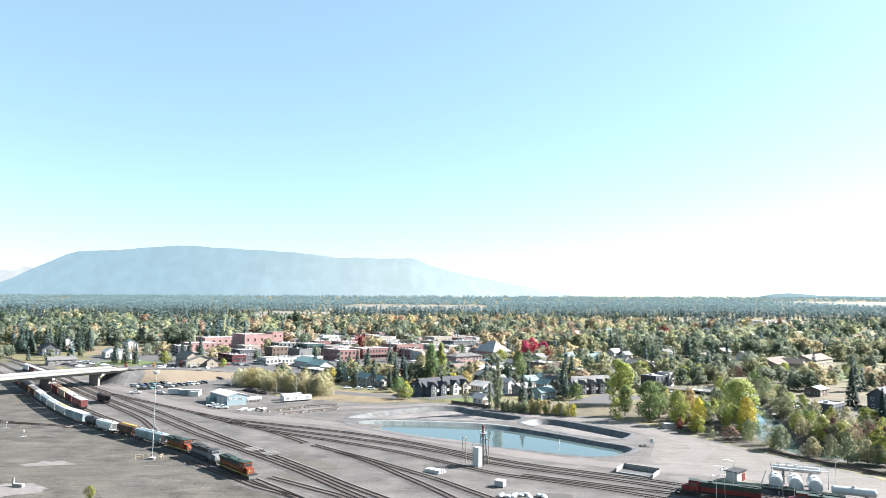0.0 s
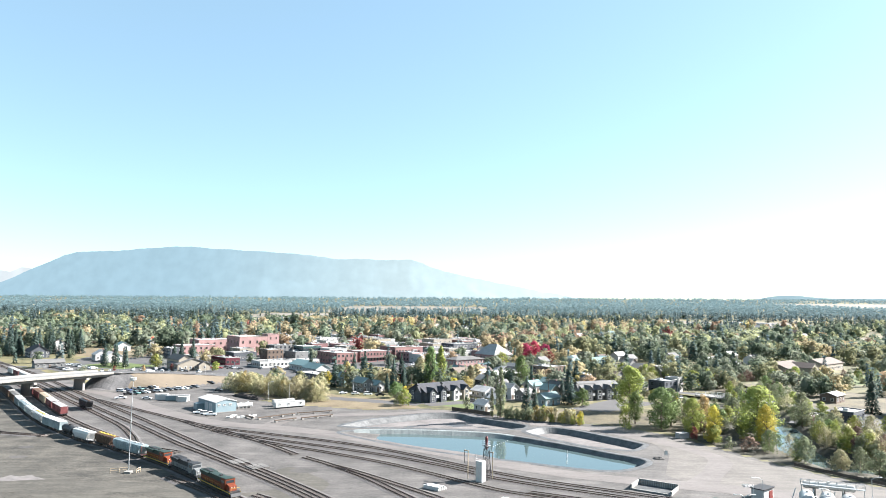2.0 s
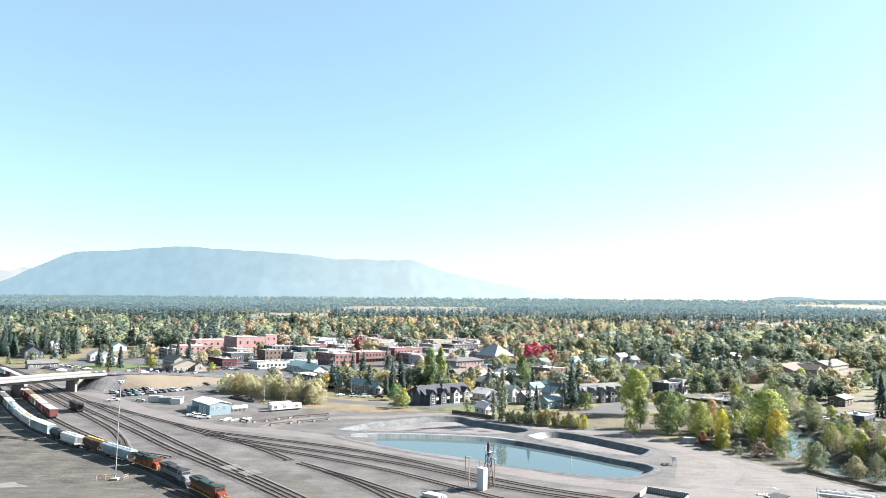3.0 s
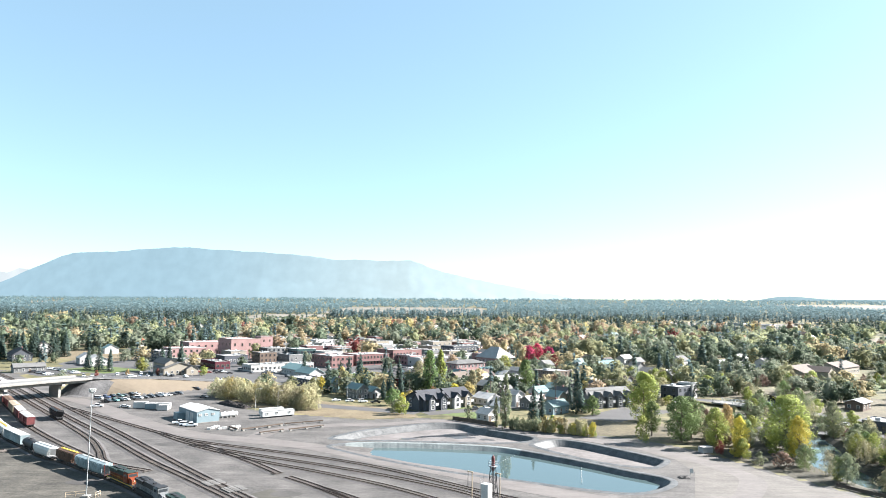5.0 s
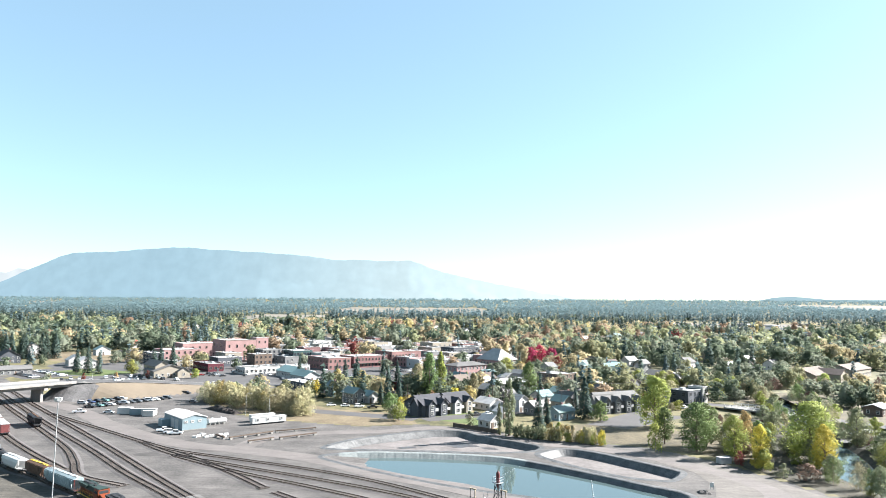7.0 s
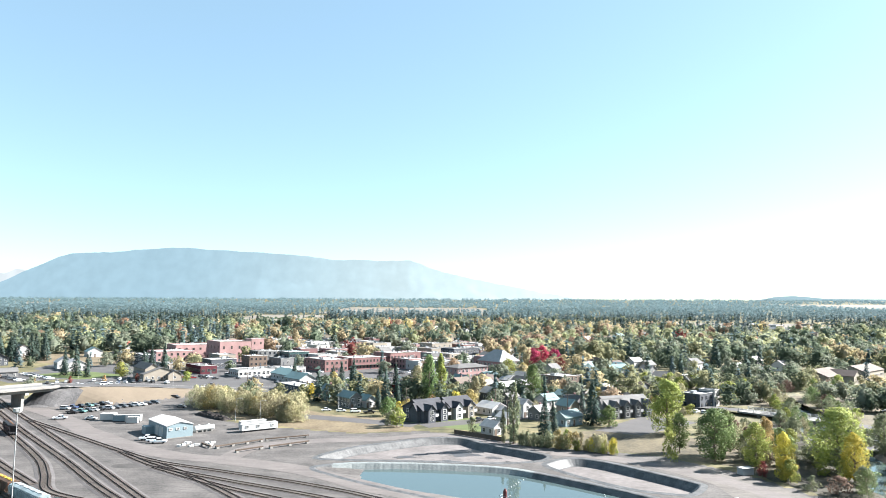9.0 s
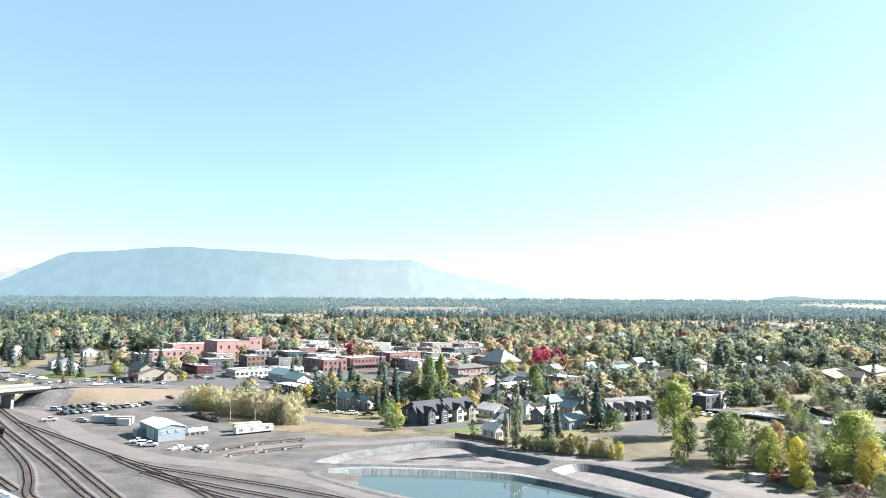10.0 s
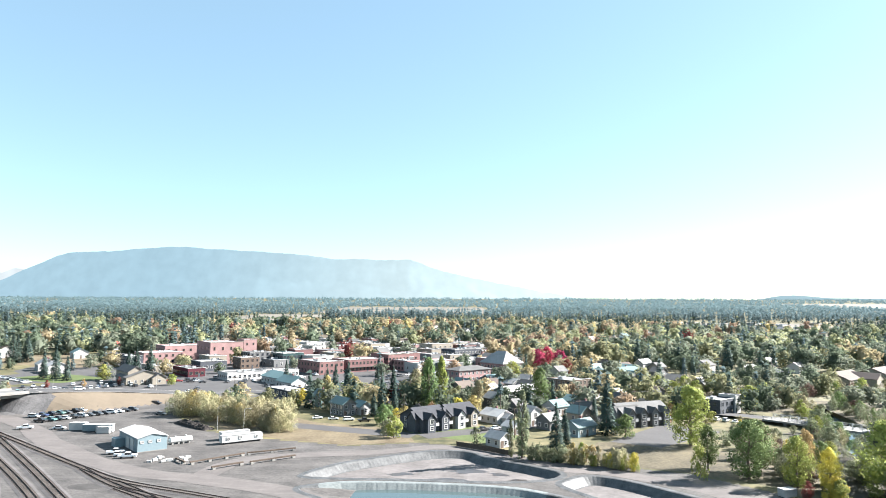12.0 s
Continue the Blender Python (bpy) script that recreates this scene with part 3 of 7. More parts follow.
TRAIN_LINE = [(-23.4, 139.6), (-47.8, 164.4), (-61.0, 178.2), (-74.4, 190.9), (-88.1, 201.6), (-99.0, 210.2), (-108.2, 216.0), (-122.5, 229.1), (-134.8, 240.5), (-151.7, 259.1), (-175.0, 287.3), (-194.2, 310.2), (-214.7, 334.3), (-260.0, 386.0), (-330.0, 462.0)]
ROW_LINE = [(-95.4, 216.1), (-118.4, 237.6), (-141.5, 261.5), (-161.5, 285.5), (-181.5, 309.5), (-203.0, 335.0), (-250.0, 388.0), (-322.0, 468.0)]
OLD_LINE = [(-74, 203), (-88.6, 211), (-97.9, 225), (-110.2, 242), (-139.5, 275), (-165, 303), (-200, 342), (-250, 396)]
MAIN_A = [(20, 113), (-12, 147.3), (-22, 158), (-31, 168.5), (-42.6, 181.4), (-54, 193.5), (-66.3, 207), (-84.8, 228), (-107.6, 253.8), (-143, 292.5), (-178, 331), (-230, 389), (-310, 470)]
MAIN_B = [(14, 113), (-17, 147.5), (-30.1, 163), (-41.7, 176), (-56, 191), (-63.4, 198.6), (-79.7, 215.2), (-101.4, 239.6), (-138, 279), (-172, 317), (-214, 363), (-290, 444)]
track(TRAIN_LINE, "railway track under the standing freight train")
track(ROW_LINE, "railway track with stored freight wagons")
track(OLD_LINE, "railway track curving towards the standing hopper")
track(MAIN_A, "main railway track with dark ballast")
track(MAIN_B, "main railway track with dark ballast")
track([(-150, 300), (-116, 271.5), (-92, 251.5), (-76, 239.5), (-55, 230), (-33, 220), (-14, 208.5), (11, 188), (25, 178.5), (44, 169), (57, 162.2), (90, 143), (120, 122)], "siding track along the service road")
track([(-92, 251), (-75, 235), (-54, 223), (-33, 212.5), (-14, 202), (3, 190.3), (12, 181.5), (24.3, 174.2), (37.3, 167.9), (49.3, 161.2), (80, 142), (110, 120)], "siding track past the sand tower")
track([(-75, 234), (-52, 217), (-31.5, 204.8), (-13.4, 193), (2.7, 179.2), (11.2, 171.7), (16.5, 168.2), (29.4, 162), (41.1, 155.6), (65, 140), (95, 119)], "siding track with open sleepers")
track([(-78, 239.5), (-63.4, 226.7), (-50.6, 213.4), (-41, 202.5)], "short stub siding in the gravel")
track([(-38, 199.5), (-29, 191.1), (-18.1, 178.7), (-11.4, 169.2), (-2.6, 156.6), (6, 143), (20, 120)], "rusty spur track across the yard")
track([(-29, 191.1), (-21.5, 184.5), (-11.9, 174.9), (-0.1, 162.6), (8.7, 151.5), (30, 125)], "rusty spur track across the yard")
track([(-66, 177), (-52.2, 165), (-42.6, 155.6), (-29.4, 145.4), (0, 118)], "spur track buried in the dirt")
track([(-41, 163), (-28, 153.2), (-19.4, 146.2), (10, 118)], "yard track in dark ballast")
track([(-260, 290), (-205, 250), (-170, 235), (-140, 226), (-122, 222)], "yard track merging with the train's line")
track([(-260, 250), (-205, 236), (-165, 229), (-130, 224)], "yard track merging with the train's line")
for x, y in ((-54, 193), (-47.5, 188)):
    bm = bmesh.new()
    for k in (-2, 0, 2):
        box(bm, 0, k * 0.8, 0.03, 4.6, 1.45, 0.36)
    solid("level_crossing_panel", bm, WORN_CONCRETE, "pale concrete crossing panels laid between the rails", "crossing panel", "crossing panels", "", pose(x, y, 0, 0, 0, 133))


# ---- overpass ----
def overpass():
    t = thing("road_bridge", Matrix(), "long concrete road bridge over the rail yard", "bridge")
    pts = [Vector(p) for p in OVERPASS[:4]]
    rows = along(pts, 4)
    def band(name, profile, mat):
        v, f, n = [], [], len(profile)
        for i, (c, d) in enumerate(rows):
            s = Vector((-d.y, d.x, 0)).normalized()
            for w, z in profile:
                q = c + s * w
                v.append((q.x, q.y, c.z + z))
            if i:
                f += [(n * (i - 1) + k, n * i + k, n * i + (k + 1) % n, n * (i - 1) + (k + 1) % n) for k in range(n)]
        me = bpy.data.meshes.new(name)
        me.from_pydata(v, [], f)
        bm = bmesh.new()
        bm.from_mesh(me)
        part(name, bm, mat, t)
    band("deck", [(-7, -0.35), (7, -0.35), (7, 0), (-7, 0)], CONCRETE)
    band("roadway", [(-5.2, 0.005), (5.2, 0.005), (5.2, 0.05), (-5.2, 0.05)], material("pale_road_surface", (0.136, 0.134, 0.13), vary=0.12, size=1.5, big=10))
    for w in (-6.9, 6.9):
        band("parapet", [(w - 0.15, 0), (w + 0.15, 0), (w + 0.15, 0.8), (w - 0.15, 0.8)], CONCRETE)
    for w in (-5, -1.7, 1.7, 5):
        band("girder", [(w - 0.3, -1.6), (w + 0.3, -1.6), (w + 0.3, -0.36), (w - 0.3, -0.36)], CONCRETE)
    for x, y in ((-218, 239), (-197.5, 280), (-183.5, 307.5), (-172, 328.5)):
        a = Matrix.Translation((x, y, 0)) @ Matrix.Rotation(radians(62 - 90), 4, "Z")
        bm = bmesh.new()
        box(bm, 0, 0, 5.0, 12.5, 1.4, 0.95, a)
        box(bm, 0, 0, -0.2, 7.0, 1.1, 5.2, a)
        part("pier", bm, CONCRETE, t)
    bm = bmesh.new()
    box(bm, 0, 0, 0, 15, 2.0, 7.0, Matrix.Translation((-163, 343.5, 0)) @ Matrix.Rotation(radians(55 - 90), 4, "Z"))
    part("abutment", bm, CONCRETE, t)


overpass()
strip("road", OVERPASS[3:] + [(-60, 424, 0)], 12, ASPHALT, 0.0, "grey asphalt road on top of the embankment", "road", step=2)
for side in (-6.6, 6.6):
    strip("kerb", [(x + side * 0.6, y - side * 0.8, z) for x, y, z in OVERPASS[3:]], 1.0, CONCRETE, 0.06, "pale concrete footpath beside the road", "footpath", step=2)


# ---- buildings ----
WINDOWS = {}


def window(parent, w, h, m, frame_mat=None):
    """One window: a frame with a cross bar, and its pane."""
    key = (round(w, 1), round(h, 1))
    if key not in WINDOWS:
        bm = bmesh.new()
        for x in (-w / 2, w / 2):
            box(bm, x, -0.04, -h / 2, 0.14, 0.16, h + 0.14)
        for z in (-h / 2 - 0.07, h / 2 - 0.07):
            box(bm, 0, -0.04, z, w, 0.16, 0.14)
        box(bm, 0, -0.03, -0.04, w, 0.1, 0.08)
        fr = bpy.data.meshes.new("window")
        bm.to_mesh(fr)
        bm.free()
        bm = bmesh.new()
        box(bm, 0, -0.02, -h / 2, w - 0.02, 0.06, h)
        pn = bpy.data.meshes.new("pane")
        bm.to_mesh(pn)
        bm.free()
        fr.materials.append(TRIM)
        pn.materials.append(PANE)
        WINDOWS[key] = fr, pn
    fr, pn = WINDOWS[key]
    win = piece("window", fr, TRIM, parent, "", m)
    if frame_mat:
        paint(win, frame_mat)
    piece("pane", pn, PANE, win)
    return win


def fill_windows(t, a, b, h, storeys, gap=3.2, w=1.3, wh=1.5, frame_mat=None, sill=0.9, back=True):
    """Rows of windows on the faces of a block a by b with its near corner at the origin."""
    fh = h / storeys
    wh = min(wh, fh * 0.6)
    for s in range(storeys):
        z = s * fh + max(0.35 * fh, sill * 0.5) + wh / 2 * 0.7
        n = max(1, int(a / gap))
        for i in range(n):
            window(t, w, wh, pose((i + 0.5) * a / n, 0, z), frame_mat)
        n = max(1, int(b / gap))
        for i in range(n):
            window(t, w, wh, pose(0, (i + 0.5) * b / n, z, 0, 0, -90), frame_mat)


def door(t, m, mat, w=1.0, h=2.1):
    bm = bmesh.new()
    box(bm, 0, -0.04, 0, w, 0.12, h)
    d = part("door", bm, mat, t)
    d.matrix_basis = m
    bm = bmesh.new()
    box(bm, w * 0.35, -0.14, h * 0.47, 0.12, 0.08, 0.05)
    part("handle", bm, GALV, d)
    return d


def flat_building(label, x, y, a, b, h, wall, roof=None, storeys=2, rz=GRID, gap=3.2, units=2, frame_mat=None, category="building", name="commercial_building", cornice=None, w=1.4, wh=1.6, awning=None):
    """A block with a parapet, a roof surface, roof units, windows and a door."""
    t = thing(name, pose(x, y, float(climb(x, y)), 0, 0, rz), label, category, "town buildings")
    bm = bmesh.new()
    box(bm, a / 2, b / 2, -0.3, a, b, h + 0.3 - 0.5)
    for px, py, sx, sy in ((a / 2, 0.15, a, 0.3), (a / 2, b - 0.15, a, 0.3), (0.15, b / 2, 0.3, b - 0.6), (a - 0.15, b / 2, 0.3, b - 0.6)):
        box(bm, px, py, h - 0.5, sx, sy, 0.5)
    part("wall", bm, wall, t)
    bm = bmesh.new()
    box(bm, a / 2, b / 2, h - 0.498, a - 0.62, b - 0.62, 0.12)
    part("roof", bm, roof or WHITE_ROOF, t)
    bm = bmesh.new()
    for px, py, sx, sy in ((a / 2, -0.06, a + 0.3, 0.22), (-0.06, b / 2 + 0.06, 0.22, b)):
        box(bm, px, py, h - 0.1, sx, sy, 0.22)
    part("cornice", bm, cornice or TRIM, t)
    rnd = random.Random(int(x * 10 + y))
    for k in range(units):
        bm = bmesh.new()
        sx, sy = rnd.uniform(1.0, 2.4), rnd.uniform(1.0, 2.0)
        box(bm, rnd.uniform(0.2, 0.8) * a, rnd.uniform(0.2, 0.8) * b, h - 0.38, sx, sy, rnd.uniform(0.7, 1.3))
        part("roof_unit", bm, GALV, t)
    if frame_mat is None and wall in (BRICK, PINK_BRICK, BROWN_WALL, MAROON_WALL):
        frame_mat = BROWN_WALL
    fill_windows(t, a, b, h - 0.5, storeys, gap, w, wh, frame_mat)
    door(t, pose(a * 0.5 + gap / 2 if a > 2 * gap else a * 0.2, 0, 0), DARK_WALL)
    if awning:
        bm = bmesh.new()
        prism(bm, [(0.2, 2.9), (a - 0.2, 2.9), (a - 0.2, 3.05), (0.2, 3.05)], -1.4, 0)
        part("awning", bm, awning, t)
    return t


def gable_roof(bm, x0, x1, y0, y1, z, rise, over=0.5, thick=0.25, axis="x"):
    """Two sloped slabs over a rectangle; the ridge runs along the axis."""
    if axis == "x":
        mid, half = (y0 + y1) / 2, (y1 - y0) / 2
        k = rise / half
        for s in (-1, 1):
            e = half + over
            p = [(mid + s * e, z - over * k), (mid, z + rise), (mid, z + rise + thick), (mid + s * e, z - over * k + thick)]
            a = [bm.verts.new((x0 - over, q[0], q[1])) for q in p]
            b = [bm.verts.new((x1 + over, q[0], q[1])) for q in p]
            bm.faces.new(a), bm.faces.new(b[::-1])
            for i in range(4):
                bm.faces.new((a[i], a[(i + 1) % 4], b[(i + 1) % 4], b[i]))
    else:
        mid, half = (x0 + x1) / 2, (x1 - x0) / 2
        k = rise / half
        for s in (-1, 1):
            e = half + over
            p = [(mid + s * e, z - over * k), (mid, z + rise), (mid, z + rise + thick), (mid + s * e, z - over * k + thick)]
            a = [bm.verts.new((q[0], y0 - over, q[1])) for q in p]
            b = [bm.verts.new((q[0], y1 + over, q[1])) for q in p]
            bm.faces.new(a), bm.faces.new(b[::-1])
            for i in range(4):
                bm.faces.new((a[i], a[(i + 1) % 4], b[(i + 1) % 4], b[i]))


def gable_body(bm, x0, x1, y0, y1, z, rise, axis="x"):
    box(bm, (x0 + x1) / 2, (y0 + y1) / 2, -0.3, x1 - x0, y1 - y0, z + 0.3)
    if axis == "x":
        m = (y0 + y1) / 2
        a = [bm.verts.new((x0, y, zz)) for y, zz in ((y0, z), (y1, z), (m, z + rise))]
        b = [bm.verts.new((x1, y, zz)) for y, zz in ((y0, z), (y1, z), (m, z + rise))]
    else:
        m = (x0 + x1) / 2
        a = [bm.verts.new((x, y0, zz)) for x, zz in ((x0, z), (x1, z), (m, z + rise))]
        b = [bm.verts.new((x, y1, zz)) for x, zz in ((x0, z), (x1, z), (m, z + rise))]
    bm.faces.new(a), bm.faces.new(b[::-1])


def house(label, x, y, a, b, h, wall, roof, rise=2.4, axis="x", storeys=1, rz=GRID, chimney=True, porch=False, gap=2.8, category="house", name="house", wings=()):
    """A gabled house; wings are smaller gabled bodies (x0, x1, y0, y1, eave, rise, axis)."""
    t = thing(name, pose(x, y, float(climb(x, y)), 0, 0, rz), label, category, "town houses")
    bm = bmesh.new()
    gable_body(bm, 0, a, 0, b, h, rise, axis)
    part("wall", bm, wall, t)
    bm = bmesh.new()
    gable_roof(bm, 0, a, 0, b, h, rise, axis=axis)
    rf = part("roof", bm, roof, t)
    if chimney:
        bm = bmesh.new()
        box(bm, a * 0.6, b * 0.55, h + rise * 0.4, 0.7, 0.7, rise * 0.6 + 0.9)
        part("chimney", bm, BRICK, rf)
    for w in wings:
        bm = bmesh.new()
        gable_body(bm, *w[:6], w[6])
        part("wing", bm, w[7] if len(w) > 7 else wall, t)
        bm = bmesh.new()
        gable_roof(bm, *w[:6], 0.4, 0.22, w[6])
        part("wing_roof", bm, roof, t)
        if w[6] == "y":
            for s in range(storeys):
                window(t, 1.3, 1.3, pose((w[0] + w[1]) / 2, w[2], (s + 0.55) * w[4] / storeys))
        else:
            for s in range(storeys):
                window(t, 1.3, 1.3, pose(w[0], (w[2] + w[3]) / 2, (s + 0.55) * w[4] / storeys, 0, 0, -90))
    fill_windows(t, a, b, h, storeys, gap, 1.1, 1.3)
    door(t, pose(a * 0.5, -0.02, 0) if a > 6 else pose(a * 0.2, -0.02, 0), BROWN_WALL)
    if porch:
        bm = bmesh.new()
        prism(bm, [(0.3, 2.4), (a - 0.3, 2.4), (a - 0.3, 2.6), (0.3, 2.6)], -1.8, 0)
        part("porch_roof", bm, roof, t)
        for k in (0.4, a - 0.4):
            bm = bmesh.new()
            box(bm, k, -1.6, 0, 0.18, 0.18, 2.42)
            part("post", bm, TRIM, t)
    return t


def hip_roof(bm, a, b, z, rise, inset, over=0.6):
    lo = [bm.verts.new(p) for p in ((-over, -over, z), (a + over, -over, z), (a + over, b + over, z), (-over, b + over, z))]
    lo2 = [bm.verts.new((v.co.x, v.co.y, z - 0.3)) for v in lo]
    if a > b:
        hi = [bm.verts.new((inset, b / 2, z + rise)), bm.verts.new((a - inset, b / 2, z + rise))]
        fs = [(lo[0], lo[1], hi[1], hi[0]), (lo[1], lo[2], hi[1]), (lo[2], lo[3], hi[0], hi[1]), (lo[3], lo[0], hi[0])]
    else:
        hi = [bm.verts.new((a / 2, inset, z + rise)), bm.verts.new((a / 2, b - inset, z + rise))]
        fs = [(lo[0], lo[1], hi[0]), (lo[1], lo[2], hi[1], hi[0]), (lo[2], lo[3], hi[1]), (lo[3], lo[0], hi[0], hi[1])]
    for f in fs:
        bm.faces.new(f)
    for i in range(4):
        bm.faces.new((lo[i], lo[(i + 1) % 4], lo2[(i + 1) % 4], lo2[i]))
    bm.faces.new(lo2[::-1])


def hip_building(label, x, y, a, b, h, wall, roof, rise, inset, storeys=2, gap=3, rz=GRID):
    t = thing("hip_roofed_building", pose(x, y, 0, 0, 0, rz), label, "building", "town buildings")
    bm = bmesh.new()
    box(bm, a / 2, b / 2, -0.3, a, b, h + 0.28)
    part("wall", bm, wall, t)
    bm = bmesh.new()
    hip_roof(bm, a, b, h + 0.3, rise, inset)
    part("roof", bm, roof, t)
    fill_windows(t, a, b, h, storeys, gap)
    door(t, pose(a / 2, 0, 0), BROWN_WALL)
    return t


# town centre
flat_building("large red brick theatre with a pale flat roof", -163.6, 541, 24, 24, 15, PINK_BRICK, storeys=2, gap=6, w=1.1, wh=2.2, cornice=TAN_WALL)
flat_building("red brick stair tower beside the theatre", -145.6, 557.3, 10, 10, 16.6, PINK_BRICK, storeys=3, units=0, gap=4, w=1.0)
flat_building("low brick wing with a white roof beside the theatre", -203, 560, 32, 20, 11, PINK_BRICK, storeys=2, gap=5, units=4)
flat_building("dark grey modern block with balconies", -134.6, 536, 15, 14, 9, GREY_WALL, GREY_ROOF, 3, frame_mat=DARK_WALL)
flat_building("dark green glass-fronted office block", -112.2, 537.1, 16, 18, 8.5, GLASS_WALL, WHITE_ROOF, 2, gap=2.4, w=1.9, frame_mat=DARK_WALL)
flat_building("small tan office with a flat roof", -122.4, 547.5, 7, 12, 7.6, TAN_WALL, WHITE_ROOF, 2)
flat_building("two-storey red brick corner building with a white roof", -76.7, 482.9, 17.3, 26, 7.8, BRICK, storeys=2, gap=3.4, units=4)
flat_building("long red brick shop row with arched bays", -62.2, 499, 28, 18, 8.0, BRICK, storeys=2, gap=2.6, w=1.2, units=4, awning=GREEN_PAINT)
flat_building("taller red brick shop building with tan cornice", -38.6, 520.6, 17.4, 20, 10, BRICK, storeys=2, gap=2.6, cornice=TAN_WALL)
flat_building("low red brick shop with a white flat roof", -25.7, 511.6, 11, 20, 6.8, PINK_BRICK, storeys=2)
flat_building("low dark shop with a pale roof", -152, 492, 17, 15, 6.2, DARK_WALL, WHITE_ROOF, 1, gap=2.8, units=3)
flat_building("brown two-storey shop with a pale roof", -133, 511, 13, 12, 7.4, BROWN_WALL, WHITE_ROOF, 2)
flat_building("long low white shop building", -120.2, 446.6, 23, 13, 4.3, WHITE_WALL, GREY_ROOF, 1, gap=2.6, w=1.7, units=3)
flat_building("long low white shop building with dark windows", -99.8, 463, 17, 11, 4.1, WHITE_WALL, WHITE_ROOF, 1, gap=2.4, w=1.7)
house("white house with a teal metal roof", -77.2, 412.6, 9.5, 15.8, 3.2, WHITE_WALL, TEAL_ROOF, 2.6, "y")
house("low hall with a wide teal metal roof", -88, 430, 12, 19, 3.4, WHITE_WALL, TEAL_ROOF, 2.6, "y", chimney=False)
flat_building("dark low building with a pale flat roof", -67.8, 378, 11, 27, 3.4, DARK_WALL, WHITE_ROOF, 1, units=2)
house("narrow teal-roofed two-storey house", -51.7, 356.7, 5, 7, 4.6, TEAL_ROOF, TEAL_ROOF, 2.2, "y", 2)
house("grey shingled two-storey house with a pale teal roof", -39.5, 335.5, 6, 9, 4.6, GREY_WALL, TEAL_ROOF, 2.0, "y", 2, chimney=False, gap=2.2)
house("small grey house with a teal roof", -33.4, 339.6, 5, 5.5, 3.2, WHITE_WALL, TEAL_ROOF, 1.8, "y", chimney=False)
flat_building("small bright red shop with a flat roof", -23.9, 384.7, 5, 6, 4.2, RED_PAINT, GREY_ROOF, 1, units=0)
hip_building("long pale brick hall with a grey hip roof", 6.7, 453, 25, 11, 6.3, PINK_BRICK, GREY_ROOF, 1.9, 6, 2)
hip_building("large brick hall with a steep pale hip roof", 33.9, 486.3, 18, 19, 7.6, PINK_BRICK, WHITE_ROOF, 7.0, 5.6, 2, 2.4)
flat_building("dark long two-storey block with white trim", 6.1, 596, 28, 16, 9, DARK_WALL, GREY_ROOF, 2, units=3)
flat_building("tan brick warehouse with a pale roof", -12.8, 663.5, 24, 18, 9, TAN_WALL, WHITE_ROOF, 2, gap=6)
house("small red gabled house with a teal roof", 9, 414.7, 5, 9, 4, RED_PAINT, TEAL_ROOF, 2.2, "y", gap=2.4)
house("brown gabled house with a brown roof", 20.2, 405, 10, 9, 4.4, TAN_WALL, BROWN_ROOF, 2.6, "x")
house("grey gabled house with a brown roof", 7, 398, 9, 9, 4.0, GREY_WALL, BROWN_ROOF, 2.4, "x")
house("long grey building with a pale metal roof", 27, 374.5, 18, 9, 5.4, GREY_WALL, WHITE_ROOF, 1.6, "x", chimney=False)
flat_building("brown three-storey block with a pale flat roof", 58.8, 399.7, 16, 14, 8, BROWN_WALL, WHITE_ROOF, 3, gap=2.8, units=3, frame_mat=TAN_WALL)
house("white bungalow with a pale metal roof", 18.3, 323.9, 8, 9, 2.8, WHITE_WALL, WHITE_ROOF, 1.9, "y", wings=((2, 6, -2.5, 3, 2.4, 1.2, "y"),))
house("tall white house with a pale roof", 30.1, 320.5, 5, 5.5, 5.2, WHITE_WALL, WHITE_ROOF, 1.6, "y", 2, chimney=False)
house("grey clapboard house with a pale roof", 35.5, 313, 6.5, 6, 3.5, GREY_WALL, WHITE_ROOF, 1.9, "x")
house("blue cottage with a teal metal roof", 43, 301.5, 10, 6, 3.3, BLUE_METAL, TEAL_ROOF, 1.9, "x")
house("blue-grey gabled house with a shingle roof", 54.1, 339.3, 6.5, 7, 3.8, GREY_WALL, GREY_ROOF, 2.2, "y")
house("white house with a pale teal roof", 53.2, 362.9, 8, 6, 3.2, WHITE_WALL, TEAL_ROOF, 2.0, "y")
house("pale house with a white roof", 43, 345, 8, 7, 3.4, WHITE_WALL, TEAL_ROOF, 2.2, "x")
house("small white garage with a gabled roof", 22, 304, 5, 5, 2.6, WHITE_WALL, WHITE_ROOF, 1.4, "y", chimney=False)
house("white cottage behind the poplar", 16, 283.5, 5, 6, 2.7, WHITE_WALL, WHITE_ROOF, 1.6, "y", chimney=False)
house("large green-grey inn with many gables", 99, 449.4, 18, 14, 6.4, GREY_WALL, TEAL_ROOF, 3, "x", 2, wings=((2, 7, -2, 5, 6, 2, "y"), (11, 16, -2, 5, 6, 2, "y")))
house("blue gabled house with a teal roof", 91, 494.5, 12, 8, 4.5, BLUE_METAL, TEAL_ROOF, 3, "x", 2)
house("low dark building with a brown roof", 88.8, 433.3, 9.5, 6, 2.9, DARK_WALL, BROWN_ROOF, 1.6, "x")
flat_building("modern dark and white block by the creek road", 109.3, 349.8, 12, 9, 6.4, DARK_WALL, WHITE_ROOF, 2, frame_mat=DARK_WALL)
flat_building("white stair block of the modern building", 118.5, 357.5, 5, 7, 7.4, WHITE_WALL, WHITE_ROOF, 2, units=0)
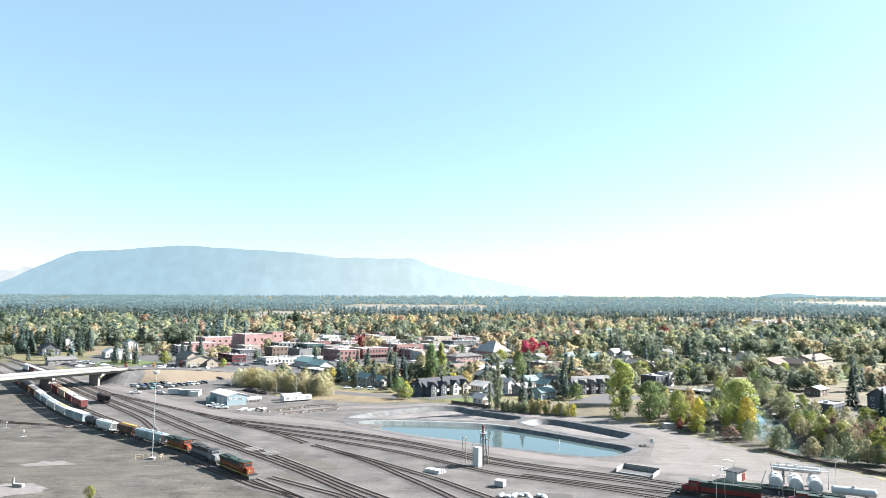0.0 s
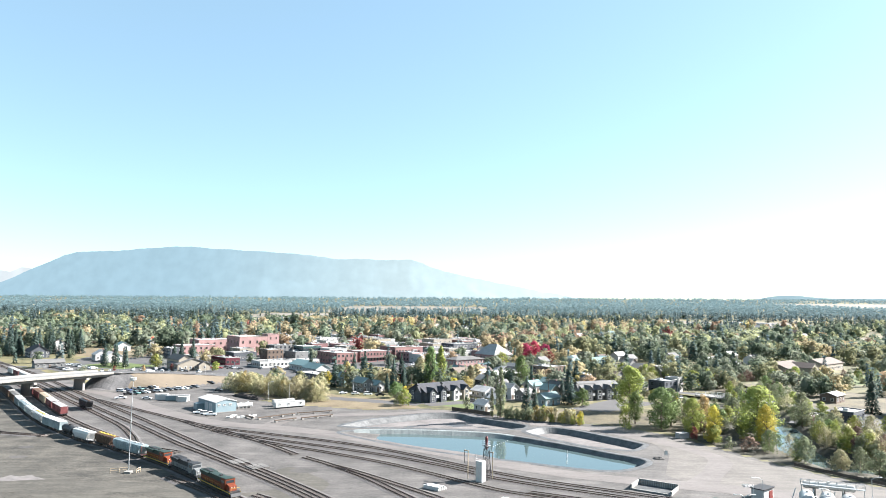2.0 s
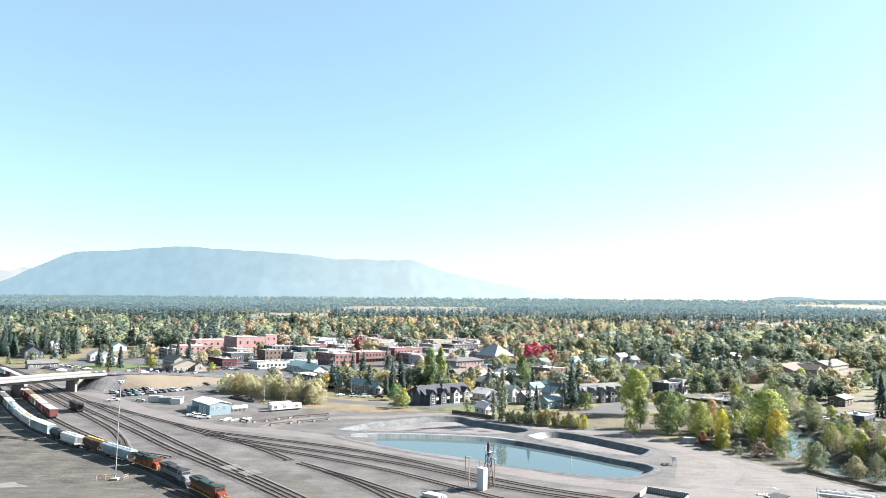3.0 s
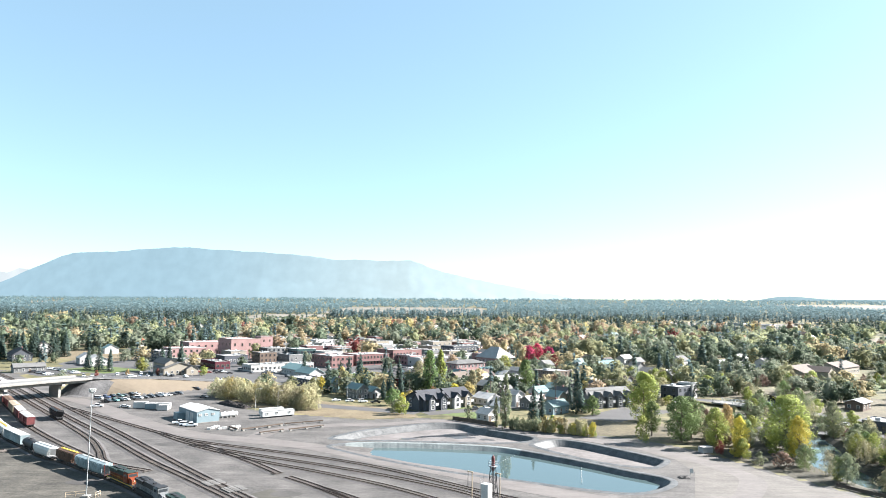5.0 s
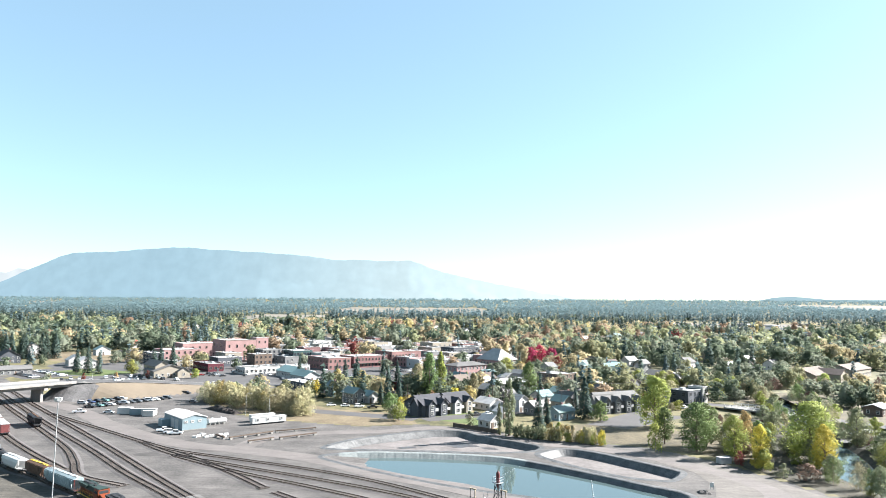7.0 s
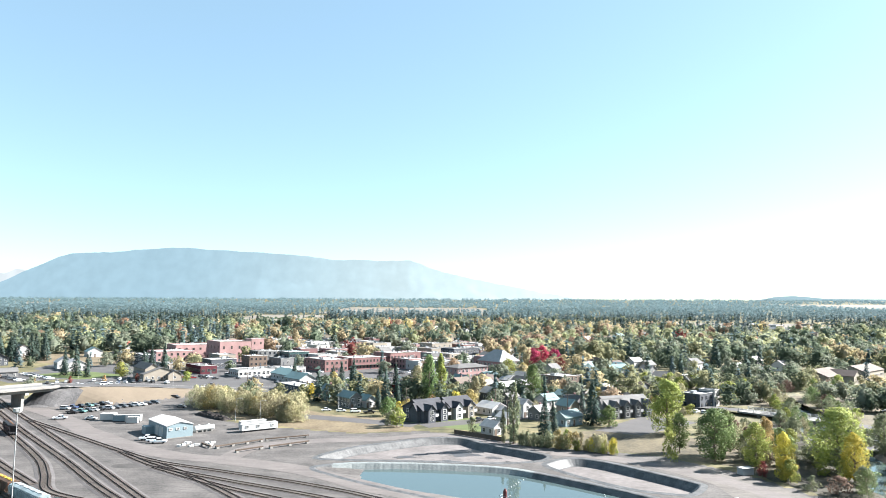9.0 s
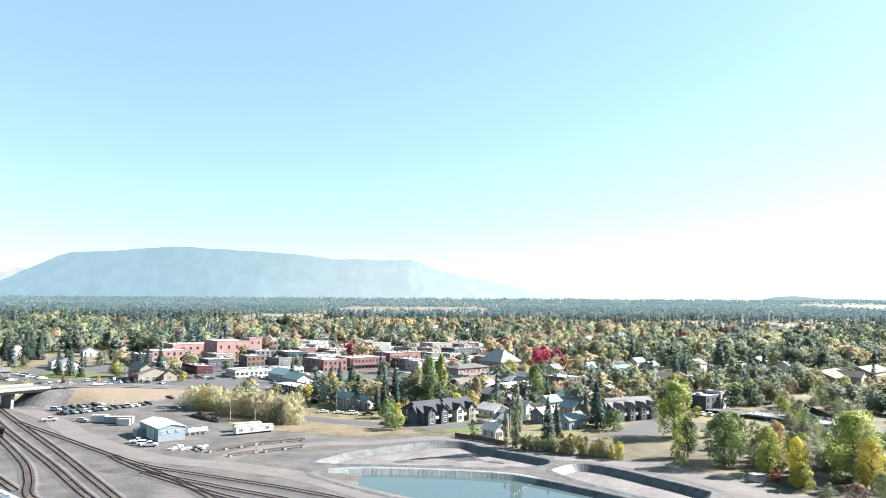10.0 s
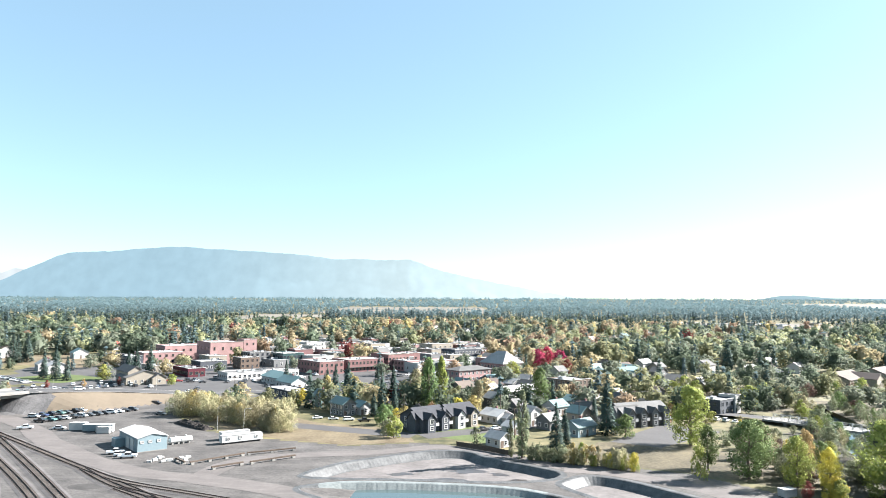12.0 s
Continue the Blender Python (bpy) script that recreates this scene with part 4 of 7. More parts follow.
house("long tan school with a brown hip roof", 221.2, 449.8, 31, 18, 4.8, TAN_WALL, BROWN_ROOF, 3.5, "x", 1, chimney=False, wings=((18, 30, -8, 6, 4.8, 3, "y"),))
house("long tan school wing with a brown roof", 262, 480.9, 38, 16, 5.2, TAN_WALL, BROWN_ROOF, 3.2, "x", 1, chimney=False)
house("white-roofed low building among trees", 202.8, 532, 18, 9, 2.8, WHITE_WALL, WHITE_ROOF, 2.2, "x", chimney=False)
house("small white gabled house among trees", 211.3, 505.3, 8, 6, 3, WHITE_WALL, WHITE_ROOF, 2.2, "y")
house("grey multi-gabled lodge with tan walls", -162.1, 417.9, 19, 17, 4.0, TAN_WALL, GREY_ROOF, 3.2, "y", 1, chimney=False, wings=((2, 10, 4, 24, 6.4, 2.6, "y"), (12, 19, -3, 6, 3.4, 2.2, "y")))
flat_building("low maroon shop with large dark windows", -147.1, 460, 10, 24, 5, MAROON_WALL, GREY_ROOF, 1, gap=2.6, w=1.9, units=4)
flat_building("dark blue three-storey building with a white roof", -203.2, 505.6, 9, 16, 7.6, DARK_WALL, WHITE_ROOF, 3)
flat_building("long tan brick building with a white roof", -205, 531, 26, 20, 8, PINK_BRICK, WHITE_ROOF, 2, gap=4, units=4)
flat_building("low tan shop with a white roof", -177, 481, 13, 19, 4.2, TAN_WALL, WHITE_ROOF, 1)
house("white house with a red metal roof", -292.2, 658.8, 18, 14, 4, WHITE_WALL, RED_ROOF, 3, "x")
house("white house behind tall spruces", -232, 468, 11, 12, 4, WHITE_WALL, WHITE_ROOF, 2.6, "y")
house("white house with a steep roof", -245, 480, 10, 10, 4, WHITE_WALL, WHITE_ROOF, 3, "y")
flat_building("dark cabin-like office with a pale flat roof", 155.5, 271.5, 12.5, 8, 4.2, DARK_WALL, WHITE_ROOF, 1, gap=2.6, units=1, frame_mat=DARK_WALL)
house("large dark house with many gables", 186, 284, 16, 8, 6.0, DARK_WALL, DARK_ROOF, 3, "x", 2, wings=((2, 7, -2.5, 5, 5.4, 2.2, "y"),))
house("dark brown cabin with a white metal roof", 180, 325, 11, 7, 3.4, BROWN_WALL, WHITE_ROOF, 1.2, "x", chimney=False)
house("dark lodge with a steep roof", -297, 490, 12, 20, 4.6, DARK_WALL, DARK_ROOF, 4, "y", 2)
house("long low grey roofed building near the tracks", -250, 420, 16, 9, 3.2, GREY_WALL, GREY_ROOF, 1.8, "x", chimney=False)


def townhouses(label, x, y, n, unit, depth, h, wall, roof, trim, rz=GRID):
    """A row of joined two-storey homes, each with a steep front gable and a balcony."""
    t = thing("townhouse_row", pose(x, y, 0, 0, 0, rz), label, "townhouses", "townhouse rows")
    bm = bmesh.new()
    gable_body(bm, 0, n * unit, 0, depth, h, 3.0, "x")
    part("wall", bm, wall, t)
    bm = bmesh.new()
    gable_roof(bm, 0, n * unit, 0, depth, h, 3.0, 0.5, 0.25, "x")
    part("roof", bm, roof, t)
    for k in range(n):
        x0 = k * unit + unit * 0.2
        bm = bmesh.new()
        gable_body(bm, x0, x0 + unit * 0.55, -1.6, 3, h + 0.1, 1.7, "y")
        part("bay", bm, trim if k % 2 == 0 else wall, t)
        bm = bmesh.new()
        gable_roof(bm, x0, x0 + unit * 0.55, -1.6, depth * 0.45, h + 0.1, 1.7, 0.35, 0.2, "y")
        part("gable", bm, roof, t)
        for s in range(2):
            window(t, 1.5, 1.4, pose(x0 + unit * 0.275, -1.6, 1.5 + s * h * 0.48))
            window(t, 1.0, 1.3, pose(k * unit + unit * 0.88, 0, 1.5 + s * h * 0.48))
        bm = bmesh.new()
        box(bm, k * unit + unit * 0.88, -0.8, h * 0.46, unit * 0.24, 1.5, 0.15)
        box(bm, k * unit + unit * 0.88, -1.5, h * 0.46 + 0.15, unit * 0.24, 0.06, 0.9)
        part("balcony", bm, TRIM, t)
    for s in range(2):
        for q in (0.25, 0.5, 0.75):
            window(t, 1.1, 1.3, pose(0, q * depth, 1.5 + s * h * 0.48, 0, 0, -90))
    bm = bmesh.new()
    gable_body(bm, -1.5, 2, depth * 0.15, depth * 0.5, h, 2.3, "x")
    part("side_bay", bm, wall, t)
    bm = bmesh.new()
    gable_roof(bm, -1.5, n * unit * 0.4, depth * 0.15, depth * 0.5, h, 2.3, 0.35, 0.2, "x")
    part("gable", bm, roof, t)


townhouses("dark-roofed townhouses with charcoal siding and white trim", -8.2, 305.2, 2, 6.2, 12, 4.5, DARK_WALL, DARK_ROOF, DARK_WALL)
townhouses("dark-roofed townhouses with cream front bays", 2.0, 314.0, 2, 6.2, 10, 4.6, TAN_WALL, DARK_ROOF, WHITE_WALL)
townhouses("grey townhouses with white gables and dark brown roofs", 63, 320.5, 4, 5.4, 10, 4.9, GREY_WALL, GREY_ROOF, GREY_WALL, 26)

# steel shed in the yard
def steel_shed():
    t = thing("steel_shed", pose(-87.1, 270.0, 0, 0, 0, 42), "pale blue metal shed with a white low gable roof", "shed")
    a, b, h = 8.2, 17.0, 3.9
    bm = bmesh.new()
    gable_body(bm, 0, a, 0, b, h, 1.0, "y")
    part("wall", bm, BLUE_METAL, t)
    bm = bmesh.new()
    gable_roof(bm, 0, a, 0, b, h, 1.0, 0.25, 0.14, "y")
    part("roof", bm, WHITE_ROOF, t)
    for y in (5.0, 8.6):
        bm = bmesh.new()
        box(bm, -0.03, y, 0.03, 0.08, 2.8, 3.15)
        door = part("roller_door", bm, TRIM, t, "white sectional roller door")
        for k in range(6):
            bm = bmesh.new()
            box(bm, -0.07, y, 0.05 + k * 0.52, 0.06, 2.7, 0.49)
            part("panel", bm, TRIM, door)
    for x in (1.2, 3.4, 5.8):
        window(t, 0.9, 0.6, pose(x, 0, 2.8))
    bm = bmesh.new()
    box(bm, a / 2, -0.02, -0.1, a + 0.1, 0.1, 0.3)
    part("footing", bm, CONCRETE, t)
    bm = bmesh.new()
    box(bm, -1.4, 13.2, 0, 2.6, 3.6, 2.4)
    part("lean_to", bm, BLUE_METAL, t)


steel_shed()


# ---- trees ----
def leaf_faces(centres, radii, per, size, rng, out=0.7, squash=0.8):
    """Small leaf sprays, two-sided quads, spread over the shells of clumps; also the way out of its clump for each."""
    c = np.repeat(centres, per, 0)
    r = np.repeat(radii, per)
    d = rng.normal(size=c.shape)
    d /= np.linalg.norm(d, axis=1)[:, None]
    p = c + d * (r * (out + (1 - out) * rng.random(len(r)) ** 0.5))[:, None] * np.array([1, 1, squash])
    nrm = d + rng.normal(size=c.shape) * 0.55
    nrm /= np.linalg.norm(nrm, axis=1)[:, None]
    a = np.cross(nrm, rng.normal(size=c.shape))
    a /= np.linalg.norm(a, axis=1)[:, None]
    b = np.cross(nrm, a)
    s = size * rng.uniform(0.55, 1.25, len(r))[:, None]
    t = size * rng.uniform(0.4, 0.9, len(r))[:, None]
    v = np.stack([p - a * s, p - b * t, p + a * s, p + b * t * 0.9], 1).reshape(-1, 3)
    return v, np.repeat(d, 4, 0)


def mesh_from_quads(name, v, mat, normals=None):
    me = bpy.data.meshes.new(name)
    n = len(v) // 4
    me.vertices.add(len(v))
    me.vertices.foreach_set("co", v.reshape(-1).astype(np.float32))
    me.loops.add(4 * n)
    me.loops.foreach_set("vertex_index", np.arange(4 * n, dtype=np.int32))
    me.polygons.add(n)
    me.polygons.foreach_set("loop_start", np.arange(0, 4 * n, 4, dtype=np.int32))
    me.update(calc_edges=True)
    if normals is not None:
        me.normals_split_custom_set_from_vertices(normals.tolist())
    me.materials.append(mat)
    return me


def puff(v, mix=0.75, lumps=None):
    """Normals that bend each leaf spray towards the outside of its clump and crown, so that a crown is lit as a whole."""
    q = v.reshape(-1, 4, 3)
    flat_n = np.cross(q[:, 2] - q[:, 0], q[:, 3] - q[:, 1])
    flat_n /= np.linalg.norm(flat_n, axis=1)[:, None] + 1e-9
    c = q.mean(1)
    mid = v.mean(0)
    span = v.max(0) - v.min(0)
    out = (c - mid) / (span / 2)
    out[:, 2] += 0.25
    out /= np.linalg.norm(out, axis=1)[:, None] + 1e-9
    flat_n *= np.sign((flat_n * out).sum(1) + 1e-9)[:, None]
    if lumps is not None:
        out = out * 0.45 + lumps.reshape(-1, 4, 3)[:, 0] * 0.7
        out /= np.linalg.norm(out, axis=1)[:, None] + 1e-9
        flat_n *= np.sign((flat_n * out).sum(1) + 1e-9)[:, None]
    n = out * mix + flat_n * (1 - mix)
    n /= np.linalg.norm(n, axis=1)[:, None] + 1e-9
    return np.repeat(n, 4, 0)


def crown(name, v, mat, mix=0.7):
    lumps = None
    if isinstance(v, tuple):
        v, lumps = v
    return mesh_from_quads(name, v, mat, puff(v, mix, lumps))


def broad_crown(h, w, clumps, per, size, seed, low=0.2, squash=0.8, fat=1.0):
    """Clumps in an egg-shaped crown over a bare trunk foot."""
    rng = np.random.default_rng(seed)
    u = rng.random(clumps)
    z = h * (low + (1 - low) * u)
    shape = np.sin(np.pi * np.clip((u * 0.86 + 0.14), 0, 1)) ** 0.6
    ang = rng.random(clumps) * 6.283
    rad = w / 2 * shape * np.sqrt(rng.random(clumps)) * 0.85
    c = np.stack([np.cos(ang) * rad, np.sin(ang) * rad, z * 0.93], 1)
    r = fat * w * rng.uniform(0.10, 0.22, clumps) * (0.6 + 0.6 * shape)
    return leaf_faces(c, r, per, size, rng, squash=squash)


def cone_crown(h, w, tiers, per, size, seed):
    """Drooping whorls of needle sprays round a straight stem."""
    rng = np.random.default_rng(seed)
    rows = []
    for k in range(tiers):
        u = (k + 0.5) / tiers
        rr = w / 2 * (1 - u) ** 0.85 * rng.uniform(0.75, 1.15)
        n = max(5, int(per * (1 - u * 0.75)))
        ang = rng.random(n) * 6.283
        rad = rr * rng.uniform(0.25, 1.0, n) ** 0.6
        z = h * (0.06 + 0.94 * u) - rad * 0.35 + rng.normal(size=n) * h * 0.03
        p = np.stack([np.cos(ang) * rad, np.sin(ang) * rad, z], 1)
        d = np.stack([np.cos(ang), np.sin(ang), np.full(n, -0.45)], 1) + rng.normal(size=(n, 3)) * 0.25
        side = np.stack([-np.sin(ang), np.cos(ang), rng.normal(size=n) * 0.3], 1)
        s = size * rng.uniform(0.7, 1.3, n)[:, None]
        rows.append(np.stack([p - d * s * 0.7, p - side * s * 0.6, p + d * s, p + side * s * 0.6], 1).reshape(-1, 3))
    tip = np.array([[[0.12, 0, h * 0.93], [0, 0.12, h * 0.93], [0, 0, h * 1.02], [-0.1, -0.1, h * 0.93]]]).reshape(-1, 3)
    return np.concatenate(rows + [tip])


def trunk_mesh(name, h, r, limbs, seed, reach=0.3, mat=None):
    """A tapered trunk that bends a little, with limbs that fork off it."""
    rng = random.Random(seed)
    bm = bmesh.new()
    q = Vector((0, 0, -0.2))
    for k in range(4):
        n = Vector((rng.uniform(-1, 1) * h * 0.02, rng.uniform(-1, 1) * h * 0.02, h * (k + 1) / 4 * 0.85))
        tube(bm, q, n, r * (1 - k * 0.22), r * (1 - (k + 1) * 0.22), 6)
        q = n
    for k in range(limbs):
        z = h * rng.uniform(0.2, 0.7)
        a = rng.random() * 6.283
        e = Vector((math.cos(a) * h * reach * rng.uniform(0.5, 1), math.sin(a) * h * reach * rng.uniform(0.5, 1), z + h * rng.uniform(0.1, 0.22)))
        tube(bm, (0, 0, z), e, r * 0.4, r * 0.12, 5)
    me = bpy.data.meshes.new(name)
    bm.to_mesh(me)
    bm.free()
    me.materials.append(mat or BARK)
    return me


KINDS = {}
for v in range(4):
    KINDS["big", v] = (trunk_mesh("trunk", 16, 0.42, 9, v), crown("crown", broad_crown(16, 10.5, 78, 85, 0.25, 10 + v, 0.1, 1.0, 0.86), LEAF["green"]), 16.0)
    KINDS["round", v] = (trunk_mesh("trunk", 9, 0.24, 6, 20 + v), crown("crown", broad_crown(9, 7.8, 40, 58, 0.26, 30 + v, 0.12, 0.9, 0.9), LEAF["green"]), 9.0)
    KINDS["poplar", v] = (trunk_mesh("trunk", 16, 0.3, 8, 40 + v, 0.07), crown("crown", broad_crown(16, 3.4, 110, 38, 0.2, 50 + v, 0.03, 2.2, 0.75), LEAF["green"]), 16.0)
    KINDS["conifer", v] = (trunk_mesh("trunk", 15, 0.28, 0, 60 + v), crown("crown", cone_crown(15, 6.2, 26, 75, 0.45, 70 + v), LEAF["spruce"]), 15.0)
    KINDS["shrub", v] = (trunk_mesh("trunk", 3.2, 0.07, 7, 80 + v, 0.3, PALE_BARK), crown("crown", broad_crown(3.4, 4.2, 20, 44, 0.17, 90 + v, 0.04), LEAF["olive"]), 3.4)
    KINDS["thicket", v] = (trunk_mesh("trunk", 7.5, 0.10, 14, 100 + v, 0.22, PALE_BARK), crown("crown", broad_crown(8, 6.4, 60, 30, 0.17, 110 + v, 0.05, 1.5, 0.8), LEAF["willow"]), 8.0)
TREE_WORDS = {"big": ("tree", "tall broadleaf tree"), "round": ("tree", "rounded broadleaf tree"), "poplar": ("tree", "slender columnar poplar"),
              "conifer": ("conifer", "dark conical spruce"), "shrub": ("shrub", "spreading shrub"), "thicket": ("willow", "tall multi-stemmed willow shrub")}
LEAF_WORDS = {"green": "green", "lime": "yellow-green", "yellow": "bright yellow", "gold": "golden", "orange": "orange autumn", "red": "red autumn", "magenta": "crimson autumn",
              "olive": "grey-green", "willow": "straw-yellow", "russet": "bare russet", "spruce": "dark green needles", "fir": "blue-green needles"}
tree_rng = random.Random(7)


def tree(kind, x, y, h, colour, where="in the town", spread=1.0, z=0.0):
    v = tree_rng.randrange(4)
    tm, cm, base = KINDS[kind, v]
    word, text = TREE_WORDS[kind]
    foliage_word = LEAF_WORDS[colour] + ("" if "needles" in LEAF_WORDS[colour] else " leaves")
    k = h / base
    t = thing({"conifer": "conifer_tree", "shrub": "shrub", "thicket": "willow_bush"}.get(kind, "broadleaf_tree"), pose(x, y, z, 0, 0, tree_rng.uniform(0, 360)), f"{text} with {foliage_word} {where}" if len((text + foliage_word + where).split()) < 10 else f"{text} with {foliage_word}", word, "trees")
    t.scale = (k * spread, k * spread, k)
    piece("trunk", tm, BARK, t)
    c = piece("crown", cm, LEAF[colour], t)
    paint(c, LEAF[colour])
    return t


# notable trees by the basins and the creek
tree("poplar", 21.3, 271, 20, "olive", "behind the drained basin", 1.0)
tree("poplar", 18.2, 272.5, 11, "olive", "behind the drained basin", 0.8)
tree("conifer", 32.5, 281, 14, "spruce", "behind the yellow hedge")
tree("conifer", 36.5, 289, 11, "spruce", "beside a white house", 1.1)
tree("conifer", 54, 308, 16.5, "spruce", "beside a teal-roofed cottage", 1.15)
tree("round", 59, 303, 8, "green", "in front of grey townhouses", 1.1)
tree("big", 76, 291.5, 19, "lime", "on dry grass by the road", 1.15)
tree("shrub", 63.6, 250.6, 8.5, "lime", "at the edge of the dirt track", 0.45)
tree("big", 76.5, 252, 15, "green", "beside the creek", 1.15)
tree("big", 82, 259, 14, "green", "beside the creek")
tree("big", 70, 262, 12, "green", "beside the creek", 0.8)
tree("big", 84.5, 244, 12.5, "lime", "at the yard's edge", 0.95)
tree("big", 90.6, 241, 10.5, "yellow", "at the yard's edge", 0.85)
tree("big", 92, 254, 12.5, "orange", "beside the creek", 0.7)
tree("round", 97, 256, 9, "green", "beside the creek")
tree("big", 105, 241, 17.5, "lime", "on the creek bank", 1.35)
tree("big", 103, 230.5, 12.5, "yellow", "on the creek bank", 0.85)
tree("round", 86, 229, 6, "lime", "at the yard's edge")
tree("round", 81, 233, 4.5, "red", "at the yard's edge", 0.7)
tree("shrub", 92, 219, 4.2, "russet", "at the yard's edge", 1.2)
tree("shrub", 87.5, 222, 3.5, "olive", "at the yard's edge")
tree("round", 101, 204, 7.5, "olive", "on the creek bank", 0.9)
tree("shrub", 106, 197, 4.5, "willow", "on the creek bank")
tree("big", 131, 262, 13, "olive", "beyond the creek", 0.9)
tree("conifer", 178, 296, 17, "spruce", "beside dark houses")
tree("conifer", 150, 232, 15, "spruce", "on the creek bank")
tree("conifer", 158, 236, 18, "fir", "on the creek bank")
tree("round", -17, 297, 7, "lime", "on the dry meadow")
tree("shrub", -20, 300, 5.5, "olive", "on the dry meadow", 0.8)
tree("shrub", 9, 290, 5, "olive", "by the timber fence", 0.7)
tree("big", -7.5, 357, 22, "green", "behind the townhouses", 0.55)
tree("poplar", -2.5, 366, 22, "lime", "behind the townhouses", 1.3)
tree("poplar", -8, 360, 19, "spruce", "behind the townhouses", 1.6)
tree("conifer", -25.2, 341, 15.5, "spruce", "beside a small house")
tree("conifer", -20.5, 342, 14, "spruce", "beside a small house", 0.8)
tree("conifer", -28, 337, 9, "spruce", "beside a small house", 1.2)
tree("conifer", -51, 386, 15, "spruce", "beside a flat-roofed shop")
tree("conifer", -44, 378, 17, "spruce", "beside a flat-roofed shop")
tree("conifer", -32, 388, 14, "spruce", "behind small houses", 1.1)
tree("conifer", -25, 392, 14, "spruce", "behind small houses")
tree("conifer", -84, 430, 13, "spruce", "beside the white shops", 0.9)
tree("big", 40, 368, 17, "green", "among the houses", 0.9)
tree("round", -55, 388, 10, "gold", "beside a flat-roofed shop", 0.8)
tree("round", -62, 366, 7, "yellow", "beside a flat-roofed shop")
tree("round", 4, 336, 8, "yellow", "behind the townhouses")
tree("round", 10, 340, 8.5, "gold", "behind the townhouses")
tree("round", -4, 348, 8, "lime", "behind the townhouses")
tree("big", 13, 362, 12, "willow", "among the houses", 0.8)
tree("big", -14, 388, 14, "willow", "among the houses", 0.9)
tree("round", 62, 545, 14, "magenta", "among town roofs")
tree("round", 70, 552, 15, "magenta", "among town roofs")
tree("round", 80, 556, 13, "magenta", "among town roofs")
tree("round", 62, 512, 10, "red", "among town roofs")
tree("round", 76, 505, 10, "red", "among town roofs")
tree("round", 38, 468, 12, "lime", "beside the brick hall")
tree("round", 46, 462, 10, "gold", "beside the brick hall")
tree("round", 82, 330, 5, "red", "beside the townhouses", 0.7)
tree("conifer", -221, 446, 15, "spruce", "beside a parking lot")
tree("conifer", -212, 442, 17, "spruce", "beside a parking lot")
tree("conifer", -203, 437, 13, "spruce", "beside a parking lot")
tree("conifer", -178, 463, 16, "spruce", "behind the lodge")
tree("conifer", -172, 467, 17, "spruce", "behind the lodge")
tree("conifer", -185, 468, 14, "spruce", "behind the lodge")
tree("round", -141, 423, 6, "lime", "beside the lodge")
tree("round", -185, 440, 9, "lime", "beside a parking lot")
for k in range(5):
    tree("round", -205 + 13 * k, 392 + 9 * k, 4.5, "red" if k % 2 else "orange", "along the parking lot", 0.7)
for k in range(40):
    tree("shrub", 24 + k * 0.68 + tree_rng.uniform(-1, 1), 270 - k * 0.28 + tree_rng.uniform(-1.5, 1.5), tree_rng.uniform(2.8, 6.0), tree_rng.choice(["willow", "gold", "willow", "yellow", "lime"]) if k > 12 else "olive", "in the hedge behind the basin", 0.6)
for k in range(84):
    u = tree_rng.random()
    tree("thicket", -106 + u * 52 + tree_rng.uniform(-3, 3), 344 - u * 34 + tree_rng.uniform(-9, 9), tree_rng.uniform(6, 9.5), tree_rng.choice(["willow", "willow", "willow", "willow", "olive", "gold"]), "in a thicket beside the yard")
# creek banks
for k, (c, d) in enumerate(along(CREEK, 3.6)):
    s = Vector((-d.y, d.x, 0))
    for side in (-1, 1):
        if tree_rng.random() < 0.78:
            q = c + s * side * tree_rng.uniform(6.5, 15)
            if inside(np.array([q.x]), np.array([q.y]), YARD)[0] > -3:
                continue
            kind = tree_rng.choice(["shrub", "round", "round", "thicket"])
            tree(kind, q.x, q.y, tree_rng.uniform(3, 5) if kind == "shrub" else tree_rng.uniform(5, 8.5), tree_rng.choice(["olive", "willow", "green", "lime", "russet", "olive"]), "on the creek bank")
for k in range(26):
    q = Vector((tree_rng.uniform(104, 165), tree_rng.uniform(375, 440), 0))
    tree("round", q.x, q.y, tree_rng.uniform(6, 10), tree_rng.choice(["olive", "olive", "lime", "willow"]), "on the grassy slope", 1.2)

for k in range(120):
    q = Vector((tree_rng.uniform(84, 190), tree_rng.uniform(170, 345), 0))
    a = np.array([q.x]), np.array([q.y])
    if inside(*a, YARD)[0] > -4 or off_line(*a, CREEK)[0][0] < 7 or abs((q.x - 134) + (q.y - 326) * 0.9) < 9 or (q.x > 148 and q.y > 255):
        continue
    kind = tree_rng.choice(["shrub", "round", "round", "thicket", "thicket"])
    tree(kind, q.x, q.y, tree_rng.uniform(3, 5) if kind == "shrub" or q.y > 280 else tree_rng.uniform(5, 8), tree_rng.choice(["olive", "olive", "lime", "willow", "lime", "russet", "green", "yellow"]), "in the creek woodland")
for k in range(170):
    q = Vector((tree_rng.uniform(112, 205), tree_rng.uniform(194, 262), 0))
    a = np.array([q.x]), np.array([q.y])
    if off_line(*a, CREEK)[0][0] < 9 or (q.y > 250 and q.x > 140):
        continue
    kind = tree_rng.choice(["shrub", "round", "round", "thicket"])
    tree(kind, q.x, q.y, tree_rng.uniform(2.5, 4.5) if kind == "shrub" else tree_rng.uniform(4.5, 7.5), tree_rng.choice(["olive", "olive", "willow", "green", "russet", "lime"]), "in the willow thicket", 1.15)
